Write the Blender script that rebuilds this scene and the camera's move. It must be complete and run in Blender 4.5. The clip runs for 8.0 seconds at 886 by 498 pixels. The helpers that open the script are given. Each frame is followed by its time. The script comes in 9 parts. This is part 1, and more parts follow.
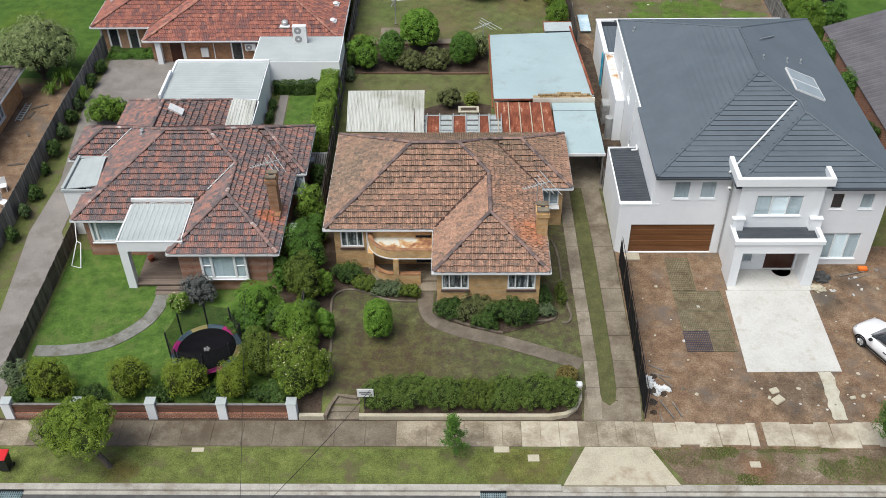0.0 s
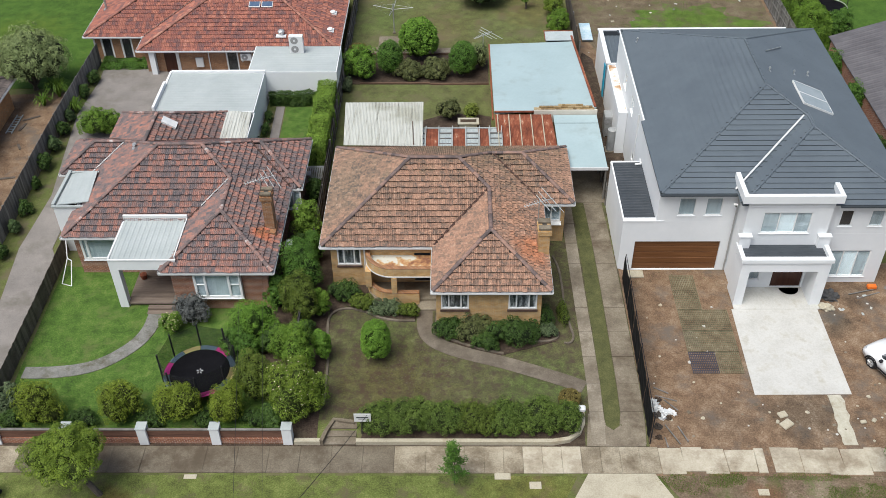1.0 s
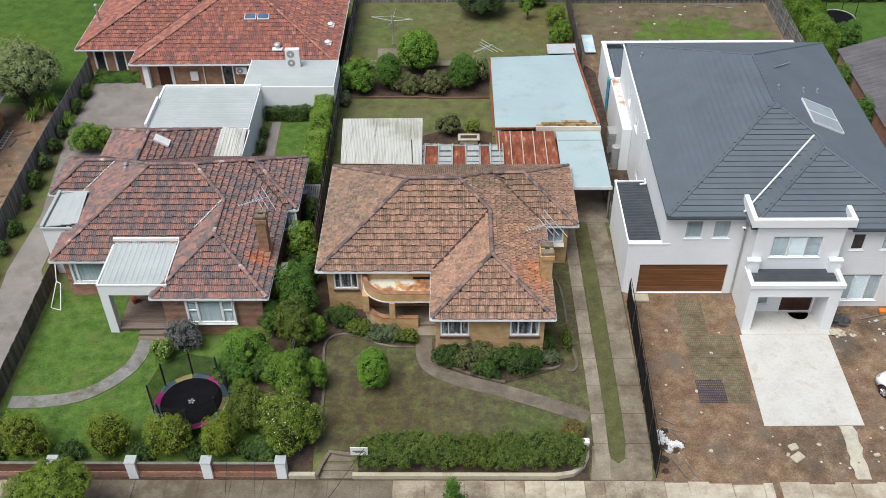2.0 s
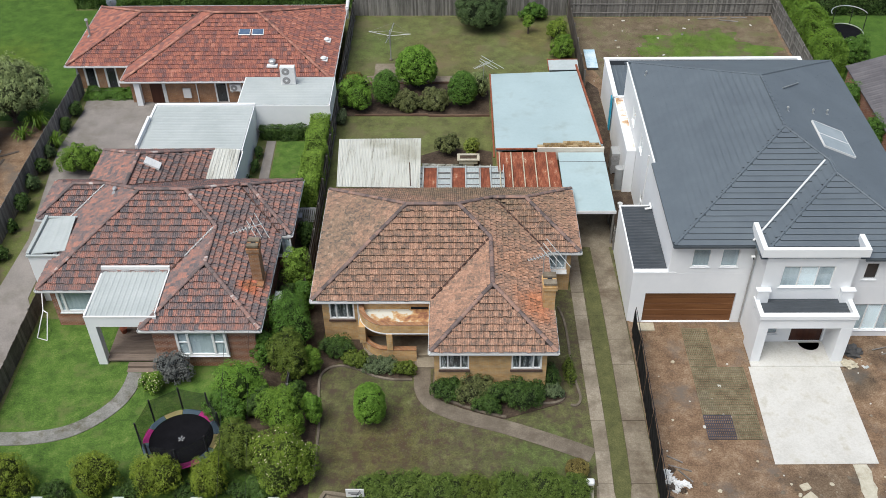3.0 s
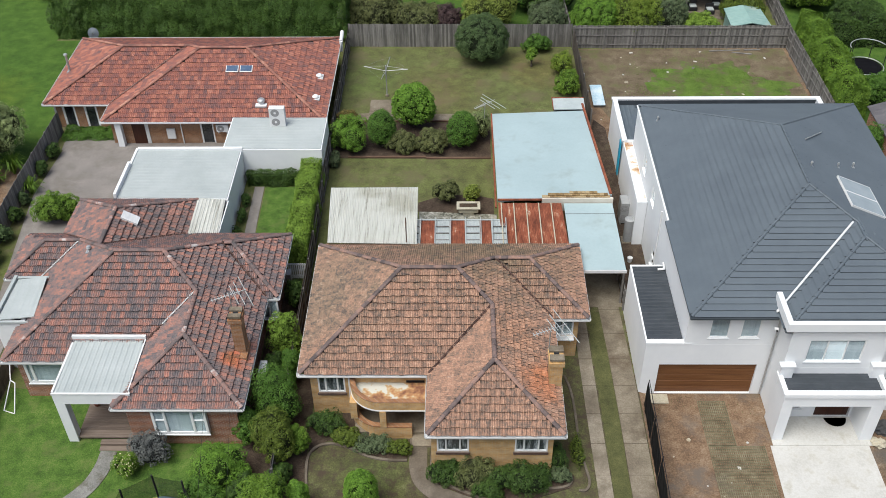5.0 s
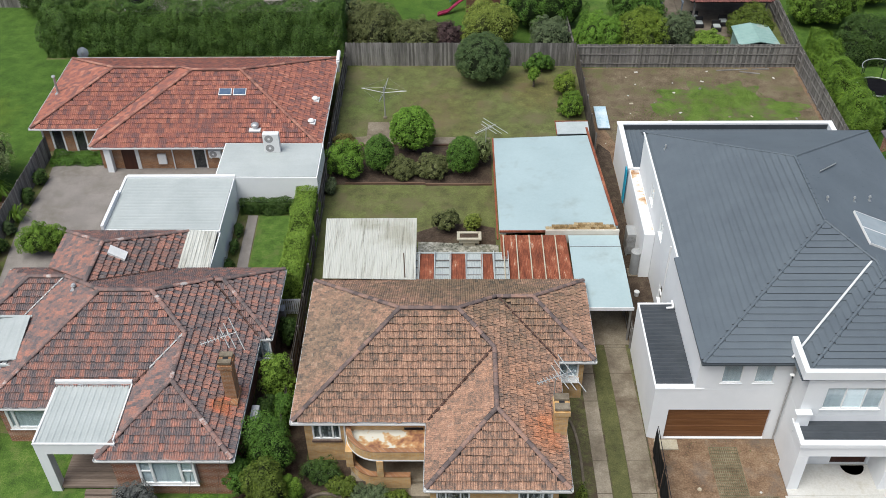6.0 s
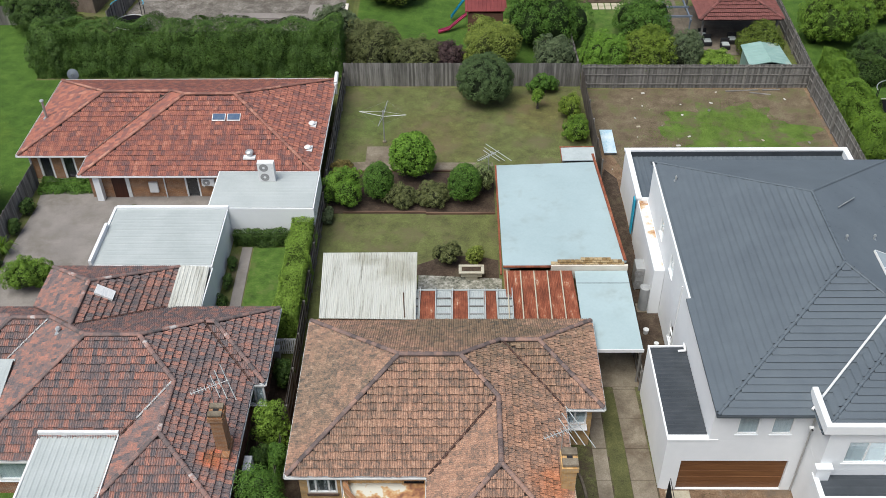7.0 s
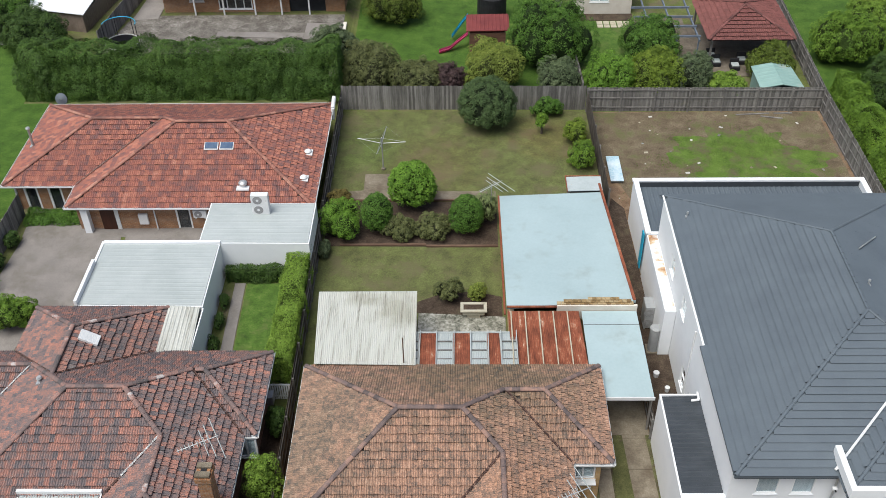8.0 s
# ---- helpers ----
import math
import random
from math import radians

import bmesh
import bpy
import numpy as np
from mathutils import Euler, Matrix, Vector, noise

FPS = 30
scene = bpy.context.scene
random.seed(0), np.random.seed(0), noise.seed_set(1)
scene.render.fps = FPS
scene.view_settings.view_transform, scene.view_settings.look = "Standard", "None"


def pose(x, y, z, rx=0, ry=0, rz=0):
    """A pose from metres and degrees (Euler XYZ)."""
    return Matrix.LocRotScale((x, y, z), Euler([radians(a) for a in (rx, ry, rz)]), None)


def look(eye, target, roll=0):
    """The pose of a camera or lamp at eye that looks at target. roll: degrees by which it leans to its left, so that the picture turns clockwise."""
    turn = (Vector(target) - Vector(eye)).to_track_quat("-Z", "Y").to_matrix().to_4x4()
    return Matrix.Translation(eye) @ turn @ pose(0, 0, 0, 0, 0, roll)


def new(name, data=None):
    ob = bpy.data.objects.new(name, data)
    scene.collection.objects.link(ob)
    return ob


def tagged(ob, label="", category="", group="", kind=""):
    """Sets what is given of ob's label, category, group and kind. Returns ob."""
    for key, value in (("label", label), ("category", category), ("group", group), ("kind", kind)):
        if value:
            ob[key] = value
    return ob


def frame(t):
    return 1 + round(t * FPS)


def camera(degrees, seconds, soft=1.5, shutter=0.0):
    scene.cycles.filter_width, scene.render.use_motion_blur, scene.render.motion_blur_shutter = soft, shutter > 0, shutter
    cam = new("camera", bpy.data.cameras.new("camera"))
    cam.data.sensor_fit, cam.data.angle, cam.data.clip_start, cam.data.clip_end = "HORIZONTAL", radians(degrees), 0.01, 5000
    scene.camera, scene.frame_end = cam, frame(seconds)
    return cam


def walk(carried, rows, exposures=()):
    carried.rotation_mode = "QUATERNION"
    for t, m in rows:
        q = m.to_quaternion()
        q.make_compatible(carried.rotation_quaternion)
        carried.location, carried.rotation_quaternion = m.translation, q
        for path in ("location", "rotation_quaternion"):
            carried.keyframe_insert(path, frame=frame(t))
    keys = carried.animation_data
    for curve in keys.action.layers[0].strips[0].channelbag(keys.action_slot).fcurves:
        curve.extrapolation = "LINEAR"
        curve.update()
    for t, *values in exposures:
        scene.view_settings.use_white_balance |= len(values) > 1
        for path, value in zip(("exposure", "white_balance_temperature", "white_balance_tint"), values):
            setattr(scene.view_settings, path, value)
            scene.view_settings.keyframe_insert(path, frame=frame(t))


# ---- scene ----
cam = camera(49.1, 8.0, soft=0.8)
PATH = [
    (0, (0.097, -1.326, 37.056), (0.063, 0.203, 35.768), -0.9),
    (0.5, (0.085, -0.61, 36.997), (0.052, 0.92, 35.709), -0.9),
    (1, (0.09, 0.29, 36.964), (0.057, 1.82, 35.676), -0.9),
    (1.5, (0.112, 1.239, 36.951), (0.078, 2.768, 35.663), -0.9),
    (3, (0.091, 4.524, 37.032), (0.059, 6.054, 35.744), -0.9),
    (3.5, (0.09, 5.641, 37.042), (0.058, 7.171, 35.754), -0.8),
    (4, (0.12, 6.911, 37.052), (0.087, 8.442, 35.765), -0.8),
    (4.5, (0.126, 8.137, 37.085), (0.094, 9.669, 35.798), -0.8),
    (6, (0.09, 12.24, 37.292), (0.059, 13.771, 36.005), -0.8),
    (6.5, (0.074, 13.601, 37.375), (0.043, 15.131, 36.088), -0.9),
    (7, (0.041, 15.139, 37.447), (0.008, 16.669, 36.159), -0.9),
    (7.5, (0.028, 16.579, 37.474), (-0.006, 18.109, 36.187), -1.0),
    (8, (0.008, 18.148, 37.502), (-0.027, 19.679, 36.216), -1.0),
]
walk(cam, [(t, look(eye, target, roll)) for t, eye, target, roll in PATH])

# ---- world, sun, exposure ----
world = bpy.data.worlds.new("world")
scene.world = world
world.use_nodes = True
wn = world.node_tree.nodes
sky = wn.new("ShaderNodeTexSky")
sky.sky_type = "NISHITA"
sky.sun_disc = False
sky.sun_elevation = radians(65)
sky.sun_rotation = radians(-137)
sky.air_density = 1.0
sky.dust_density = 5.0
wn["Background"].inputs["Strength"].default_value = 0.088
world.node_tree.links.new(sky.outputs[0], wn["Background"].inputs["Color"])
sun_data = bpy.data.lights.new("sun", "SUN")
sun_data.energy = 2.05
sun_data.angle = radians(40)
sun_data.color = (0.955, 1.0, 0.995)
sun = new("sun", sun_data)
sun.matrix_world = look((-19.0, 15.4, 60), (0, 36, 0))
scene.view_settings.exposure = 0.55


# ---- materials ----
def ramp_node(nt, stops):
    r = nt.nodes.new("ShaderNodeValToRGB")
    els = r.color_ramp.elements
    while len(els) < len(stops):
        els.new(0.5)
    for e, (p, c) in zip(els, stops):
        e.position = p
        e.color = (*c, 1)
    return r


def material(name, stops, scale=4.0, detail=6.0, rough=0.8, bump=0.15, fine=40.0, metal=0.0, vary="", vary_amount=0.25,
             stretch=(1, 1, 1), dirt=None, dirt_scale=0.6, dirt_size=0.55, spec=0.3, gain=1.0, patches=(), grain=0.35):
    """Noise at two scales through a colour ramp, with fine grain, bump and optional stains; vary: island or object."""
    m = bpy.data.materials.new(name)
    m.use_nodes = True
    nt = m.node_tree
    L = nt.links.new
    b = nt.nodes["Principled BSDF"]
    b.inputs["Roughness"].default_value = rough
    b.inputs["Metallic"].default_value = metal
    b.inputs["Specular IOR Level"].default_value = spec
    tc = nt.nodes.new("ShaderNodeNewGeometry")
    mp = nt.nodes.new("ShaderNodeMapping")
    mp.inputs["Scale"].default_value = stretch
    L(tc.outputs["Position"], mp.inputs[0])
    n1 = nt.nodes.new("ShaderNodeTexNoise")
    n1.inputs["Scale"].default_value = scale
    n1.inputs["Detail"].default_value = detail
    n1.inputs["Roughness"].default_value = 0.65
    L(mp.outputs[0], n1.inputs["Vector"])
    n2 = nt.nodes.new("ShaderNodeTexNoise")
    n2.inputs["Scale"].default_value = fine
    n2.inputs["Detail"].default_value = 3.0
    L(mp.outputs[0], n2.inputs["Vector"])
    mix = nt.nodes.new("ShaderNodeMath")
    mix.operation = "MULTIPLY_ADD"
    mix.inputs[1].default_value = grain
    L(n2.outputs[0], mix.inputs[0])
    sub = nt.nodes.new("ShaderNodeMath")
    sub.operation = "MULTIPLY_ADD"
    sub.inputs[1].default_value = gain
    sub.inputs[2].default_value = 0.5 - 0.5 * gain - grain / 2
    L(n1.outputs[0], sub.inputs[0])
    L(sub.outputs[0], mix.inputs[2])
    src = mix.outputs[0]
    if vary:
        rnd = nt.nodes.new("ShaderNodeNewGeometry").outputs["Random Per Island"] if vary == "island" else nt.nodes.new("ShaderNodeObjectInfo").outputs["Random"]
        va = nt.nodes.new("ShaderNodeMath")
        va.operation = "MULTIPLY_ADD"
        va.inputs[1].default_value = vary_amount
        L(rnd, va.inputs[0])
        off = nt.nodes.new("ShaderNodeMath")
        off.operation = "SUBTRACT"
        off.inputs[1].default_value = vary_amount / 2
        L(src, off.inputs[0])
        L(off.outputs[0], va.inputs[2])
        src = va.outputs[0]
    r = ramp_node(nt, stops)
    L(src, r.inputs[0])
    col = r.outputs[0]
    if dirt:
        n3 = nt.nodes.new("ShaderNodeTexNoise")
        n3.inputs["Scale"].default_value = dirt_scale
        n3.inputs["Detail"].default_value = 8.0
        n3.inputs["Roughness"].default_value = 0.7
        g2 = nt.nodes.new("ShaderNodeNewGeometry")
        L(g2.outputs["Position"], n3.inputs["Vector"])
        r3 = ramp_node(nt, [(dirt_size - 0.06, (0, 0, 0)), (dirt_size + 0.1, (1, 1, 1))])
        L(n3.outputs[0], r3.inputs[0])
        mx = nt.nodes.new("ShaderNodeMix")
        mx.data_type = "RGBA"
        L(r3.outputs[0], mx.inputs[0])
        L(col, mx.inputs[6])
        mx.inputs[7].default_value = (*dirt, 1)
        col = mx.outputs[2]
    for centre, radius, tint, amount in patches:
        g4 = nt.nodes.new("ShaderNodeNewGeometry")
        vd = nt.nodes.new("ShaderNodeVectorMath")
        vd.operation = "DISTANCE"
        L(g4.outputs["Position"], vd.inputs[0])
        vd.inputs[1].default_value = centre
        n4 = nt.nodes.new("ShaderNodeTexNoise")
        n4.inputs["Scale"].default_value = 1.3
        n4.inputs["Detail"].default_value = 6.0
        L(g4.outputs["Position"], n4.inputs["Vector"])
        ad = nt.nodes.new("ShaderNodeMath")
        ad.operation = "MULTIPLY_ADD"
        ad.inputs[1].default_value = radius * 1.6
        L(n4.outputs[0], ad.inputs[0])
        L(vd.outputs["Value"], ad.inputs[2])
        mr = nt.nodes.new("ShaderNodeMapRange")
        mr.inputs["From Min"].default_value = radius * 1.15
        mr.inputs["From Max"].default_value = radius * 1.95
        mr.inputs["To Min"].default_value = amount
        mr.inputs["To Max"].default_value = 0.0
        L(ad.outputs[0], mr.inputs["Value"])
        mp4 = nt.nodes.new("ShaderNodeMix")
        mp4.data_type = "RGBA"
        mp4.blend_type = "MULTIPLY"
        L(mr.outputs[0], mp4.inputs[0])
        L(col, mp4.inputs[6])
        mp4.inputs[7].default_value = (*tint, 1)
        col = mp4.outputs[2]
    L(col, b.inputs["Base Color"])
    if bump:
        bp = nt.nodes.new("ShaderNodeBump")
        bp.inputs["Strength"].default_value = bump
        bp.inputs["Distance"].default_value = 0.03
        L(mix.outputs[0], bp.inputs["Height"])
        L(bp.outputs[0], b.inputs["Normal"])
    return m


def brick_material(name, c1, c2, mortar, sx=0.24, sy=0.086):
    """Stretcher-bond brickwork at true size on upright walls: along the wall and up."""
    m = bpy.data.materials.new(name)
    m.use_nodes = True
    nt = m.node_tree
    L = nt.links.new
    b = nt.nodes["Principled BSDF"]
    b.inputs["Roughness"].default_value = 0.85
    g = nt.nodes.new("ShaderNodeNewGeometry")
    sep = nt.nodes.new("ShaderNodeSeparateXYZ")
    L(g.outputs["Position"], sep.inputs[0])
    add = nt.nodes.new("ShaderNodeMath")
    L(sep.outputs[0], add.inputs[0])
    L(sep.outputs[1], add.inputs[1])
    com = nt.nodes.new("ShaderNodeCombineXYZ")
    L(add.outputs[0], com.inputs[0])
    L(sep.outputs[2], com.inputs[1])
    t = nt.nodes.new("ShaderNodeTexBrick")
    t.inputs["Scale"].default_value = 1.0
    t.inputs["Brick Width"].default_value = sx
    t.inputs["Row Height"].default_value = sy
    t.inputs["Mortar Size"].default_value = 0.008
    t.inputs["Color1"].default_value = (*c1, 1)
    t.inputs["Color2"].default_value = (*c2, 1)
    t.inputs["Mortar"].default_value = (*mortar, 1)
    L(com.outputs[0], t.inputs["Vector"])
    n = nt.nodes.new("ShaderNodeTexNoise")
    n.inputs["Scale"].default_value = 2.5
    n.inputs["Detail"].default_value = 8
    L(g.outputs["Position"], n.inputs["Vector"])
    mx = nt.nodes.new("ShaderNodeMix")
    mx.data_type = "RGBA"
    mx.blend_type = "MULTIPLY"
    mx.inputs[0].default_value = 0.7
    r = ramp_node(nt, [(0.3, (0.6, 0.58, 0.55)), (0.65, (1, 1, 1))])
    L(n.outputs[0], r.inputs[0])
    L(t.outputs[0], mx.inputs[6])
    L(r.outputs[0], mx.inputs[7])
    L(mx.outputs[2], b.inputs["Base Color"])
    bp = nt.nodes.new("ShaderNodeBump")
    bp.inputs["Strength"].default_value = 0.4
    bp.inputs["Distance"].default_value = 0.01
    L(t.outputs[1], bp.inputs["Height"])
    bp.invert = True
    L(bp.outputs[0], b.inputs["Normal"])
    return m


def glass_material(name, tint=(0.75, 0.82, 0.85), rough=0.03):
    m = bpy.data.materials.new(name)
    m.use_nodes = True
    nt = m.node_tree
    b = nt.nodes["Principled BSDF"]
    b.inputs["Base Color"].default_value = (*tint, 1)
    b.inputs["Roughness"].default_value = rough
    b.inputs["Transmission Weight"].default_value = 1.0
    b.inputs["IOR"].default_value = 1.45
    return m


TILE_OLD = [(0.2, (0.1, 0.08, 0.069)), (0.36, (0.195, 0.138, 0.108)), (0.48, (0.29, 0.178, 0.128)), (0.6, (0.385, 0.222, 0.15)), (0.8, (0.49, 0.33, 0.245))]
TILE_MIX = [(0.15, (0.08, 0.083, 0.09)), (0.34, (0.14, 0.12, 0.124)), (0.48, (0.205, 0.145, 0.135)), (0.62, (0.29, 0.158, 0.13)), (0.8, (0.43, 0.2, 0.15))]
TILE_RED = [(0.18, (0.125, 0.084, 0.086)), (0.36, (0.2, 0.1, 0.089)), (0.5, (0.285, 0.114, 0.088)), (0.64, (0.365, 0.144, 0.1)), (0.82, (0.45, 0.225, 0.168))]
TILE_DUN = [(0.25, (0.07, 0.06, 0.056)), (0.5, (0.12, 0.1, 0.092)), (0.75, (0.19, 0.155, 0.14))]
TILE_GAZ = [(0.3, (0.12, 0.05, 0.045)), (0.5, (0.175, 0.068, 0.06)), (0.7, (0.23, 0.09, 0.078))]
WEATHER = {"gaz": [], "old": [((4.0, 39.9, 3.6), 1.3, (1.3, 0.82, 0.55), 0.7), ((-6.8, 45.6, 3.4), 4.2, (0.72, 0.84, 0.86), 1.0), ((1.0, 49.8, 3.4), 5.5, (0.6, 0.7, 0.66), 1.0), ((3.0, 42.5, 4.2), 1.6, (1.05, 0.95, 0.85), 0.6)],
           "mix": [((-10.4, 41.3, 3.8), 0.9, (1.7, 0.9, 0.5), 1.0), ((-16.0, 50.5, 4.0), 3.5, (0.85, 0.85, 0.85), 0.8)], "red": [], "dun": []}
LICHEN = {"old": ((0.14, 0.12, 0.102), 3.2, 0.63), "mix": ((0.3, 0.28, 0.26), 3.2, 0.66), "red": ((0.2, 0.12, 0.11), 1.5, 0.63), "gaz": (None, 1, 0.6), "dun": (None, 1, 0.6)}
M = {}
for key, ramp, va, ga, sc in (("old", TILE_OLD, 0.21, 0.95, 5.0), ("mix", TILE_MIX, 0.36, 0.75, 4.5), ("red", TILE_RED, 0.34, 0.8, 2.8), ("dun", TILE_DUN, 0.25, 0.5, 2.0), ("gaz", TILE_GAZ, 0.12, 0.4, 1.0)):
    growth, growth_scale, growth_size = LICHEN[key]
    for suffix, vary in (("", "island"), ("_piece", "object")):
        M["tile_" + key + suffix] = material("terracotta_" + key + suffix, ramp, scale=sc, detail=8, fine=20, grain=0.55, rough=0.85, vary=vary, vary_amount=va, bump=0.3, gain=ga, patches=WEATHER[key], dirt=growth, dirt_scale=growth_scale, dirt_size=growth_size)
RIDGE = {"dun": [(0.3, (0.09, 0.075, 0.07)), (0.7, (0.17, 0.14, 0.13))], "gaz": [(0.3, (0.1, 0.045, 0.04)), (0.7, (0.2, 0.08, 0.07))], "old": [(0.25, (0.09, 0.073, 0.07)), (0.5, (0.165, 0.122, 0.112)), (0.75, (0.31, 0.19, 0.145))], "mix": [(0.25, (0.1, 0.088, 0.088)), (0.5, (0.19, 0.135, 0.125)), (0.68, (0.3, 0.17, 0.14)), (0.8, (0.48, 0.44, 0.42))], "red": [(0.25, (0.17, 0.09, 0.075)), (0.5, (0.28, 0.125, 0.095)), (0.75, (0.42, 0.22, 0.16))]}
for key in RIDGE:
    M["ridge_" + key] = material("ridge_capping_" + key, RIDGE[key], scale=1.4, fine=11, rough=0.85, vary="object", vary_amount=0.4, bump=0.2)
# Tile edges, some grimy, darkened to paint the shadow line under each course.
M["butt"] = material("shadow_black_tile_edge", [(0.3, (0.018, 0.014, 0.012)), (0.6, (0.045, 0.032, 0.026)), (0.8, (0.1, 0.062, 0.045))], scale=3, fine=14, rough=0.95)
M["red_butt"] = material("shadow_red_tile_edge", [(0.3, (0.075, 0.036, 0.03)), (0.7, (0.15, 0.066, 0.05))], scale=3, fine=14, rough=0.95)
M["mix_butt"] = material("shadow_grey_red_tile_edge", [(0.3, (0.024, 0.018, 0.018)), (0.6, (0.054, 0.034, 0.031)), (0.8, (0.11, 0.06, 0.05))], scale=3, fine=14, rough=0.95)
M["slate_butt"] = material("shadow_charcoal_tile_edge", [(0.3, (0.018, 0.021, 0.026)), (0.7, (0.03, 0.035, 0.04))], scale=3, rough=0.7, bump=0.0)
DARK = [(0.3, (0.094, 0.114, 0.133)), (0.7, (0.116, 0.14, 0.16))]
M["slate"] = material("charcoal_roof_tile", DARK, scale=0.4, fine=20, rough=0.5, vary="island", vary_amount=0.06, bump=0.05)
M["slate_piece"] = material("charcoal_roof_tile_piece", DARK, scale=0.4, fine=20, rough=0.5, vary="object", vary_amount=0.06, bump=0.05)
M["underlay"] = material("roof_underlay", [(0.3, (0.03, 0.025, 0.022)), (0.7, (0.06, 0.05, 0.045))])
M["white"] = material("white_render", [(0.3, (0.72, 0.745, 0.76)), (0.7, (0.79, 0.808, 0.82))], scale=0.6, fine=60, rough=0.75, bump=0.05)
M["trim"] = material("white_paint", [(0.3, (0.62, 0.63, 0.63)), (0.7, (0.72, 0.725, 0.72))], scale=1.5, rough=0.5, bump=0.03, dirt=(0.45, 0.43, 0.4), dirt_scale=1.5, dirt_size=0.66)
M["cream_brick"] = brick_material("cream_brick", (0.55, 0.32, 0.12), (0.62, 0.4, 0.18), (0.5, 0.42, 0.3))
M["dark_brick"] = brick_material("dark_brick", (0.1, 0.05, 0.035), (0.07, 0.035, 0.026), (0.16, 0.12, 0.1), sx=0.12)
M["red_brick"] = brick_material("red_brick", (0.37, 0.15, 0.08), (0.26, 0.1, 0.06), (0.5, 0.44, 0.38))
M["brown_brick"] = brick_material("brown_brick", (0.37, 0.185, 0.085), (0.28, 0.13, 0.06), (0.36, 0.3, 0.24))
M["concrete"] = material("old_concrete", [(0.25, (0.125, 0.103, 0.075)), (0.5, (0.2, 0.17, 0.126)), (0.75, (0.29, 0.255, 0.196))], scale=0.7, detail=12, fine=14, grain=0.5, rough=0.9, bump=0.12, dirt=(0.115, 0.09, 0.063), dirt_scale=0.5, dirt_size=0.53)
M["concrete_pale"] = material("pale_concrete", [(0.25, (0.32, 0.285, 0.21)), (0.5, (0.44, 0.4, 0.305)), (0.75, (0.53, 0.49, 0.39))], scale=0.7, detail=12, fine=14, grain=0.5, rough=0.9, bump=0.1, dirt=(0.3, 0.245, 0.165), dirt_scale=0.7, dirt_size=0.57)
M["kerb"] = material("kerb_concrete", [(0.25, (0.27, 0.255, 0.222)), (0.5, (0.36, 0.342, 0.3)), (0.75, (0.45, 0.43, 0.385))], scale=1.1, detail=10, fine=14, grain=0.5, rough=0.9, bump=0.1, dirt=(0.22, 0.195, 0.155), dirt_scale=0.9, dirt_size=0.56)
M["concrete_new"] = material("new_white_slab", [(0.25, (0.42, 0.41, 0.375)), (0.5, (0.51, 0.503, 0.472)), (0.75, (0.57, 0.567, 0.54))], scale=0.8, detail=12, fine=12, grain=0.5, rough=0.9, bump=0.04, dirt=(0.42, 0.4, 0.345), dirt_scale=1.6, dirt_size=0.57)
M["concrete_mid"] = material("worn_wheel_strip_concrete", [(0.25, (0.165, 0.14, 0.105)), (0.5, (0.245, 0.212, 0.162)), (0.75, (0.34, 0.302, 0.238))], scale=0.8, detail=12, fine=14, grain=0.5, rough=0.9, bump=0.12, dirt=(0.14, 0.115, 0.083), dirt_scale=0.5, dirt_size=0.54)
M["driveway"] = material("grey_aggregate", [(0.25, (0.17, 0.155, 0.143)), (0.5, (0.225, 0.205, 0.188)), (0.75, (0.275, 0.252, 0.23))], scale=0.5, detail=10, fine=18, grain=0.6, rough=0.95, bump=0.15, dirt=(0.16, 0.145, 0.125), dirt_scale=0.4, dirt_size=0.55)
M["path_brown"] = material("brown_concrete", [(0.25, (0.1, 0.082, 0.062)), (0.5, (0.152, 0.127, 0.098)), (0.75, (0.22, 0.188, 0.148))], scale=0.9, detail=12, fine=16, grain=0.5, rough=0.95, bump=0.15, dirt=(0.1, 0.083, 0.062), dirt_scale=0.8, dirt_size=0.56)
M["path_grey"] = material("mossy_grey_path", [(0.25, (0.12, 0.12, 0.108)), (0.5, (0.19, 0.188, 0.172)), (0.75, (0.27, 0.265, 0.245))], scale=1.4, detail=12, fine=16, grain=0.6, rough=0.95, bump=0.2, dirt=(0.1, 0.092, 0.062), dirt_scale=1.1, dirt_size=0.56)
M["asphalt"] = material("asphalt", [(0.25, (0.05, 0.05, 0.05)), (0.75, (0.1, 0.1, 0.1))], scale=2, fine=80, rough=0.9, bump=0.25)
M["grass"] = material("lawn_grass", [(0.22, (0.055, 0.06, 0.018)), (0.42, (0.09, 0.105, 0.03)), (0.58, (0.115, 0.142, 0.038)), (0.78, (0.19, 0.19, 0.08))], scale=0.9, detail=14, fine=16, grain=0.7, rough=0.95, bump=0.7, dirt=(0.125, 0.108, 0.06), dirt_scale=0.85, dirt_size=0.53)
M["grass_dry"] = material("dry_lawn", [(0.25, (0.045, 0.04, 0.021)), (0.42, (0.08, 0.078, 0.034)), (0.56, (0.102, 0.11, 0.041)), (0.76, (0.155, 0.155, 0.075))], scale=1.4, detail=14, fine=16, grain=0.7, rough=0.95, bump=0.8, dirt=(0.07, 0.052, 0.035), dirt_scale=1.8, dirt_size=0.51, patches=[((-3.6, 33.6, 0), 3.2, (0.95, 0.84, 0.76), 0.9), ((4.2, 33.2, 0), 2.6, (0.86, 1.12, 0.8), 0.9), ((-4.0, 37.4, 0), 1.8, (0.85, 1.0, 0.8), 0.9)])
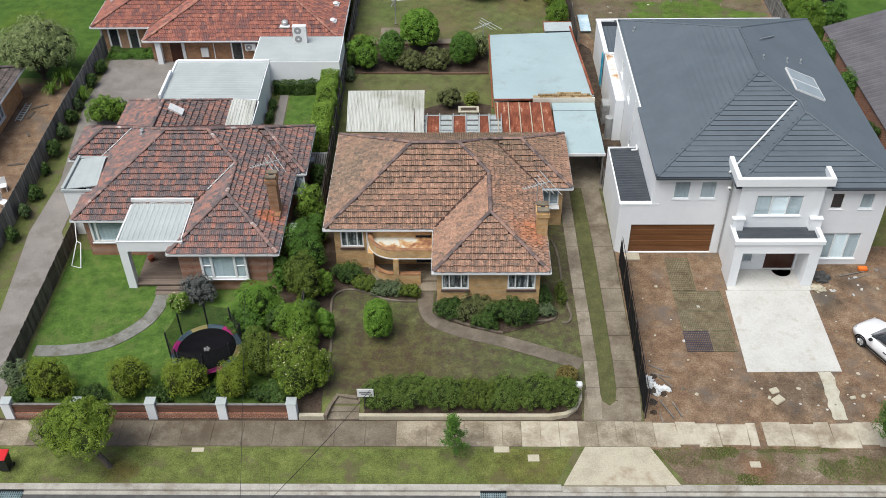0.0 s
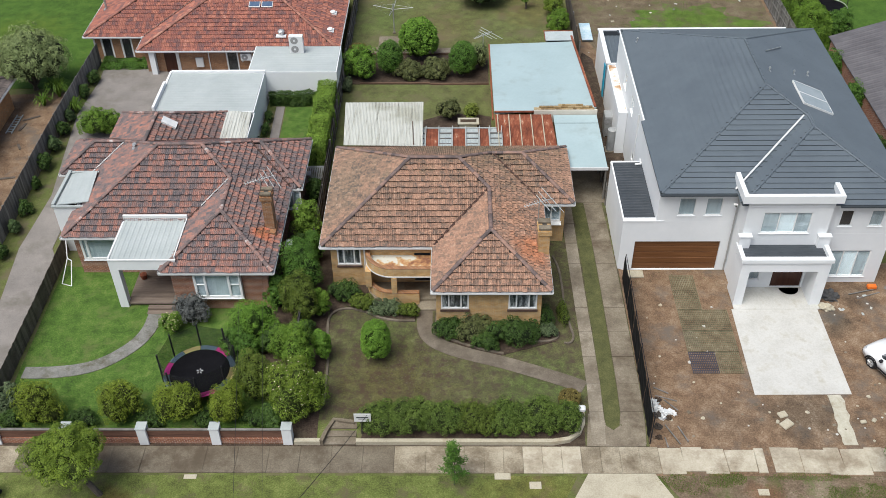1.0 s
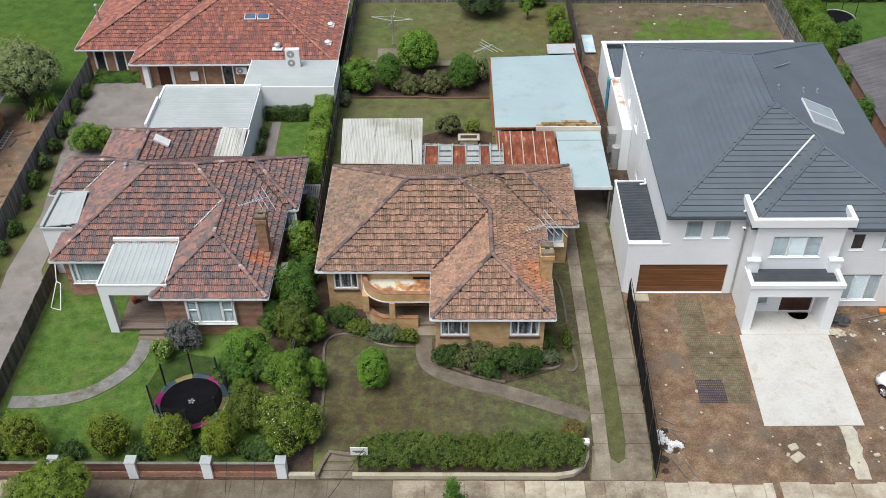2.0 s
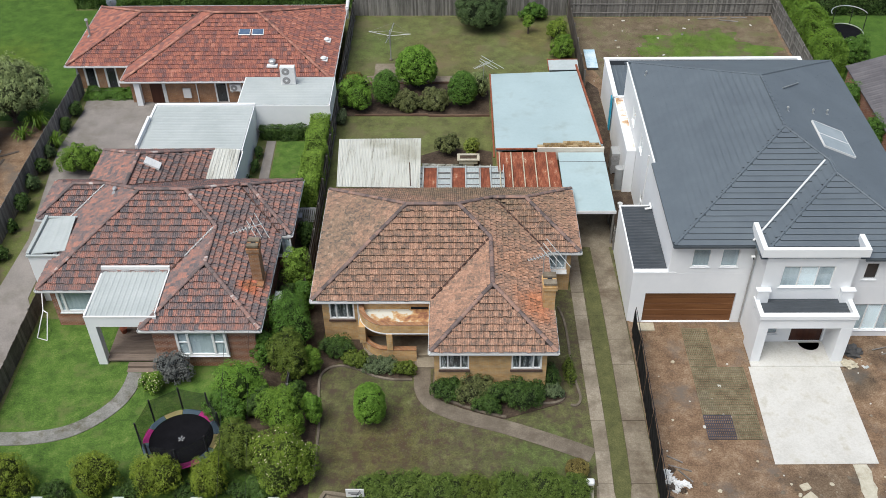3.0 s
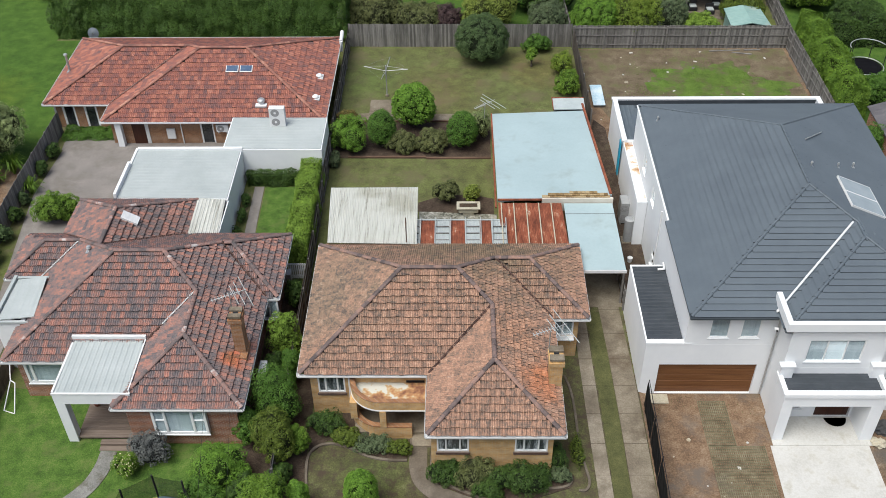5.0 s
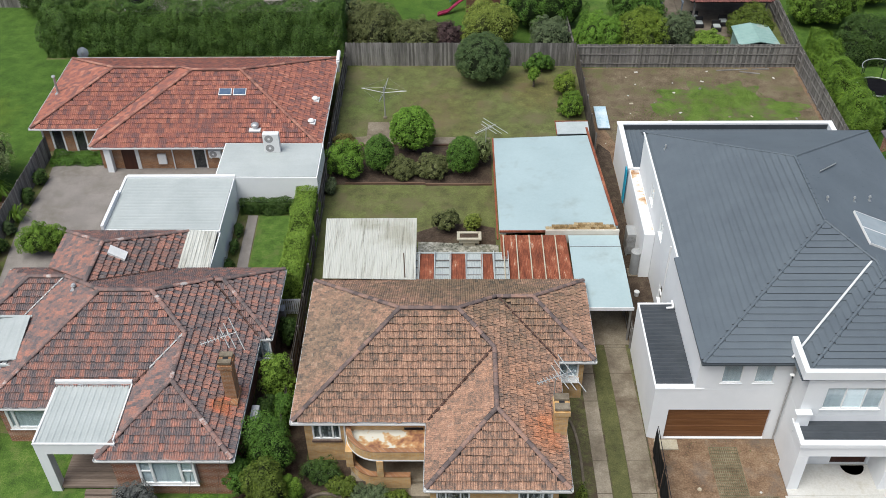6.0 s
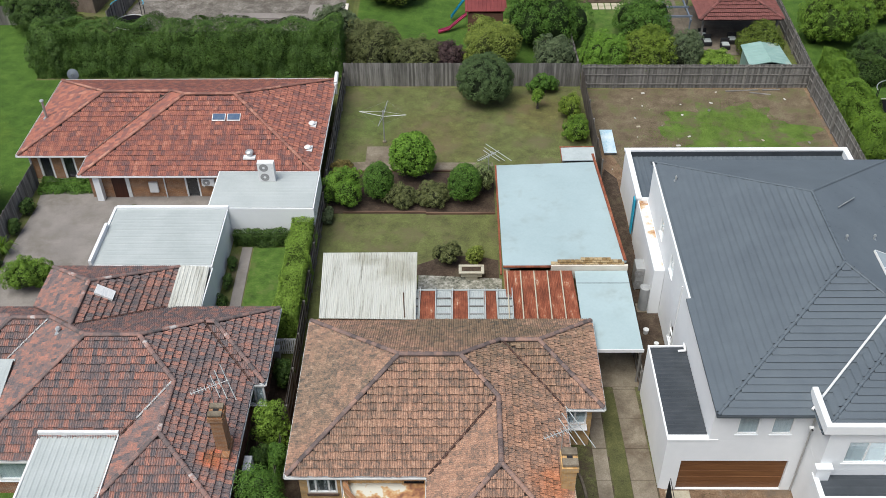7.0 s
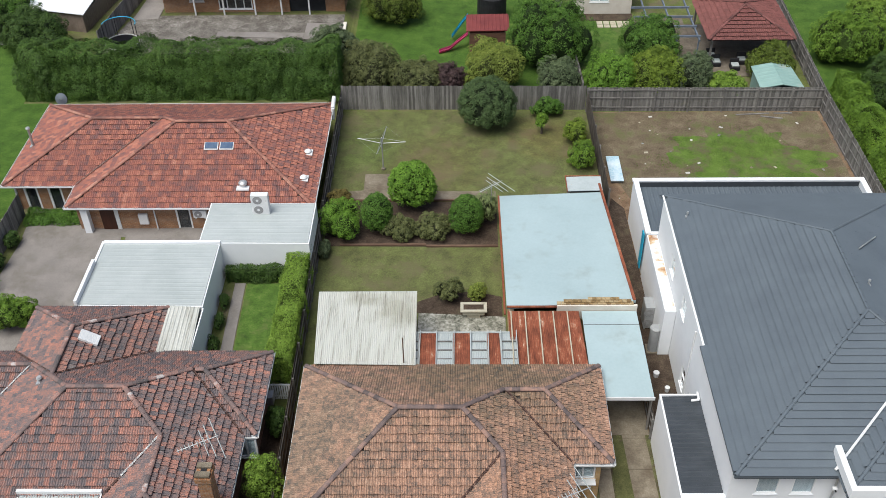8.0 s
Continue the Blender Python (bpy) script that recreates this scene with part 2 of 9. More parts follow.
M["grass_back"] = material("back_lawn", [(0.22, (0.056, 0.058, 0.023)), (0.42, (0.088, 0.096, 0.035)), (0.58, (0.112, 0.13, 0.042)), (0.78, (0.165, 0.176, 0.07))], scale=1.2, detail=14, fine=14, grain=0.7, rough=0.95, bump=0.6, dirt=(0.12, 0.108, 0.056), dirt_scale=0.45, dirt_size=0.56, patches=[((-1.5, 71.5, 0.2), 4.0, (1.12, 0.98, 1.0), 0.8), ((-6.0, 73.0, 0.2), 2.5, (0.88, 1.05, 0.85), 0.8), ((6.0, 74.5, 0.2), 3.0, (1.1, 0.88, 0.9), 0.8)])
M["grass_strip"] = material("flat_green_drive_grass", [(0.25, (0.05, 0.05, 0.021)), (0.45, (0.076, 0.08, 0.03)), (0.6, (0.096, 0.1, 0.037)), (0.8, (0.145, 0.138, 0.062))], scale=1.5, detail=14, fine=16, grain=0.6, rough=0.95, bump=0.6)
M["grass_lush"] = material("lush_grass", [(0.22, (0.026, 0.055, 0.010)), (0.42, (0.052, 0.106, 0.016)), (0.58, (0.076, 0.142, 0.022)), (0.78, (0.145, 0.185, 0.052))], scale=1.6, detail=14, fine=16, grain=0.75, rough=0.95, bump=0.8, dirt=(0.1, 0.128, 0.038), dirt_scale=0.9, dirt_size=0.58)
M["grass_bright"] = material("bright_fresh_grass", [(0.22, (0.024, 0.054, 0.008)), (0.45, (0.046, 0.1, 0.012)), (0.65, (0.068, 0.13, 0.018)), (0.85, (0.12, 0.165, 0.036))], scale=1.1, detail=14, fine=12, grain=0.8, rough=0.95, bump=0.8, patches=[((-34.5, 70.0, 0.6), 3.6, (1.5, 1.12, 1.0), 0.8)])
M["dirt"] = material("bare_soil", [(0.25, (0.09, 0.059, 0.038)), (0.42, (0.155, 0.098, 0.06)), (0.58, (0.212, 0.142, 0.089)), (0.8, (0.32, 0.245, 0.178))], scale=1.3, detail=14, fine=13, grain=0.65, rough=1.0, bump=0.7, dirt=(0.135, 0.11, 0.088), dirt_scale=0.5, dirt_size=0.57, patches=[((17.2, 31.7, -0.1), 2.3, (0.66, 0.74, 0.8), 0.85), ((20.4, 38.2, -0.1), 1.2, (0.62, 0.72, 0.8), 0.85), ((13.2, 31.3, -0.1), 1.8, (0.85, 0.9, 0.95), 0.7), ((22.2, 40.2, -0.1), 1.2, (0.6, 0.66, 0.72), 0.7)])
M["soil"] = material("garden_soil", [(0.2, (0.028, 0.02, 0.014)), (0.5, (0.06, 0.042, 0.03)), (0.8, (0.12, 0.088, 0.064))], scale=2.2, detail=12, fine=15, grain=0.7, rough=1.0, bump=0.8, dirt=(0.085, 0.068, 0.045), dirt_scale=1.4, dirt_size=0.58)
M["timber"] = material("weathered_timber", [(0.25, (0.1, 0.095, 0.088)), (0.5, (0.17, 0.162, 0.15)), (0.75, (0.27, 0.258, 0.24))], scale=1.5, fine=30, rough=0.95, bump=0.3, stretch=(4, 4, 0.5), vary="object", vary_amount=0.4)
M["timber_j"] = material("weathered_timber_rail", [(0.25, (0.1, 0.095, 0.088)), (0.5, (0.17, 0.162, 0.15)), (0.75, (0.27, 0.258, 0.24))], scale=1.5, fine=30, rough=0.95, bump=0.3)
M["black_cloth"] = material("black_fence_cloth", [(0.3, (0.012, 0.013, 0.014)), (0.7, (0.028, 0.03, 0.032))], scale=3, rough=0.8)
M["zinc_blue"] = material("pale_blue_grey_sheet", [(0.25, (0.31, 0.4, 0.415)), (0.75, (0.375, 0.475, 0.49))], scale=0.3, detail=10, fine=8, rough=0.6, bump=0.03, dirt=(0.29, 0.35, 0.35), dirt_scale=0.5, dirt_size=0.6)
M["cream_sheet"] = material("cream_corrugated_sheet", [(0.26, (0.16, 0.155, 0.125)), (0.36, (0.36, 0.36, 0.315)), (0.46, (0.48, 0.485, 0.44)), (0.75, (0.56, 0.57, 0.525))], scale=0.9, fine=10, rough=0.6, bump=0.05, stretch=(9, 0.4, 1), patches=[((-3.2, 54.3, 3.0), 1.5, (0.62, 0.6, 0.52), 0.7), ((-5.1, 55.3, 3.0), 0.8, (0.6, 0.58, 0.5), 0.6)])
M["white_sheet"] = material("off_white_steel_deck", [(0.25, (0.33, 0.365, 0.36)), (0.75, (0.43, 0.465, 0.46))], scale=0.5, fine=12, rough=0.5, bump=0.03)
M["rust"] = material("rusted_iron_sheet", [(0.2, (0.08, 0.025, 0.015)), (0.42, (0.18, 0.055, 0.03)), (0.57, (0.27, 0.085, 0.045)), (0.66, (0.36, 0.17, 0.1)), (0.74, (0.55, 0.44, 0.35))], scale=1.6, fine=12, rough=0.85, bump=0.15, stretch=(2, 0.6, 1))
M["dark_sheet"] = material("charcoal_steel_deck", [(0.3, (0.038, 0.045, 0.052)), (0.7, (0.062, 0.07, 0.08))], scale=1, rough=0.4, bump=0.02)
M["door_wood"] = material("woodgrain_garage_panel", [(0.25, (0.1, 0.04, 0.015)), (0.5, (0.16, 0.068, 0.026)), (0.75, (0.22, 0.1, 0.04))], scale=1.2, fine=20, rough=0.5, bump=0.05, stretch=(0.4, 1, 8))
M["glass"] = glass_material("window_glass", (0.93, 0.96, 0.97))
M["curtain"] = material("pale_blind", [(0.3, (0.29, 0.355, 0.385)), (0.7, (0.43, 0.5, 0.535))], scale=1.5, stretch=(4, 4, 0.4), bump=0.05)
M["window_white"] = material("bright_white_window_paint", [(0.3, (0.78, 0.79, 0.79)), (0.7, (0.83, 0.835, 0.83))], scale=1.5, rough=0.4, bump=0.02)
M["sheer"] = material("white_sheer", [(0.3, (0.62, 0.72, 0.76)), (0.7, (0.74, 0.82, 0.85))], scale=2, stretch=(8, 8, 0.4), bump=0.1)
M["lace"] = material("grey_lace_curtain", [(0.4, (0.03, 0.035, 0.04)), (0.5, (0.1, 0.11, 0.115)), (0.64, (0.5, 0.52, 0.53))], scale=1.6, fine=14, stretch=(3, 3, 0.5), bump=0.1)
# Near-black stand-in for unlit rooms behind glass; also on dark doors and lettering.
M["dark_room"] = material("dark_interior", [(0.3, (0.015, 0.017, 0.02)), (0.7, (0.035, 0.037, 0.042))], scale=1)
M["black"] = material("black_rubber", [(0.3, (0.01, 0.01, 0.011)), (0.7, (0.022, 0.022, 0.025))], scale=3, rough=0.7)
M["steel"] = material("galvanised_steel", [(0.3, (0.42, 0.43, 0.43)), (0.7, (0.55, 0.56, 0.56))], scale=4, rough=0.45, metal=0.6, bump=0.02)
M["plaster"] = material("pale_render_stained", [(0.25, (0.55, 0.5, 0.42)), (0.7, (0.7, 0.67, 0.6))], scale=1.0, rough=0.85, bump=0.05)
M["bark"] = material("bark", [(0.25, (0.06, 0.05, 0.04)), (0.75, (0.16, 0.135, 0.11))], scale=3, fine=20, rough=0.95, bump=0.5)


CORE = {}


def leaf_material(name, dark, mid, light):
    """Leaves from dark to light; the plant's core colour is darkened to paint shade."""
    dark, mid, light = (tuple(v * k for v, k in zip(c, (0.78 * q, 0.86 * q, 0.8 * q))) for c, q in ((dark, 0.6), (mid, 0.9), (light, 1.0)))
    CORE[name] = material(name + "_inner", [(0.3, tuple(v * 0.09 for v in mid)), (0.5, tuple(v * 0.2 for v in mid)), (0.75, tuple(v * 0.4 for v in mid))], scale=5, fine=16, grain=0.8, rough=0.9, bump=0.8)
    return material(name, [(0.15, dark), (0.5, mid), (0.85, light)], scale=0.9, fine=9, rough=0.6, bump=0.0, vary="island", vary_amount=0.3, spec=0.2, gain=0.5)


M["sleeper"] = material("dark_weathered_sleeper", [(0.3, (0.07, 0.042, 0.03)), (0.5, (0.13, 0.08, 0.055)), (0.75, (0.2, 0.13, 0.09))], scale=1.2, fine=14, rough=0.9, bump=0.3, stretch=(0.4, 3, 3))
M["parapet_brick"] = material("yellow_brown_parapet_brick", [(0.25, (0.17, 0.11, 0.05)), (0.5, (0.29, 0.2, 0.095)), (0.75, (0.4, 0.31, 0.18))], scale=3, fine=20, rough=0.9, bump=0.2, vary="object", vary_amount=0.5)
M["leaf"] = leaf_material("leaf_green", (0.03, 0.066, 0.011), (0.084, 0.17, 0.024), (0.18, 0.3, 0.05))
M["leaf_dark"] = leaf_material("leaf_dark_green", (0.02, 0.042, 0.01), (0.055, 0.1, 0.02), (0.12, 0.18, 0.038))
M["leaf_olive"] = leaf_material("leaf_olive", (0.04, 0.056, 0.009), (0.11, 0.145, 0.021), (0.21, 0.245, 0.04))
M["leaf_lime"] = leaf_material("leaf_lime", (0.055, 0.1, 0.011), (0.13, 0.222, 0.024), (0.26, 0.365, 0.05))
M["leaf_grey"] = leaf_material("leaf_grey_green", (0.045, 0.06, 0.03), (0.115, 0.145, 0.072), (0.22, 0.25, 0.14))
M["leaf_pale"] = leaf_material("leaf_pale_grey_green", (0.11, 0.135, 0.045), (0.25, 0.29, 0.115), (0.42, 0.45, 0.22))
M["leaf_clip"] = leaf_material("leaf_clipped_yellow_green", (0.08, 0.125, 0.016), (0.19, 0.29, 0.038), (0.33, 0.44, 0.075))
M["leaf_yellow"] = leaf_material("leaf_yellow_green", (0.09, 0.11, 0.016), (0.21, 0.25, 0.045), (0.4, 0.43, 0.1))
M["leaf_lavender"] = leaf_material("leaf_purple_grey", (0.06, 0.058, 0.062), (0.15, 0.145, 0.15), (0.29, 0.28, 0.28))
M["leaf_fence"] = leaf_material("leaf_yellow_olive", (0.06, 0.082, 0.008), (0.172, 0.215, 0.021), (0.33, 0.38, 0.044))
M["petal_cream"] = material("cream_petals", [(0.3, (0.62, 0.55, 0.3)), (0.7, (0.78, 0.72, 0.5))], scale=3)
M["petal_pink"] = material("pinkish_white_petals", [(0.3, (0.6, 0.45, 0.38)), (0.7, (0.78, 0.68, 0.58))], scale=3)
M["leaf_plum"] = leaf_material("leaf_plum", (0.035, 0.018, 0.02), (0.085, 0.045, 0.05), (0.15, 0.1, 0.09))
M["leaf_rust"] = leaf_material("leaf_rusty", (0.09, 0.06, 0.018), (0.19, 0.135, 0.042), (0.3, 0.24, 0.08))
M["leaf_street"] = leaf_material("leaf_bright_olive", (0.055, 0.084, 0.01), (0.155, 0.215, 0.025), (0.3, 0.36, 0.046))
M["leaf_bright"] = leaf_material("leaf_fresh_green", (0.055, 0.112, 0.013), (0.142, 0.262, 0.03), (0.25, 0.4, 0.055))
M["leaf_deep"] = leaf_material("leaf_deep_grey_green", (0.035, 0.058, 0.022), (0.082, 0.125, 0.045), (0.165, 0.22, 0.085))
M["leaf_hedge"] = leaf_material("leaf_conifer", (0.026, 0.055, 0.012), (0.075, 0.14, 0.026), (0.165, 0.25, 0.052))
M["leaf_front"] = leaf_material("leaf_privet", (0.038, 0.06, 0.012), (0.1, 0.148, 0.023), (0.24, 0.285, 0.07))
M["leaf_brown"] = leaf_material("leaf_brownish_green", (0.06, 0.066, 0.024), (0.135, 0.142, 0.052), (0.24, 0.235, 0.1))


# ---- mesh helpers ----
def ob_from(name, bm, mat, parent=None, label=""):
    me = bpy.data.meshes.new(name)
    bm.to_mesh(me)
    bm.free()
    me.materials.append(mat)
    ob = new(name, me)
    if parent:
        ob.parent = parent
    if label:
        ob["label"] = label
    return ob


def part(name, bm, mat, parent, label=""):
    return ob_from(name, bm, mat, parent, label)


def thing(name, label, category, group="", kind=""):
    return tagged(new(name), label, category, group, kind)


def box(bm, x0, y0, z0, x1, y1, z1, bevel=0.0):
    r = bmesh.ops.create_cube(bm, size=1.0)
    vs = r["verts"]
    for v in vs:
        v.co = Vector((x0 + (v.co.x + 0.5) * (x1 - x0), y0 + (v.co.y + 0.5) * (y1 - y0), z0 + (v.co.z + 0.5) * (z1 - z0)))
    if bevel:
        es = list({e for v in vs for e in v.link_edges})
        bmesh.ops.bevel(bm, geom=es, offset=bevel, segments=1, affect="EDGES")
    return vs


def boxes(*dims, bevel=0.0):
    bm = bmesh.new()
    for d in dims:
        box(bm, *d, bevel=bevel)
    return bm


def tube(bm, p0, p1, r0, r1=None, seg=8):
    p0, p1 = Vector(p0), Vector(p1)
    d = p1 - p0
    m = Matrix.Translation((p0 + p1) / 2) @ d.to_track_quat("Z", "Y").to_matrix().to_4x4()
    bmesh.ops.create_cone(bm, cap_ends=True, segments=seg, radius1=r0, radius2=r0 if r1 is None else r1, depth=d.length, matrix=m)


def tubes(*segs, seg=8):
    bm = bmesh.new()
    for s in segs:
        tube(bm, *s, seg=seg)
    return bm


def smooth01(a, b, v):
    t = min(1, max(0, (v - a) / (b - a)))
    return t * t * (3 - 2 * t)


def gz(x, y):
    """Height of the natural ground: low verge, level front yards, a slight rise to the back and to the western neighbour."""
    z = -0.27 + 0.24 * smooth01(29.8, 31.0, y)
    z += 0.25 * smooth01(44, 60, y)
    z += 0.4 * smooth01(-8.6, -9.6, x) * smooth01(36, 56, y) + 0.12 * smooth01(-8.6, -9.6, x) * smooth01(30, 33, y)
    z -= 0.12 * smooth01(9.2, 9.6, x) * (1 - smooth01(41, 50, y)) * smooth01(29.8, 31, y)
    return z


GX = (-9.6, -9.35, -9.1, -8.85, -8.6, 9.2, 9.3, 9.4, 9.5, 9.6)
GY = (29.8, 30.1, 30.4, 30.7, 31.0)


def sheet(name, poly, dz, mat, label, category, step=1.2, depth=0.12, flat=None, kind="structure", parent=None):
    """A slab with an even top that follows the ground (or lies at height flat), from its outline."""
    bm = bmesh.new()
    f = bm.faces.new([bm.verts.new((x, y, 0)) for x, y in poly])
    f.normal_update()
    bmesh.ops.triangulate(bm, faces=[f])
    xs, ys = [p[0] for p in poly], [p[1] for p in poly]
    if flat is None:
        for ax, lo, hi in ((0, min(xs), max(xs)), (1, min(ys), max(ys))):
            cuts, v = list((GX, GY)[ax]), math.ceil(lo / step) * step
            while v < hi:
                cuts.append(v)
                v += step
            for v in cuts:
                if not lo < v < hi:
                    continue
                co, no = [0, 0, 0], [0, 0, 0]
                co[ax], no[ax] = v, 1
                bmesh.ops.bisect_plane(bm, geom=bm.verts[:] + bm.edges[:] + bm.faces[:], plane_co=co, plane_no=no, dist=1e-5)
    bmesh.ops.recalc_face_normals(bm, faces=bm.faces)
    for fa in bm.faces:
        if fa.normal.z < 0:
            fa.normal_flip()
    ext = bmesh.ops.extrude_face_region(bm, geom=bm.faces[:])
    top = {g for g in ext["geom"] if isinstance(g, bmesh.types.BMVert)}
    for v in bm.verts:
        g = gz(v.co.x, v.co.y) + dz if flat is None else flat
        v.co.z = g if v in top else g - depth
    bmesh.ops.recalc_face_normals(bm, faces=bm.faces)
    ob = ob_from(name, bm, mat, parent)
    if not parent:
        tagged(ob, label, category, kind=kind)
    return ob


def ribbon(points, width):
    """Outline of a band of that width along a line of points."""
    for _ in range(2):
        cut = [points[0]]
        for a, b in zip(points, points[1:]):
            cut += [(a[0] * 0.75 + b[0] * 0.25, a[1] * 0.75 + b[1] * 0.25), (a[0] * 0.25 + b[0] * 0.75, a[1] * 0.25 + b[1] * 0.75)]
        points = cut + [points[-1]]
    left, right = [], []
    for i, p in enumerate(points):
        a, b = points[max(0, i - 1)], points[min(len(points) - 1, i + 1)]
        d = Vector((b[0] - a[0], b[1] - a[1])).normalized()
        n = Vector((-d.y, d.x)) * width / 2
        left.append((p[0] + n.x, p[1] + n.y))
        right.append((p[0] - n.x, p[1] - n.y))
    return left + right[::-1]


def wall(name, p0, p1, z0, z1, thick, mat, parent, holes=(), label=""):
    """An upright wall from p0 to p1 (plan), thickness to its left, with openings (u0, u1, za, zb) right through it."""
    d = Vector((p1[0] - p0[0], p1[1] - p0[1]))
    n = d.length
    us = sorted({0, n, *[h[0] for h in holes], *[h[1] for h in holes]})
    zs = sorted({z0, z1, *[h[2] for h in holes], *[h[3] for h in holes]})
    bm = bmesh.new()
    for a, b in zip(us, us[1:]):
        for c, e in zip(zs, zs[1:]):
            um, zm = (a + b) / 2, (c + e) / 2
            if not any(h[0] < um < h[1] and h[2] < zm < h[3] for h in holes):
                box(bm, a, 0, c, b, thick, e)
    bmesh.ops.remove_doubles(bm, verts=bm.verts, dist=1e-4)
    bmesh.ops.transform(bm, matrix=Matrix.Translation((*p0, 0)) @ Matrix.Rotation(math.atan2(d.y, d.x), 4, "Z"), verts=bm.verts)
    return part(name, bm, mat, parent, label)


def window(p, ang, w, h, parent, panes=2, splits=None, blind="curtain", sill=True, frame_w=0.08, frame="window_white", rows=1, drawn=None, side_bar=False):
    """A framed window whose outer lower corner is p; it runs along the angle ang (degrees) and faces right of that way; drawn: the pane behind a white sheer."""
    m = Matrix.Translation(p) @ Matrix.Rotation(radians(ang), 4, "Z")
    splits = splits or [i / panes for i in range(1, panes)]
    bm = bmesh.new()
    f = frame_w
    rings = [[bm.verts.new((a, y, c)) for a, c in ((e, e), (w - e, e), (w - e, h - e), (e, h - e))] for e, y in ((0, 0), (f, 0), (f, 0.09), (0, 0.09))]
    for a, b in zip(rings, rings[1:] + rings[:1]):
        for k in range(4):
            bm.faces.new((a[k], a[(k + 1) % 4], b[(k + 1) % 4], b[k]))
    win = part("window", bm, M[frame], parent)
    for s in splits:
        part("mullion", boxes((w * s - f / 2, 0.004, f, w * s + f / 2, 0.085, h - f)), M[frame], win)
    for k in range(1, rows):
        part("transom", boxes((f, 0.008, h * k / rows - 0.02, w - f, 0.08, h * k / rows + 0.02)), M[frame], win)
    if side_bar:
        for a, b in ((f, w * splits[0] - f / 2), (w * splits[-1] + f / 2, w - f)):
            part("transom", boxes((a, 0.008, h * 0.55 - 0.025, b, 0.08, h * 0.55 + 0.025)), M[frame], win)
    win.matrix_basis = m
    pane = part("pane", boxes((f, 0.05, f, w - f, 0.06, h - f)), M["glass"], win)
    pane.visible_shadow = False
    edges = [f / w, *splits, 1 - f / w]
    for k, (a, b) in enumerate(zip(edges, edges[1:])):
        # a flat sheet just behind the pane; near-black ones paint the unlit room
        part("blind" if blind == "curtain" else "interior", boxes((w * a, 0.075, f, w * b, 0.088, h - f)), M["sheer" if k == drawn else blind], win)
    if sill:
        part("sill", boxes((-0.05, -0.06, -0.06, w + 0.05, 0.0, -0.002), bevel=0.008), M["white"], win)
    return win


def hip_height(blocks, pitch, z0, x, y):
    """Roof height over a plan point as the highest of several hipped blocks (x0, y0, x1, y1); None outside."""
    best = None
    for i, (x0, y0, x1, y1) in enumerate(blocks):
        for k, d in enumerate((x - x0, y - y0, x1 - x, y1 - y)):
            if d < 0:
                break
        else:
            ds = (x - x0, y - y0, x1 - x, y1 - y)
            m = min(ds)
            if best is None or z0 + pitch * m > best[0] + 1e-6:
                best = (z0 + pitch * m, i, ds.index(m))
    return best


def roof_underlay(blocks, pitch, z0, parent, mat, step=0.17, omit=None):
    """The closed shell beneath the tiles, its eaves and soffit."""
    bm = bmesh.new()
    x0, y0 = min(b[0] for b in blocks), min(b[1] for b in blocks)
    x1, y1 = max(b[2] for b in blocks), max(b[3] for b in blocks)
    nx, ny = math.ceil((x1 - x0) / step), math.ceil((y1 - y0) / step)
    vs = {}
    for i in range(nx + 1):
        for j in range(ny + 1):
            x, y = min(x0 + i * step, x1), min(y0 + j * step, y1)
            h = hip_height(blocks, pitch, z0, x, y)
            if h and not (omit and x < omit[0] and y > omit[1]):
                vs[i, j] = bm.verts.new((x, y, h[0] - 0.05))
    for i in range(nx):
        for j in range(ny):
            q = [(i, j), (i + 1, j), (i + 1, j + 1), (i, j + 1)]
            if all(k in vs for k in q):
                bm.faces.new([vs[k] for k in q])
    return part("roof", bm, mat, parent)


def tile_mesh(w, l, kind):
    """One roof tile, low at its head and proud at its lower edge: two rolls (pan) or flat."""
    bm = bmesh.new()
    t = {"pan": 0.093, "low": 0.05, "flat": 0.055}[kind]
    prof = [(0.0, 0.012), (0.16, 0.042), (0.32, 0.004), (0.46, 0.004), (0.64, 0.04), (0.8, 0.004), (0.94, 0.006), (1.0, -0.014)] if kind != "flat" else [(0.0, 0.018), (1.0, 0.018)]
    rows = []
    for v, lift in ((0.0, t), (1.08, 0.002)):
        rows.append([bm.verts.new((u * w - w / 2, v * l, h + lift)) for u, h in prof])
    low = [bm.verts.new((u * w - w / 2, 0.012, h + t - {"pan": 0.077, "low": 0.038, "flat": 0.05}[kind])) for u, h in prof]
    back = [bm.verts.new((u * w - w / 2, 0.4 * l, h - 0.02)) for u, h in prof]
    for n, (a, b) in enumerate(((back, low), (low, rows[0]), (rows[0], rows[1]))):
        for i in range(len(prof) - 1):
            f = bm.faces.new((a[i], a[i + 1], b[i + 1], b[i]))
            # lip and underside take the shadow-dark edge colour
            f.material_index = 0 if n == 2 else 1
    me = bpy.data.meshes.new("tile")
    bm.to_mesh(me)
    bm.free()
    return me


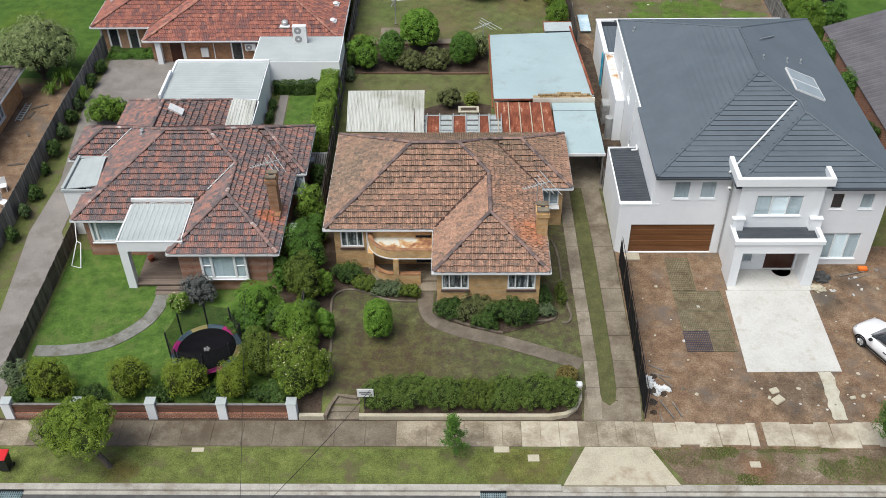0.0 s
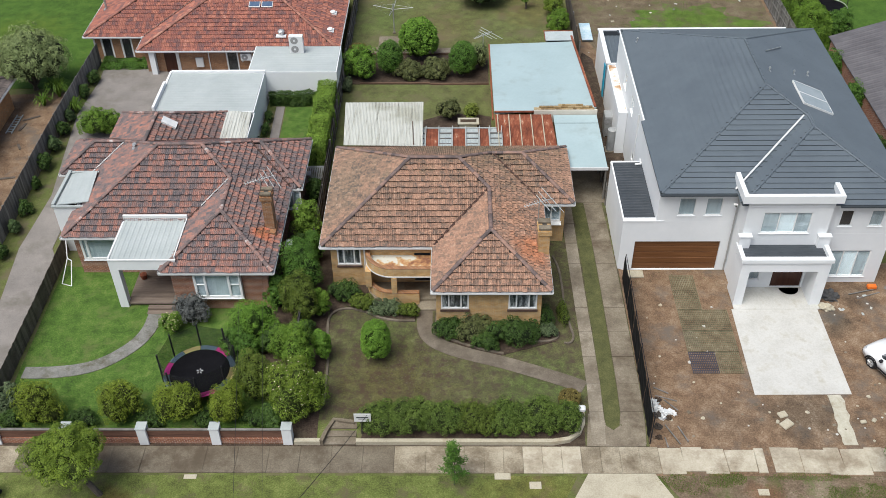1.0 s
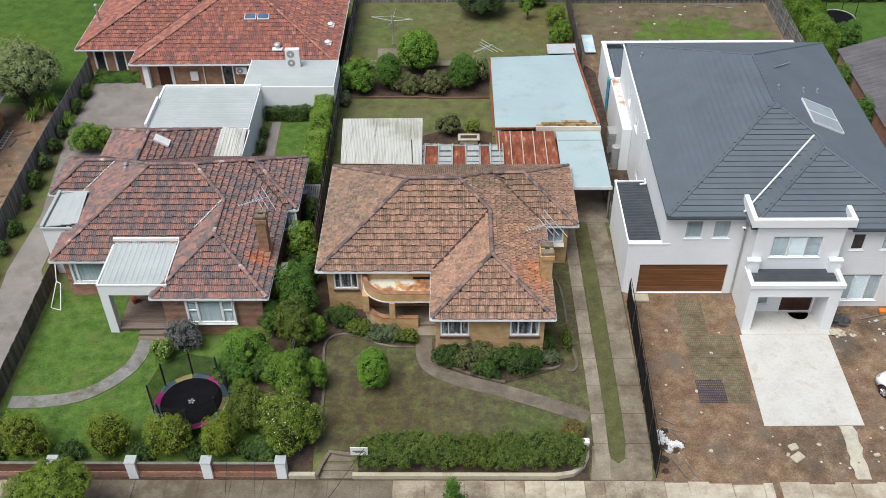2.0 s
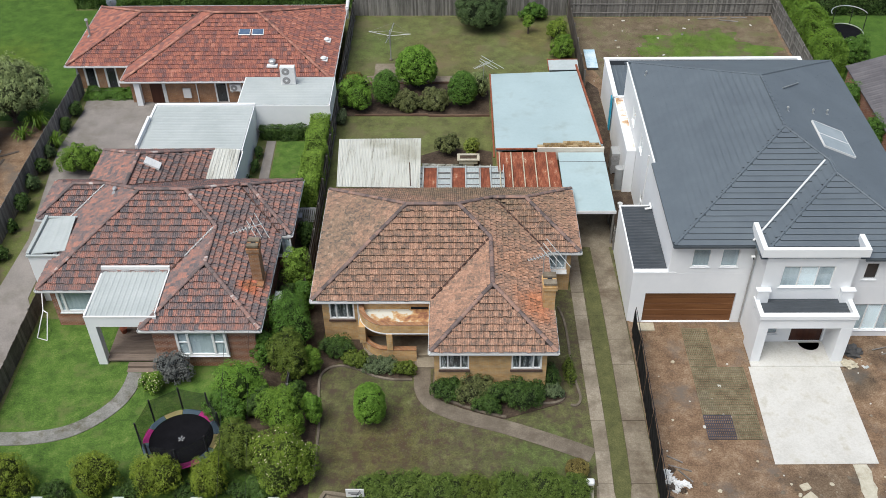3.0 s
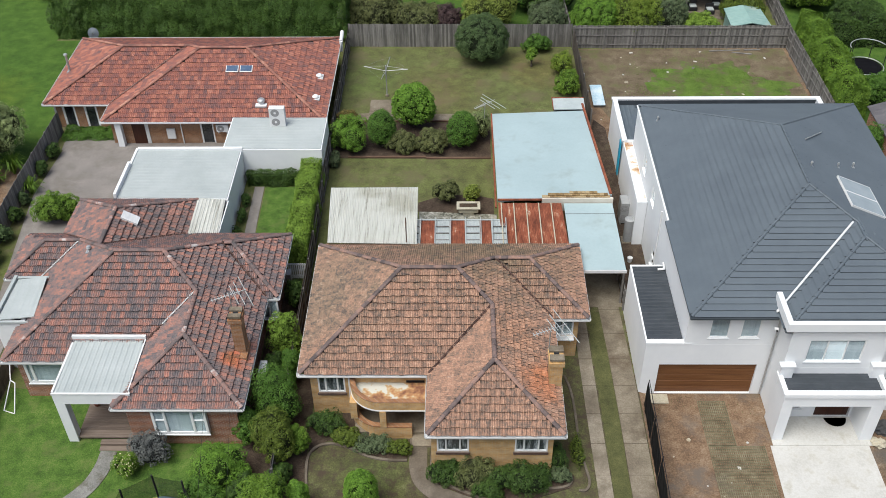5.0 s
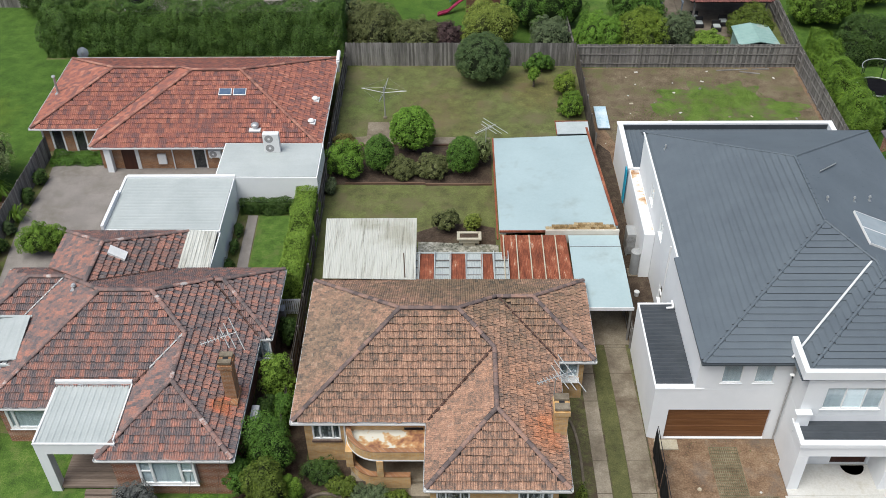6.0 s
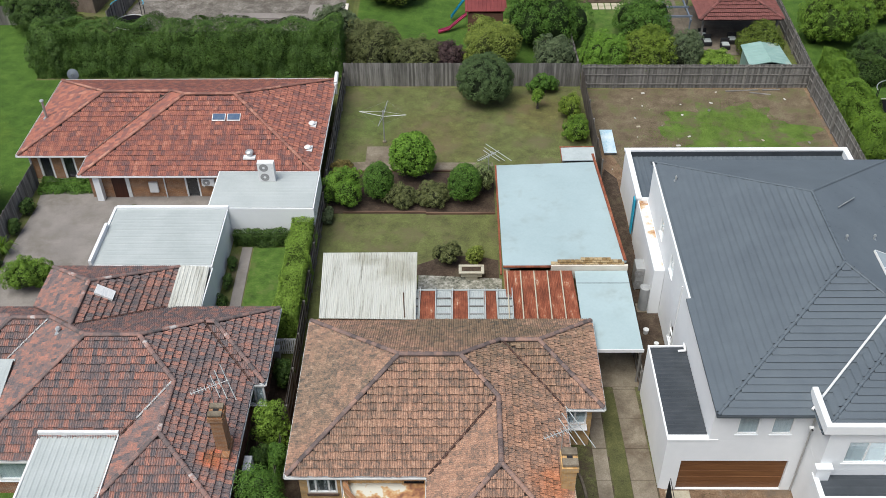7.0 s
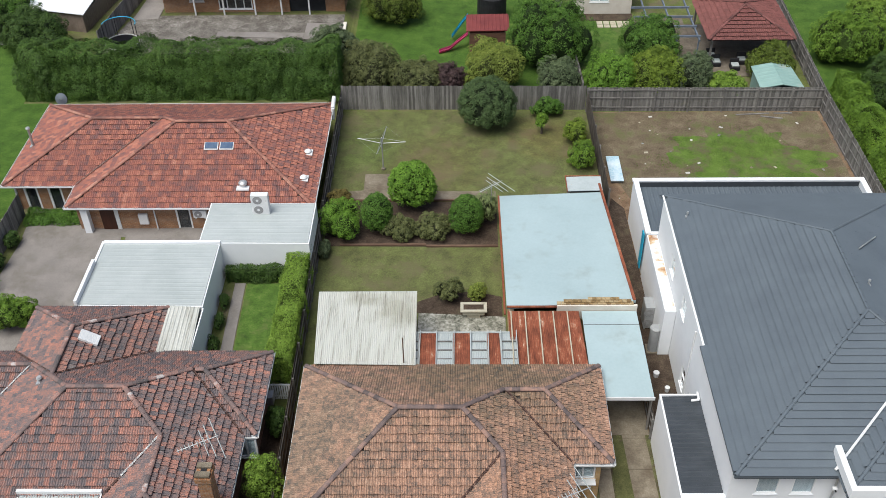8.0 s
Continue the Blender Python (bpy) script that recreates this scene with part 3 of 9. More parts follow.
def tile_poses(blocks, pitch, z0, w, l, over=0.03, omit=None, cut=1):
    """Poses of all tiles, course by course up each slope, kept where their slope is the roof's surface.

    With cut above 1 the tiles that meet a hip or valley come back as narrow slices, in a list of their own."""
    slices = []
    run = l / math.sqrt(1 + pitch * pitch)
    tilt = math.atan(pitch)
    out = []
    rnd = random.Random(5)
    wear = 1.0 if w < 0.4 else 0.15
    for i, (x0, y0, x1, y1) in enumerate(blocks):
        for side in range(4):
            ang = (-90, 0, 90, 180)[side]
            ex, ey = ((x0, y1), (x0, y0), (x1, y0), (x1, y1))[side]
            length = (y1 - y0) if side in (0, 2) else (x1 - x0)
            depth = min(x1 - x0, y1 - y0) / 2 + 0.2
            base = Matrix.Translation((ex, ey, z0)) @ Matrix.Rotation(radians(ang), 4, "Z")
            def own_slope(u, v):
                c = base @ Vector((u, v, 0))
                if omit and c.x < omit[0] and c.y > omit[1]:
                    return False
                h = hip_height(blocks, pitch, z0, c.x, c.y)
                ds = (c.x - x0, c.y - y0, x1 - c.x, y1 - c.y)
                own = z0 + pitch * v
                shared = h and h[1] != i and abs(h[0] - own) < 1e-3
                return bool(h and ds[side] - min(ds) < 1e-6 and own <= h[0] + 0.012 and h[0] - own < 0.1 and not shared)

            k = 0
            while k * run < depth:
                g0 = (-ey, ex, ey, -ex)[side]
                u = (w / 2 - g0) % w
                while u < length:
                    mid = (k + 0.5) * run
                    whole = cut == 1 or all(own_slope(u + e * w / 2, mid + v * run) for e in (-0.98, 0.98) for v in (-0.45, 0.45))
                    if whole and own_slope(u, mid):
                        slip = over + wear * rnd.uniform(-0.014, 0.018)
                        out.append(base @ Matrix.Translation((u, k * run - slip, pitch * (k * run - slip) + wear * rnd.uniform(-0.008, 0.01))) @ Matrix.Rotation(tilt + wear * rnd.uniform(-0.02, 0.015), 4, "X") @ Matrix.Rotation(wear * rnd.uniform(-0.03, 0.03), 4, "Z") @ Matrix.Rotation(wear * rnd.uniform(-0.03, 0.03), 4, "Y"))
                    elif not whole:
                        for q in range(cut):
                            us = u - w / 2 + w * (q + 0.5) / cut
                            if own_slope(us, mid):
                                slices.append(base @ Matrix.Translation((us, k * run - over, pitch * (k * run - over))) @ Matrix.Rotation(tilt, 4, "X"))
                    u += w
                k += 1
    return out, slices


def joined(name, me, poses, mat, parent, label="", butt=None):
    """One mesh of many copies of a small mesh."""
    co = np.array([v.co[:] for v in me.vertices])
    faces = [tuple(p.vertices) for p in me.polygons]
    vs, fs = [], []
    for i, m in enumerate(poses):
        a = np.array(m)
        vs.append(co @ a[:3, :3].T + a[:3, 3])
        o = i * len(co)
        fs += [tuple(k + o for k in f) for f in faces]
    out = bpy.data.meshes.new(name)
    if poses:
        out.from_pydata(np.concatenate(vs).tolist(), [], fs)
    out.materials.append(mat)
    if butt:
        out.materials.append(butt)
        idx = [p.material_index for p in me.polygons]
        out.polygons.foreach_set("material_index", idx * len(poses))
    ob = new(name, out)
    ob.parent = parent
    ob["kind"] = "stuff"
    if label:
        ob["label"] = label
    return ob


ROOF_PIECES = []


def cap_mesh(r=0.13, l=0.42):
    bm = bmesh.new()
    rows = []
    for y, s in ((0, 1.08), (l, 0.95)):
        rows.append([bm.verts.new((math.cos(a) * r * s, y, math.sin(a) * r * s * 0.7 + (0.015 if y == 0 else 0))) for a in [math.pi * k / 6 for k in range(7)]])
    for i in range(6):
        bm.faces.new((rows[0][i], rows[1][i], rows[1][i + 1], rows[0][i + 1]))
    bm.faces.new(rows[0])
    me = bpy.data.meshes.new("ridge_tile")
    bm.to_mesh(me)
    bm.free()
    return me


CAP = cap_mesh(0.112, 0.42)
CAP_SLIM = cap_mesh(0.075, 0.41)


def ridge_line(p, q, parent, mat, lift=0.03):
    """Ridge tiles in a row from p to q, over mortar darkened to paint their side shadows."""
    p, q = Vector(p), Vector(q)
    d = q - p
    if mat != "slate_piece":
        lift = 0.062
        side = Vector((-d.y, d.x, 0)).normalized() * 0.12
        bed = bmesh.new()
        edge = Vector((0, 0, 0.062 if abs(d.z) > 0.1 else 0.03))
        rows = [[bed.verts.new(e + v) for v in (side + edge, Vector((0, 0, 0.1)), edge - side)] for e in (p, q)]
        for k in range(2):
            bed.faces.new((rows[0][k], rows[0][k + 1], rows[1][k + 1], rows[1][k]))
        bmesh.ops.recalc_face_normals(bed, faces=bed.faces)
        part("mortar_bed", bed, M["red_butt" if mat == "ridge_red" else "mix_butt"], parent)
    n = max(1, round(d.length / 0.4))
    rot = d.to_track_quat("Y", "Z").to_matrix().to_4x4()
    for k in range(n):
        ROOF_PIECES.append(("ridge_tile", CAP_SLIM if mat.startswith("slate") else CAP, Matrix.Translation(p + d * k / n + Vector((0, 0, lift))) @ rot, mat, parent))


def valley_strip(p, q, blocks, pitch, z0, parent, mat="rust", half=0.05):
    """A folded metal valley gutter between two roof slopes."""
    a, b = (Vector((x, y, (hip_height(blocks, pitch, z0, x, y) or (z0,))[0] + 0.12)) for x, y in (p, q))
    d = b - a
    n = Vector((-d.y, d.x, 0)).normalized() * half
    bm = bmesh.new()
    lift = Vector((0, 0, 0.035))
    top = [bm.verts.new(v) for v in (a - n + lift, a, a + n + lift)]
    end = [bm.verts.new(v) for v in (b - n + lift, b, b + n + lift)]
    for i in range(2):
        bm.faces.new((top[i], top[i + 1], end[i + 1], end[i]))
    bmesh.ops.solidify(bm, geom=bm.faces[:], thickness=0.012)
    return part("valley_gutter", bm, M[mat], parent)


def gutter(path, z, parent, mat="trim", w=0.12, h=0.11):
    """Fascia and gutter along eave corners (plan), closed if first and last agree."""
    for a, b in zip(path, path[1:]):
        d = Vector((b[0] - a[0], b[1] - a[1]))
        bm = bmesh.new()
        box(bm, -0.06, -w, -h, d.length + 0.06, -w + 0.015, 0.0)
        box(bm, -0.06, -w, -h, d.length + 0.06, 0.0, -h + 0.015)
        box(bm, 0, 0.0, -0.2, d.length, 0.02, 0.0)
        g = part("gutter", bm, M[mat], parent)
        g.matrix_basis = Matrix.Translation((*a, z)) @ Matrix.Rotation(math.atan2(d.y, d.x), 4, "Z")


# ---- ground and street ----
def ground_sheet():
    bm = bmesh.new()
    xs = sorted([-900, -300, -120, -60, *GX] + [-45 + 1.5 * i for i in range(61)] + [60, 120, 300, 900])
    ys = [26.05, 27, 28, 29, 29.8, 30.1, 30.4, 30.7, 31] + [32 + 1.5 * i for i in range(60)] + [150, 300, 900, 2500]
    rows = [[bm.verts.new((x, y, gz(x, y))) for x in xs] for y in ys]
    for a, b in zip(rows, rows[1:]):
        for i in range(len(xs) - 1):
            bm.faces.new((a[i], a[i + 1], b[i + 1], b[i]))
    lo = [[bm.verts.new((x, y, -0.55)) for x in xs] for y in (-900, -50, 0, 26.05)]
    for a, b in zip(lo, lo[1:]):
        for i in range(len(xs) - 1):
            bm.faces.new((a[i], a[i + 1], b[i + 1], b[i]))
    for i in range(len(xs) - 1):
        bm.faces.new((lo[-1][i], lo[-1][i + 1], rows[0][i + 1], rows[0][i]))
    return tagged(ob_from("ground", bm, M["grass"]), "green lawn ground sheet of the suburban block", "ground", kind="structure")


ground_sheet()
road = sheet("road", [(-300, 12), (300, 12), (300, 25.53), (-300, 25.53)], 0, M["asphalt"], "grey asphalt street surface", "road", flat=-0.44, depth=0.1)

kerb = thing("kerb", "pale concrete kerb and channel with drainage pits", "kerb", kind="structure")
x = -60.0
while x < 60:
    if not (4.6 < x + 1.2 < 10.7):
        part("kerb_stone", boxes((x + 0.001, 25.72, -0.5, x + 2.399, 26.06, -0.27), bevel=0.01), M["kerb"], kerb)
    else:
        part("kerb_stone", boxes((x + 0.001, 25.72, -0.5, x + 2.399, 26.06, -0.37), bevel=0.01), M["kerb"], kerb)
    part("channel", boxes((x + 0.001, 25.53, -0.5, x + 2.399, 25.718, -0.415), bevel=0.004), M["kerb"], kerb)
    x += 2.4

footpath = thing("footpath", "stained concrete footpath slabs along the verge", "footpath", kind="structure")
M["concrete_brown"] = material("brown_stained_concrete", [(0.25, (0.28, 0.24, 0.18)), (0.45, (0.4, 0.355, 0.27)), (0.7, (0.52, 0.475, 0.38))], scale=0.8, detail=10, fine=11, rough=0.92, bump=0.15, dirt=(0.25, 0.205, 0.145), dirt_scale=0.6, dirt_size=0.55)
M["walk_light"] = material("worn_footpath_concrete", [(0.25, (0.17, 0.14, 0.1)), (0.45, (0.27, 0.23, 0.165)), (0.7, (0.4, 0.355, 0.27))], scale=0.9, detail=12, fine=14, grain=0.5, rough=0.9, bump=0.12, dirt=(0.15, 0.118, 0.08), dirt_scale=0.7, dirt_size=0.54, vary="object", vary_amount=0.14)
M["walk_dark"] = material("dark_stained_footpath", [(0.25, (0.1, 0.082, 0.058)), (0.5, (0.155, 0.13, 0.095)), (0.75, (0.23, 0.2, 0.15))], scale=0.7, detail=12, fine=14, grain=0.5, rough=0.9, bump=0.12, dirt=(0.09, 0.07, 0.048), dirt_scale=0.5, dirt_size=0.53)
x = -45.0
while x < 45:
    w = 0.92 if -3.0 < x < 9.2 else 1.5
    if abs(x + 3.0) < 0.76 and x < -3:
        w = -2.96 - x
    if x > 9.2:
        w = random.uniform(0.75, 1.45)
    if 14.4 < x < 14.9 or x < 14.5 < x + w:
        w = 14.52 - x if x < 14.4 else w
    mid = x + w / 2
    key = "walk_light" if mid < -21.4 or -2.95 < mid < 3.4 or 5.9 < mid < 9.3 else ("concrete_brown" if mid > 9.3 or 3.4 < mid < 5.9 else "walk_dark")
    z = -0.215 + random.uniform(-0.012, 0.012)
    bm = bmesh.new()
    y0 = 28.22 + (random.uniform(-0.1, 0.14) if x > 9.3 else 0)
    vs = box(bm, x + 0.003, y0, -0.36, x + w - 0.003, 29.77 - (random.uniform(0, 0.22) if x > 9.3 else 0), z)
    for v in vs:
        if x > 9.3:
            v.co.x += random.uniform(-0.05, 0.05) if v.co.z > -0.3 else 0
            v.co.z += random.uniform(-0.03, 0.02) if v.co.z > -0.3 else 0
    bmesh.ops.bevel(bm, geom=bm.edges[:], offset=0.012, segments=1, affect="EDGES")
    part("paving_slab", bm, M[key], footpath)
    x += w
    if abs(x - 14.52) < 0.01:
        x = 14.86
sheet("path_edge_soil", [(9.25, 28.1), (36, 28.1), (36, 29.76), (9.25, 29.76)], 0.012, M["dirt"], "brown soil between the broken slabs", "soil")
sheet("crossover", [(4.9, 26.0), (10.3, 26.0), (9.2, 28.2), (6.1, 28.2)], 0, M["concrete_pale"], "pale concrete driveway crossover", "driveway", flat=-0.225, depth=0.2)

# yards
sheet("dry_lawn", [(-8.1, 31.2), (6.3, 31.2), (6.9, 33.5), (6.6, 40), (6.6, 44.9), (4.4, 44.9), (-7.0, 40.5), (-8.1, 40.8)], 0.012, M["grass_dry"], "patchy dry front lawn with bare soil", "lawn")
sheet("back_lawn", [(-8.3, 50.0), (9.0, 50.0), (9.1, 77.9), (-8.4, 77.9)], 0.012, M["grass_back"], "mown worn back lawn", "lawn")
sheet("lush_lawn", [(-22.6, 31), (-8.7, 31), (-8.7, 41), (-22.8, 42.5)], 0.012, M["grass_lush"], "green front lawn of the neighbouring house", "lawn")
sheet("building_site_soil", [(9.2, 29.75), (36, 29.75), (36, 43), (11, 43), (11, 66), (26, 66), (26, 77.7), (9.22, 77.7)], 0.014, M["dirt"], "bare brown soil with rubble on a building site", "soil")
for line, w in (([(6.78, 29.9), (6.88, 33.5), (6.86, 36.5), (6.8, 40), (6.72, 48.6)], 0.68), ([(8.5, 29.9), (8.62, 33), (8.62, 40), (8.58, 44), (8.42, 48.6)], 1.12)):
    strip = thing("driveway_strip", "cracked concrete wheel strip of the driveway", "driveway", kind="structure")
    pts, y = [], line[0][1]
    while y < 48.5:
        for a, c in zip(line, line[1:]):
            if a[1] <= y <= c[1]:
                pts.append((a[0] + (c[0] - a[0]) * (y - a[1]) / (c[1] - a[1]), y))
                break
        y += 1.85
    pts.append(line[-1])
    for a, c in zip(pts, pts[1:]):
        sheet("slab", [(a[0] - w / 2, a[1] + 0.012), (a[0] + w / 2, a[1] + 0.012), (c[0] + w / 2, c[1] - 0.012), (c[0] - w / 2, c[1] - 0.012)], 0.05 + random.uniform(-0.008, 0.008), M["concrete_mid" if w < 0.8 else "concrete"], "", "", parent=strip)


def blob(cx, cy, rx, ry, seed, n=40, rough=0.22):
    """An uneven closed outline round a centre."""
    out = []
    for k in range(n):
        a = 2 * math.pi * k / n
        r = 1 + rough * noise.noise(Vector((math.cos(a) * 1.5 + seed, math.sin(a) * 1.5, seed))) + rough * 0.6 * noise.noise(Vector((math.cos(a) * 5 + seed, math.sin(a) * 5, 0)))
        out.append((cx + rx * r * math.cos(a), cy + ry * r * math.sin(a)))
    return out


M["site_weedy"] = material("weedy_site_soil", [(0.25, (0.045, 0.075, 0.013)), (0.45, (0.078, 0.13, 0.021)), (0.6, (0.1, 0.165, 0.027)), (0.85, (0.155, 0.21, 0.055))], scale=1.2, detail=12, fine=12, grain=0.65, rough=1.0, bump=0.7, dirt=(0.115, 0.095, 0.058), dirt_scale=0.7, dirt_size=0.55)
M["site_back"] = material("pale_back_soil", [(0.25, (0.07, 0.054, 0.034)), (0.45, (0.122, 0.094, 0.06)), (0.6, (0.165, 0.13, 0.085)), (0.8, (0.27, 0.23, 0.165))], scale=1.2, detail=14, fine=12, grain=0.65, rough=1.0, bump=0.8, dirt=(0.09, 0.1, 0.034), dirt_scale=0.6, dirt_size=0.56)
sheet("back_soil", [(11.2, 66.2), (25.4, 66.2), (25.4, 77.6), (9.4, 77.6), (9.4, 72)], 0.024, M["site_back"], "pale trampled soil behind the white house", "soil")
sheet("grass_patch", blob(18.6, 71.6, 4.9, 4.0, 2, n=140, rough=0.5), 0.032, M["site_weedy"], "spreading bright green weeds on the soil", "grass")
sheet("driveway_apron", [(6.2, 29.8), (9.02, 29.8), (9.0, 31.6), (7.99, 31.6), (7.86, 30.85), (7.55, 30.62), (7.22, 30.85), (7.12, 31.6), (6.4, 31.6)], 0.046, M["concrete"], "concrete apron at the foot of the driveway", "driveway")
sheet("driveway_soil", [(6.1, 29.8), (9.2, 29.8), (9.25, 42), (9.3, 48.6), (6.5, 48.6), (6.4, 40)], 0.018, M["grass_dry"], "worn grass and grit along the driveway", "lawn")
sheet("driveway_grass", ribbon([(7.58, 30.68), (7.63, 34), (7.63, 40), (7.56, 48.2)], 0.8), 0.045, M["grass_strip"], "narrow grass strip between the wheel tracks", "grass")
sheet("carport_floor", [(6.4, 48.6), (9.2, 48.6), (9.2, 54.4), (6.4, 54.4)], 0.05, M["concrete"], "shaded concrete carport floor", "floor")
front_path = [(-1.75, 40.2), (-1.8, 38.6), (-1.75, 37.3), (-1.2, 36.45), (0.2, 35.75), (2.3, 35.1), (4.2, 34.35), (5.6, 33.75), (6.4, 33.35)]
sheet("garden_path", ribbon(front_path, 0.85), 0.035, M["path_brown"], "curving brown concrete garden path", "path")
sheet("garden_bed", [(-1.2, 38.6), (-1.25, 37.6), (-0.8, 36.75), (0.6, 36.1), (2.3, 35.55), (3.6, 36.0), (5.3, 36.6), (5.5, 37.2), (4.6, 38.0), (4.4, 38.6)], 0.05, M["soil"], "dark soil garden bed below the windows", "garden bed")
sheet("garden_bed", [(-7.2, 41), (-7.0, 38.4), (-6.2, 39.3), (-5.2, 39.1), (-3.8, 38.3), (-2.3, 38.1), (-2.3, 39.2), (-4.5, 39.6), (-5.2, 41)], 0.05, M["soil"], "dark soil garden bed beside the porch", "garden bed")
sheet("garden_bed", [(-8.2, 30.2), (-6.8, 30.2), (-6.9, 36.9), (-7.1, 38.5), (-7.2, 50), (-8.2, 50)], 0.03, M["soil"], "dark leaf-littered soil strip along the fence", "garden bed")
sheet("garden_bed", [(-4.7, 29.9), (6.15, 29.9), (6.15, 31.7), (5.4, 32.0), (-4.4, 32)], 0.03, M["soil"], "soil bed under the front hedge", "garden bed")
sheet("fence_footing", [(-26, 29.72), (9.15, 29.72), (9.15, 29.95), (-26, 29.95)], 0.012, M["soil"], "gritty soil strip along the front boundary", "soil")
sheet("garden_bed", [(-11.7, 34.3), (-8.25, 34.3), (-8.25, 50), (-10.15, 50), (-10.15, 38.9), (-11.2, 37.6)], 0.026, M["soil"], "dark leaf-littered soil beneath the boundary shrubs", "garden bed")
left_path = [(-22.4, 34.2), (-21, 34.2), (-19.3, 34.45), (-18.1, 35.1), (-17.0, 36.3), (-16.6, 37.4), (-16.55, 38.5)]
sheet("garden_path", ribbon(left_path, 0.8), 0.05, M["path_grey"], "curved grey concrete path over the lawn", "path")
sheet("side_driveway", [(-24.6, 29.8), (-22.95, 29.8), (-22.95, 42), (-24.0, 44), (-24.0, 50), (-23.6, 54), (-20, 54.7), (-20, 59.8), (-20.4, 63.2), (-26.3, 63.2), (-26.6, 58), (-25.6, 49), (-26.0, 44), (-25.2, 36)], 0.03, M["driveway"], "grey aggregate driveway to the rear unit", "driveway")
sheet("entry_paving", [(-26.4, 63.1), (-20.1, 63.1), (-20.1, 59.85), (-14.65, 59.75), (-14.65, 64.55), (-23.05, 64.55), (-23.05, 65.9), (-26.6, 65.9)], 0.034, M["driveway"], "grey paving before the rear unit", "paving")
sheet("concrete_slab", [(14.91, 32.95), (19.75, 33.0), (19.77, 39.15), (15.07, 39.15)], 0, M["concrete_new"], "new white concrete driveway slab", "slab", flat=-0.12, depth=0.2)
M["concrete_cream"] = material("cream_spilled_concrete", [(0.25, (0.36, 0.335, 0.26)), (0.6, (0.47, 0.445, 0.36)), (0.8, (0.54, 0.52, 0.44))], scale=1.2, fine=11, grain=0.5, rough=0.95, bump=0.3, dirt=(0.3, 0.26, 0.19), dirt_scale=1.5, dirt_size=0.6)
spill = [(18.78 + 0.02 * math.sin(0.8 * k) + 0.1 * smooth01(31.2, 32.4, 29.9 + 0.19 * k) , 29.9 + 0.19 * k) for k in range(17)]
spill_edge = [(x + s * (0.34 + 0.16 * noise.noise(Vector((y * 2.2, s, 4)))), y) for s in (-1, 1) for x, y in (spill if s < 0 else spill[::-1])]
sheet("concrete_strip", spill_edge, 0.04, M["concrete_cream"], "rough spilled cream concrete strip", "concrete", depth=0.05)
sheet("garden_bed", [(-22.5, 30.2), (-8.5, 30.2), (-8.5, 32.1), (-11, 32.4), (-14, 31.9), (-18, 32.2), (-22.5, 31.9)], 0.022, M["grass_lush"], "shaded weedy grass behind the front fence", "lawn")
M["verge_mix"] = material("trampled_verge", [(0.25, (0.075, 0.055, 0.036)), (0.45, (0.132, 0.095, 0.062)), (0.62, (0.185, 0.138, 0.095)), (0.8, (0.3, 0.25, 0.19))], scale=1.3, detail=14, fine=11, grain=0.6, rough=1.0, bump=0.8, dirt=(0.09, 0.105, 0.034), dirt_scale=0.7, dirt_size=0.6, patches=[((16.8, 27.2, -0.26), 1.0, (1.5, 1.6, 1.75), 0.8), ((14.0, 26.9, -0.26), 0.9, (1.25, 0.95, 0.8), 0.8)])
M["grass_verge"] = material("worn_verge_grass", [(0.25, (0.054, 0.06, 0.017)), (0.42, (0.09, 0.11, 0.027)), (0.58, (0.118, 0.148, 0.035)), (0.78, (0.19, 0.205, 0.07))], scale=1.6, detail=14, fine=18, grain=0.85, rough=0.95, bump=0.8, dirt=(0.105, 0.088, 0.05), dirt_scale=0.9, dirt_size=0.58, patches=[((3.4, 27.2, -0.26), 2.6, (1.05, 0.88, 0.86), 0.9), ((-15.9, 26.8, -0.26), 0.9, (0.95, 0.68, 0.7), 1.0)])
sheet("verge_grass", [(-60, 26.1), (4.6, 26.1), (5.6, 28.085), (-60, 28.085)], 0.008, M["grass_verge"], "worn green grass verge between kerb and footpath", "grass")
sheet("verge_soil", [(10.6, 26.1), (38, 26.1), (38, 28.085), (9.4, 28.085)], 0.012, M["verge_mix"], "trampled soil and grass on the verge", "soil")
M["patio_grey"] = material("mossy_old_patio_concrete", [(0.3, (0.05, 0.052, 0.04)), (0.42, (0.16, 0.16, 0.13)), (0.52, (0.27, 0.265, 0.22)), (0.68, (0.46, 0.45, 0.4))], scale=1.1, detail=12, fine=7, grain=0.6, rough=0.95, bump=0.3, dirt=(0.07, 0.075, 0.05), dirt_scale=0.9, dirt_size=0.56)
sheet("patio", [(-2.3, 50.4), (2.5, 50.4), (2.5, 56.7), (-2.3, 57.0)], 0.04, M["patio_grey"], "old mossy cracked concrete patio", "patio")
sheet("patio_bed", [(-2.4, 57.02), (2.35, 56.72), (2.35, 58.3), (0.9, 58.75), (-1.0, 58.6), (-2.4, 57.9)], 0.03, M["soil"], "dark soil strip along the patio edge", "garden bed")
sheet("yard_path", [(-7.1, 67.3), (2.3, 67.2), (2.3, 68.25), (-4.5, 68.3), (-4.6, 70.2), (-6.2, 70.2), (-6.2, 68.4), (-7.1, 68.3)], 0.03, M["concrete"], "worn concrete path to the clothes line", "path")
sheet("garden_bed", [(-8.2, 62.8), (2.3, 62.7), (2.3, 67.1), (-8.2, 67.2)], 0.03, M["soil"], "dark soil shrub bed across the back yard", "garden bed")
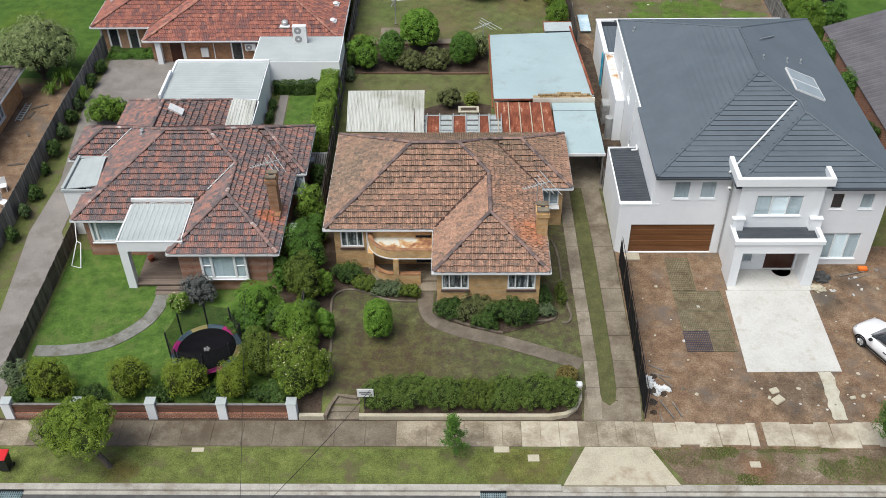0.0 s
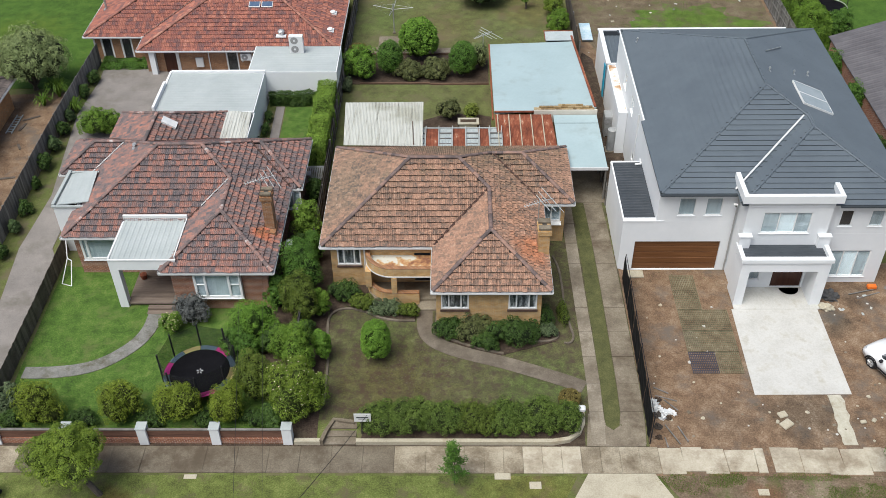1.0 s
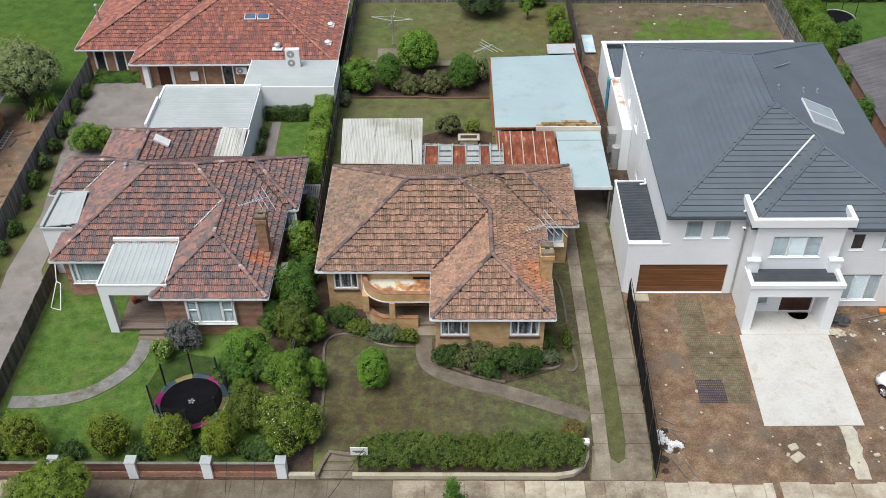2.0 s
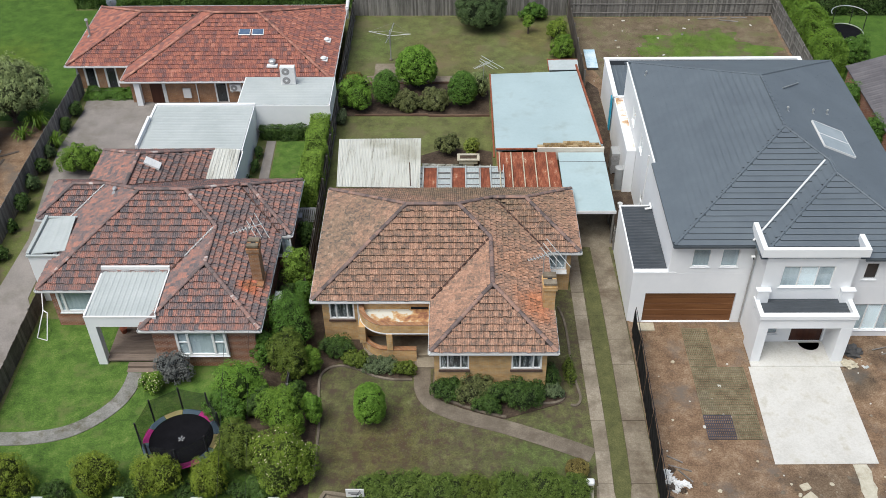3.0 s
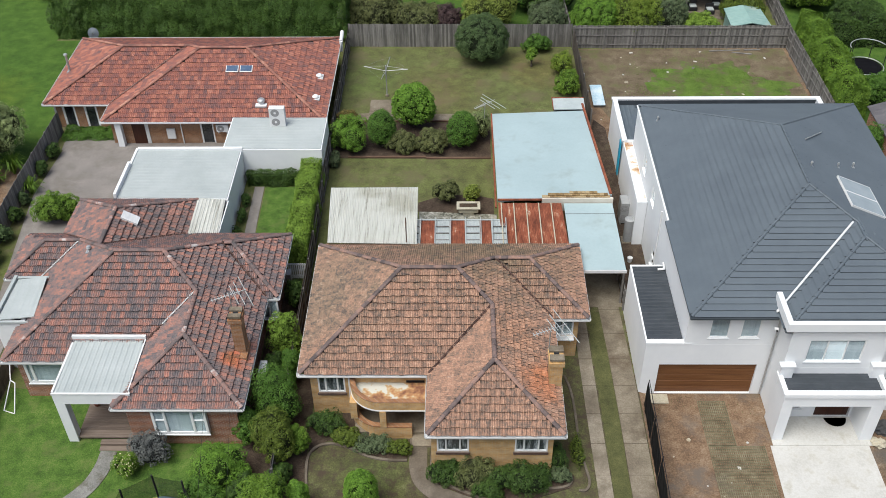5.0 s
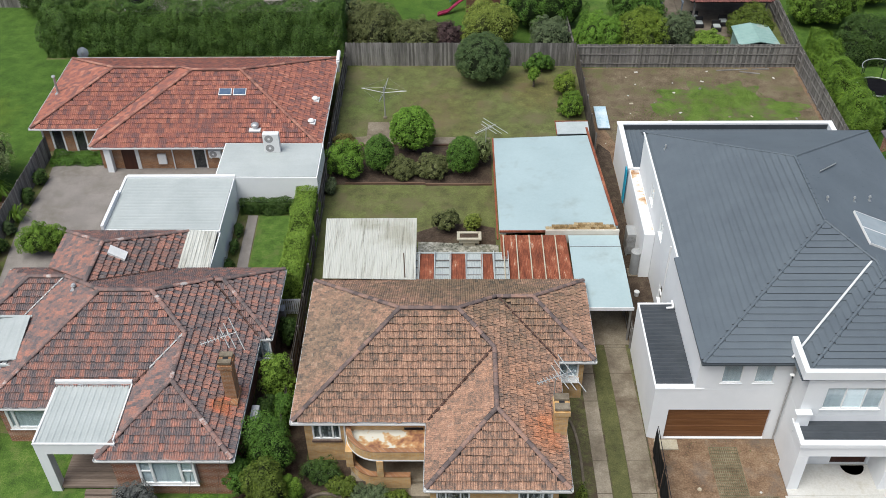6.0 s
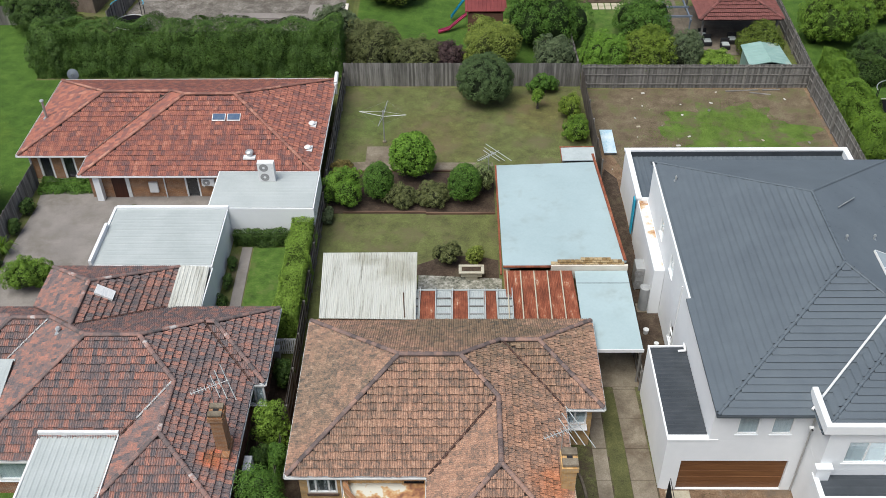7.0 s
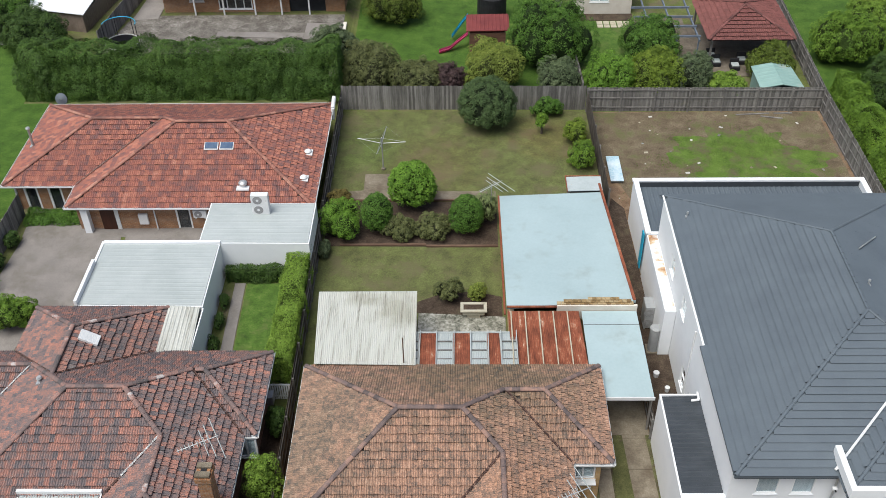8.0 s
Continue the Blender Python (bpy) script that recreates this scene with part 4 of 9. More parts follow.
sheet("side_yard_soil", [(9.25, 43), (11.3, 43), (11.3, 57), (10.42, 59.5), (10.3, 66.4), (9.6, 67.5), (9.25, 66)], 0.02, M["soil"], "dark soil gap beside the white house", "soil")
sheet("courtyard_lawn", [(-11.9, 51.5), (-9.6, 51.5), (-9.6, 58.9), (-12.05, 58.9)], 0.02, M["grass_lush"], "small green courtyard lawn", "lawn")
sheet("courtyard_path", [(-12.6, 51.5), (-11.95, 51.5), (-12.15, 58.9), (-12.75, 58.9)], 0.035, M["driveway"], "grey paved courtyard path", "path")
sheet("neighbour_soil", [(-42, 40), (-27.4, 40), (-27.6, 61), (-42, 60)], 0.02, M["dirt"], "bare soil yard of the western neighbour", "soil")


# ---- house builder ----
def house_walls(parent, corners, z0, z1, mat, holes=None, thick=0.24):
    n = len(corners)
    for i, a in enumerate(corners):
        o, b = Vector(corners[i - 1]), Vector(corners[(i + 1) % n])
        d = (b - Vector(a)).normalized()
        e = Vector(a) - o
        start = thick if e.x * d.y - e.y * d.x > 0 else 0.0
        hs = [(h[0] - start, h[1] - start, h[2], h[3]) for h in (holes or {}).get(i, ())]
        wall("wall", tuple(Vector(a) + d * start), tuple(b), z0, z1, thick, mat, parent, hs)


def front_window(parent, x0, x1, y, za, zb, **kw):
    return window((x0, y + 0.02, za), 0, x1 - x0, zb - za, parent, **kw)


BUTT = {"slate": "slate_butt", "tile_mix": "mix_butt", "tile_red": "red_butt", "tile_gaz": "red_butt"}


def tiled_roof(parent, blocks, pitch, z0, w, l, kind, mat, nearest, ridges, omit=None):
    under = roof_underlay(blocks, pitch, z0, parent, M[mat] if mat == "slate" else M["underlay"], omit=omit)
    me = tile_mesh(w, l, kind)
    cut = 6 if kind == "flat" else 1
    poses, slices = tile_poses(blocks, pitch, z0, w, l, omit=omit, cut=cut)
    poses.sort(key=lambda m: (m.translation - Vector(nearest)).length)
    for m in poses[:300]:
        ROOF_PIECES.append(("roof_tile", me, m, mat + "_piece", under))
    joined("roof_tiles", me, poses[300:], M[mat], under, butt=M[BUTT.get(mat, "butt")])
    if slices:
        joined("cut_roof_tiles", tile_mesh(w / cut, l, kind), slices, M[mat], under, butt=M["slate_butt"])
    for seg in ridges:
        pts = []
        for x, y in seg:
            h = hip_height(blocks, pitch, z0, x, y)
            pts.append((x, y, h[0] if h else z0))
        ridge_line(*pts, under, mat.replace("tile_", "ridge_") if mat != "slate" else "slate_piece")
    return under


# ---- main house: cream brick with an old terracotta roof ----
house = thing("house", "cream brick bungalow with weathered terracotta hip roof", "house")
PB = 0.533
Z = 3.02
B_M, B_W, B_R = (-7.46, 40.81, 4.86, 50.37), (-1.29, 37.17, 4.86, 47.2), (0.0, 44.62, 6.68, 50.37)
main_blocks = [B_M, B_W, B_R]
walls_main = [(-7.0, 41.02), (-1.12, 41.02), (-1.12, 37.45), (4.42, 37.45), (4.42, 44.95), (6.25, 44.95), (6.25, 50.0), (-7.0, 50.0)]
house_walls(house, walls_main, -0.1, 3.0, M["cream_brick"],
            {0: [(0.35, 1.66, 1.55, 2.7), (4.6, 5.5, 0.35, 2.4)], 2: [(0.26, 1.72, 1.55, 2.7), (3.8, 5.3, 1.55, 2.7)], 4: [(0.5, 1.6, 1.5, 2.6)]})
for x0, x1, y in ((-6.65, -5.34, 41.0), (-0.86, 0.6, 37.43), (2.68, 4.18, 37.43)):
    front_window(house, x0, x1, y, 1.55, 2.7, splits=[0.28, 0.72], blind="lace", sill=False, frame_w=0.075)
    part("window_ledge", boxes((x0 - 0.05, y - 0.06, 1.4, x1 + 0.05, y + 0.018, 1.548), bevel=0.01), M["dark_brick"], house, "dark brick window ledge")
front_window(house, 4.92, 6.02, 44.95, 1.5, 2.6, panes=2, blind="curtain")
tiled_roof(house, main_blocks, PB, Z, 0.225, 0.36, "pan", "tile_old", (0.5, 37, 3),
           [((-2.68, 45.59), (0.08, 45.59)), ((-7.46, 40.81), (-2.68, 45.59)), ((-7.46, 50.37), (-2.68, 45.59)), ((1.785, 43.885), (0.08, 45.59)),
            ((1.785, 40.25), (1.785, 43.885)), ((-1.29, 37.17), (1.785, 40.25)), ((4.86, 37.17), (1.785, 40.25)),
            ((6.68, 44.62), (3.8, 47.5)), ((6.68, 50.37), (3.8, 47.5)), ((3.8, 47.5), (1.95, 47.5)), ((1.95, 47.5), (0.08, 45.59))])
gutter([(-7.46, 50.37), (-7.46, 40.81), (-1.29, 40.81), (-1.29, 37.17), (4.86, 37.17), (4.86, 44.62), (6.68, 44.62), (6.68, 50.37), (-7.46, 50.37)], Z - 0.01, house)
M["valley"] = material("weathered_valley_iron", [(0.3, (0.1, 0.06, 0.05)), (0.7, (0.2, 0.12, 0.1))], scale=2, fine=12, rough=0.8)
for p, q in (((-1.29, 40.81), (1.785, 43.885)), ((4.86, 44.62), (1.98, 47.5))):
    valley_strip(p, q, main_blocks, PB, Z, house, "valley")

# ---- left house: red brick with a mixed terracotta roof and white flat porch ----
house_l = thing("house", "red brick bungalow with mottled terracotta hip roof and white porch", "house")
ZL, PL = 3.08, 0.6
left_blocks = [(-21.95, 41.6, -9.8, 51.24), (-15.8, 38.65, -9.8, 47.8), (-16, 46.1, -9.2, 51.24), (-23.9, 47.6, -15, 51.24), (-21.9, 44, -15.05, 54.45)]
house_walls(house_l, [(-21.5, 41.95), (-15.4, 41.95), (-15.4, 39.0), (-10.2, 39.0), (-10.2, 46.5), (-9.6, 46.5), (-9.6, 50.8), (-15.4, 50.8), (-15.4, 54.1), (-21.5, 54.1)], 0.0, 3.0, M["red_brick"],
            {0: [(0.3, 2.5, 1.2, 2.85)], 2: [(1.25, 3.8, 1.15, 2.85)]})
front_window(house_l, -21.2, -19.0, 41.88, 1.2, 2.85, splits=[0.16], blind="curtain", frame_w=0.13)
front_window(house_l, -14.15, -11.6, 38.73, 1.15, 2.85, splits=[0.24, 0.74], blind="curtain", frame_w=0.12, side_bar=True)
part("window_box", boxes((-14.15, 38.845, 1.03, -11.6, 38.998, 1.148), (-14.15, 38.845, 2.852, -11.6, 38.998, 2.9), (-14.15, 38.845, 1.15, -14.05, 38.998, 2.85), (-11.7, 38.845, 1.15, -11.6, 38.998, 2.85)), M["window_white"], house_l, "white box surround of the projecting window")
tiled_roof(house_l, left_blocks, PL, ZL, 0.225, 0.36, "pan", "tile_mix", (-12, 39, 3),
           [((-17.13, 46.42), (-14.62, 46.42)), ((-21.95, 41.6), (-17.13, 46.42)), ((-12.8, 44.6), (-14.62, 46.42)), ((-12.8, 41.65), (-12.8, 44.6)),
            ((-15.8, 38.65), (-12.8, 41.65)), ((-9.8, 38.65), (-12.8, 41.65)), ((-9.2, 46.1), (-11.77, 48.67)), ((-9.2, 51.24), (-11.77, 48.67)), ((-11.77, 48.67), (-12.37, 48.67)), ((-12.37, 48.67), (-14.62, 46.42)),
            ((-23.9, 47.6), (-22.08, 49.42)), ((-22.08, 49.42), (-20.1, 49.42)), ((-20.1, 49.42), (-17.13, 46.42)), ((-21.9, 54.45), (-18.48, 51.03)), ((-15.05, 54.45), (-18.48, 51.03)), ((-18.48, 51.03), (-18.48, 47.8))])
gutter([(-23.9, 51.24), (-23.9, 47.6), (-21.95, 47.6), (-21.95, 41.6), (-15.8, 41.6), (-15.8, 38.65), (-9.8, 38.65), (-9.8, 46.1), (-9.2, 46.1), (-9.2, 51.24)], ZL - 0.01, house_l)
for p, q, mt in (((-15.8, 41.6), (-14.3, 43.1), "valley"), ((-14.3, 43.1), (-12.8, 44.6), "trim"), ((-9.8, 46.1), (-12.37, 48.67), "valley"), ((-21.95, 47.6), (-20.13, 49.42), "trim"), ((-15.05, 51.24), (-18.4, 47.9), "valley"), ((-21.9, 51.24), (-18.5, 47.9), "valley")):
    valley_strip(p, q, left_blocks, PL, ZL, house_l, mt)

# ---- rear unit: brown brick with a red tile roof ----
house_b = thing("house", "brown brick rear unit with orange-red tiled hip roof", "house")
ZB, PR = 2.76, 0.4
back_blocks = [(-27.9, 65.55, -15, 74.85), (-23.35, 63.35, -8.62, 74.85)]
house_walls(house_b, [(-27.4, 65.95), (-23.0, 65.95), (-23.0, 63.9), (-9.0, 63.9), (-9.0, 74.4), (-27.4, 74.4)], 0.2, 2.75, M["brown_brick"],
            {0: [(0.5, 1.38, 0.38, 2.6), (2.0, 2.88, 0.38, 2.6)], 2: [(5.95, 6.85, 0.5, 2.6)]})
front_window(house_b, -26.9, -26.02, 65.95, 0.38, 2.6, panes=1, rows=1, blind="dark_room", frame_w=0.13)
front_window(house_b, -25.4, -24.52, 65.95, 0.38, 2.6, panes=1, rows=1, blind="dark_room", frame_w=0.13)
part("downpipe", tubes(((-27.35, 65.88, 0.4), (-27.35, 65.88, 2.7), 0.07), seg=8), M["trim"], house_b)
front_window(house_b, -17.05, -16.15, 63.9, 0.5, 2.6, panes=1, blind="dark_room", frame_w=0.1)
tiled_roof(house_b, back_blocks, PR, ZB, 0.26, 0.38, "low", "tile_red", (-16, 63.4, 3),
           [((-14.37, 69.1), (-17.6, 69.1)), ((-8.62, 63.35), (-14.37, 69.1)), ((-8.62, 74.85), (-14.37, 69.1)), ((-23.35, 63.35), (-17.6, 69.1)),
            ((-27.9, 65.55), (-23.25, 70.2)), ((-27.9, 74.85), (-23.25, 70.2)), ((-23.25, 70.2), (-18.6, 70.2)), ((-18.6, 70.2), (-17.6, 69.1))])
gutter([(-27.9, 74.85), (-27.9, 65.55), (-23.35, 65.55), (-23.35, 63.35), (-8.62, 63.35), (-8.62, 74.85), (-27.9, 74.85)], ZB + 0.05, house_b, "window_white")
M["valley_pale"] = material("dusty_pink_valley_iron", [(0.3, (0.3, 0.22, 0.19)), (0.7, (0.46, 0.36, 0.32))], scale=2, fine=12, rough=0.8)
valley_strip((-23.35, 65.55), (-18.75, 70.15), back_blocks, PR, ZB, house_b, "valley_pale", 0.03)

# ---- white two-storey house ----
house_w = thing("house", "new white rendered two-storey house with charcoal roof", "house")
ZW, PW = 5.7, 0.424
white_blocks = [(10.93, 41.97, 24.1, 60.5), (15.0, 40.95, 24.1, 51.5)]
# ground floor with the garage, then the upper floor
house_walls(house_w, [(9.2, 42.45), (15.35, 42.45), (15.35, 40.95), (19.85, 40.95), (19.85, 41.4), (23.6, 41.4), (23.6, 60.0), (11.0, 60.0), (11.0, 48.2), (9.2, 48.2)], -0.25, 3.4, M["white"],
            {0: [(0.8, 5.6, -0.1, 2.0)], 2: [(0.85, 1.5, 0.45, 1.8), (2.2, 3.9, -0.1, 2.1)], 4: [(0.75, 3.0, 0.3, 2.2)], 7: [(8.6, 9.4, 0.9, 2.2), (10.3, 11.1, -0.1, 2.0)]})
house_walls(house_w, [(11.0, 42.452), (15.352, 42.452), (15.352, 40.952), (19.848, 40.952), (19.848, 41.402), (23.598, 41.402), (23.598, 59.998), (11.0, 59.998)], 3.402, 5.68, M["white"],
            {0: [(1.1, 2.03, 3.85, 5.05), (2.58, 3.49, 3.85, 5.05)], 2: [(0.9, 3.5, 3.8, 5.2)], 4: [(0.7, 1.4, 3.9, 5.0), (2.3, 3.05, 3.9, 5.0)], 7: [(3.5, 4.4, 3.9, 5.0), (6.6, 7.5, 3.9, 5.0)]})
for k in range(5):
    part("garage_door_panel", boxes((10.0, 42.56, -0.1 + 0.42 * k, 14.8, 42.62, 0.3 + 0.42 * k), bevel=0.016), M["door_wood"], house_w, "woodgrain panel of the garage door")
for x0, x1 in ((12.1, 13.03), (13.58, 14.49)):
    front_window(house_w, x0, x1, 42.452, 3.85, 5.05, panes=1, blind="curtain", frame_w=0.05)
front_window(house_w, 16.25, 18.85, 40.952, 3.8, 5.2, splits=[0.34, 0.68], blind="curtain", frame_w=0.05, drawn=1)
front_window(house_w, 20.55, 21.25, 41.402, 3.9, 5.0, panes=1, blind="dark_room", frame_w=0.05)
front_window(house_w, 22.15, 22.9, 41.402, 3.9, 5.0, panes=1, blind="curtain", frame_w=0.05)
front_window(house_w, 20.6, 22.85, 41.402, 0.3, 2.2, splits=[0.34, 0.68], blind="curtain", frame_w=0.05, drawn=1)
front_window(house_w, 16.2, 16.85, 40.95, 0.45, 1.8, panes=1, blind="curtain", frame_w=0.05)
for y0, za, zb, w in ((56.5, 3.9, 5.0, 0.9), (53.4, 3.9, 5.0, 0.9)):
    window((11.02, y0, za), -90, w, zb - za, house_w, panes=1, blind="curtain")
window((11.02, 51.4, 0.9), -90, 0.8, 1.3, house_w, panes=1, rows=2, blind="dark_room")
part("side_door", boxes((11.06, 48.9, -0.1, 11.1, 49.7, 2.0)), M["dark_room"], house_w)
M["door_dark"] = material("dark_red_brown_timber", [(0.25, (0.035, 0.012, 0.008)), (0.75, (0.07, 0.025, 0.014))], scale=1.5, fine=20, rough=0.4, stretch=(6, 1, 0.5))
part("front_door", boxes((17.56, 41.05, -0.1, 19.24, 41.12, 2.1), bevel=0.01), M["door_dark"], house_w, "dark timber front door")
# portico with its flat roof and parapet
for x0, x1 in ((15.2, 15.7), (19.35, 19.95)):
    part("portico_column", boxes((x0, 39.5, -0.25, x1, 40.948, 2.3), bevel=0.008), M["white"], house_w)
part("portico_beam", boxes((15.2, 39.5, 2.302, 19.95, 39.72, 2.95), (15.2, 39.722, 2.302, 15.4, 40.948, 2.95), (19.75, 39.722, 2.302, 19.95, 40.948, 2.95)), M["white"], house_w)
part("portico_parapet", boxes((15.12, 39.42, 2.952, 20.03, 39.72, 3.2), (15.12, 39.722, 2.952, 15.35, 40.94, 3.2), (19.8, 39.722, 2.952, 20.03, 40.94, 3.2), bevel=0.01), M["white"], house_w)
flat_list_portico = [(15.4, 39.72), (19.76, 39.72), (19.76, 40.94), (15.4, 40.94)]
part("portico_ceiling", boxes((15.4, 39.722, 2.32, 19.75, 40.946, 2.4)), M["white"], house_w)
part("portico_floor", boxes((15.2, 39.154, -0.24, 19.95, 40.94, -0.1)), M["concrete_new"], house_w)
for x0 in (15.05, 19.3):
    part("pier_cap", boxes((x0 + 0.06, 40.62, 3.72, x0 + 0.79, 40.945, 3.82), bevel=0.015), M["white"], house_w)
    part("pier", boxes((x0 + 0.12, 40.65, 2.6, x0 + 0.73, 40.945, 3.718)), M["white"], house_w)
part("upper_parapet", boxes((14.95, 40.72, 5.95, 20.2, 40.95, 6.45), (14.95, 40.952, 5.95, 15.2, 42.9, 6.45), (19.95, 40.952, 5.95, 20.2, 41.95, 6.45), (15.33, 40.9, 5.6, 19.87, 41.1, 5.95), bevel=0.012), M["white"], house_w)
part("garage_parapet", boxes((9.18, 42.43, 3.402, 11.398, 42.72, 3.5), (9.18, 42.722, 3.402, 9.26, 48.2, 3.5), (9.262, 48.12, 3.402, 10.99, 48.2, 3.5)), M["white"], house_w)
tiled_roof(house_w, white_blocks, PW, ZW, 0.42, 0.338, "flat", "slate", (14, 42, 6),
           [((17.52, 48.57), (17.52, 53.9)), ((10.93, 41.97), (17.52, 48.57)), ((11.1, 60.33), (17.52, 53.9)), ((24.1, 60.5), (17.52, 53.9)),
            ((19.55, 46.55), (17.52, 48.57)), ((19.55, 45.5), (19.55, 46.55)), ((15.0, 40.95), (19.55, 45.5)), ((24.1, 40.95), (19.55, 45.5))], omit=(11.1, 49.1))
gutter([(10.93, 49.1), (10.93, 41.97), (15.0, 41.97)], ZW - 0.01, house_w, "slate", w=0.05, h=0.1)
gutter([(20.2, 40.95), (24.1, 40.95), (24.1, 60.5), (10.93, 60.5)], ZW - 0.01, house_w, "slate", w=0.05, h=0.1)
part("fascia", boxes((11.0, 49.12, 5.682, 11.09, 60.45, 5.73)), M["white"], house_w, "white fascia board along the rear eave")
valley = bmesh.new()
tube(valley, (14.85, 42.1, 5.9), (19.25, 46.5, 7.72), 0.055, seg=6)
part("valley_flashing", valley, M["trim"], house_w, "white valley flashing strip")

# ---- sheds and lean-to roofs ----
def flat_roof(name, corners, z, mat, parent, label="", thick=0.06, rib=0.0, along="y", amp=0.02):
    """A thin roof sheet over four plan corners at heights z (one or four), ribbed along one way where rib is its spacing."""
    zs = z if isinstance(z, (tuple, list)) else [z] * 4
    (ax, ay), (bx, by), (cx, cy), (dx, dy) = corners
    def at(u, v):
        p = [(1 - u) * (1 - v) * q0 + u * (1 - v) * q1 + u * v * q2 + (1 - u) * v * q3 for q0, q1, q2, q3 in zip((ax, ay, zs[0]), (bx, by, zs[1]), (cx, cy, zs[2]), (dx, dy, zs[3]))]
        return Vector(p)
    bm = bmesh.new()
    ln = (at(1, 0) - at(0, 0)).length if along == "y" else (at(0, 1) - at(0, 0)).length
    n = max(1, int(ln / rib)) if rib else 1
    prof = []
    for i in range(n):
        prof += [((i + f) / n, h) for f, h in ((0.0, 0.0), (0.3, 0.0), (0.45, 1.0), (0.6, 1.0), (0.75, 0.0))] if rib else [(0, 0)]
    prof.append((1.0, 0.0))
    rows = []
    for s in (0, 1):
        rows.append([bm.verts.new((at(u, s) if along == "y" else at(s, u)) + Vector((0, 0, amp * h))) for u, h in prof])
    faces = [bm.faces.new((rows[0][i], rows[0][i + 1], rows[1][i + 1], rows[1][i])) for i in range(len(prof) - 1)]
    ext = bmesh.ops.extrude_face_region(bm, geom=faces)
    for v in ext["geom"]:
        if isinstance(v, bmesh.types.BMVert):
            v.co.z -= thick
    bmesh.ops.recalc_face_normals(bm, faces=bm.faces)
    return part(name, bm, mat, parent, label)


shed = thing("shed", "large old brick shed with pale blue-grey flat sheet roof", "shed")
house_walls(shed, [(2.6, 54.9), (8.8, 54.9), (8.5, 65.2), (2.6, 64.6)], 0.1, 2.15, M["cream_brick"])
flat_roof("roof", [(2.42, 54.65), (9.1, 54.95), (8.65, 65.4), (2.4, 65.15)], (2.88, 3.05, 2.28, 2.2), M["zinc_blue"], shed, thick=0.12)
M["lean_sheet"] = material("rust_spotted_pale_sheet", [(0.3, (0.36, 0.41, 0.41)), (0.62, (0.44, 0.49, 0.49)), (0.7, (0.4, 0.3, 0.2)), (0.8, (0.25, 0.12, 0.07))], scale=1.1, fine=9, rough=0.6, bump=0.03)
lean = thing("lean_to", "small sheet-roofed lean-to behind the shed", "shed")
house_walls(lean, [(6.7, 65.6), (8.6, 65.6), (8.6, 66.9), (6.7, 66.9)], 0.1, 2.1, M["timber_j"], thick=0.06)
flat_roof("roof", [(6.55, 65.45), (8.66, 65.5), (8.7, 67.1), (6.55, 67.0)], (2.34, 2.34, 2.26, 2.26), M["lean_sheet"], lean, thick=0.04)
part("edge_capping", boxes((6.5, 65.45, 2.28, 6.548, 67.05, 2.36), (6.5, 67.052, 2.24, 8.72, 67.1, 2.3)), M["rust"], lean, "rusted edge capping")
M["grey_roof_joint"] = material("grimy_lap_joint", [(0.3, (0.1, 0.115, 0.12)), (0.7, (0.2, 0.22, 0.225))], scale=3, fine=14, rough=0.7)
carport = thing("carport", "carport with pale blue-grey corrugated roof beside the house", "carport")
flat_roof("roof", [(6.3, 48.8), (9.15, 48.8), (9.08, 54.46), (6.26, 54.46)], (2.62, 2.62, 2.8, 2.8), M["zinc_blue"], carport, thick=0.04)
part("fascia", boxes((6.75, 48.74, 2.42, 9.2, 48.79, 2.62)), M["trim"], carport)
joint = part("sheet_joint", boxes((6.28, -0.02, 0.0, 9.09, 0.02, 0.012)), M["grey_roof_joint"], carport, "dark lap joint across the sheets")
joint.matrix_basis = Matrix.Translation((0, 53.5, 2.775))
for px_, py_ in ((9.05, 48.9), (9.05, 51.6)):
    part("post", boxes((px_, py_, 0.05, px_ + 0.09, py_ + 0.09, 2.6)), M["timber_j"], carport)
rust_roof = thing("lean_to", "rusted corrugated iron lean-to roof at the back of the house", "lean-to")
flat_roof("roof", [(2.6, 50.3), (6.25, 50.5), (6.1, 54.35), (2.45, 54.35)], (2.75, 2.75, 2.9, 2.9), M["rust"], rust_roof, rib=0.085, thick=0.03)
verandah = thing("verandah", "verandah roof of rusted iron and clear sheets", "verandah")
x = -2.85
for i in range(7):
    w = (0.82, 0.83, 0.85, 0.83, 0.85, 0.62, 0.82)[i]
    flat_roof("roof_sheet", [(x, 50.3), (x + w, 50.3), (x + w - 0.03, 52.85), (x - 0.03, 52.85)], (2.95, 2.95, 2.8, 2.8), M["rust" if i % 2 else "white_sheet"], verandah, rib=0.085, thick=0.02)
    x += w + 0.01
pergola = thing("patio_roof", "patio cover of streaked cream corrugated sheets", "patio roof")
flat_roof("roof", [(-7.05, 50.3), (-2.15, 50.3), (-2.25, 55.75), (-7.42, 55.75)], (3.3, 3.2, 3.03, 3.0), M["cream_sheet"], pergola, rib=0.09, thick=0.03)
for px_, py_ in ((-7.3, 55.5), (-4.8, 55.5), (-2.4, 55.5)):
    part("post", boxes((px_, py_, 0.1, px_ + 0.09, py_ + 0.09, 3.0)), M["timber_j"], pergola)
garage = thing("garage", "white rendered garage with pale steel deck roof and parapet", "garage")
house_walls(garage, [(-20.0, 54.7), (-13.35, 54.6), (-13.4, 59.65), (-20.0, 59.8)], 0.2, 3.02, M["white"], thick=0.18)
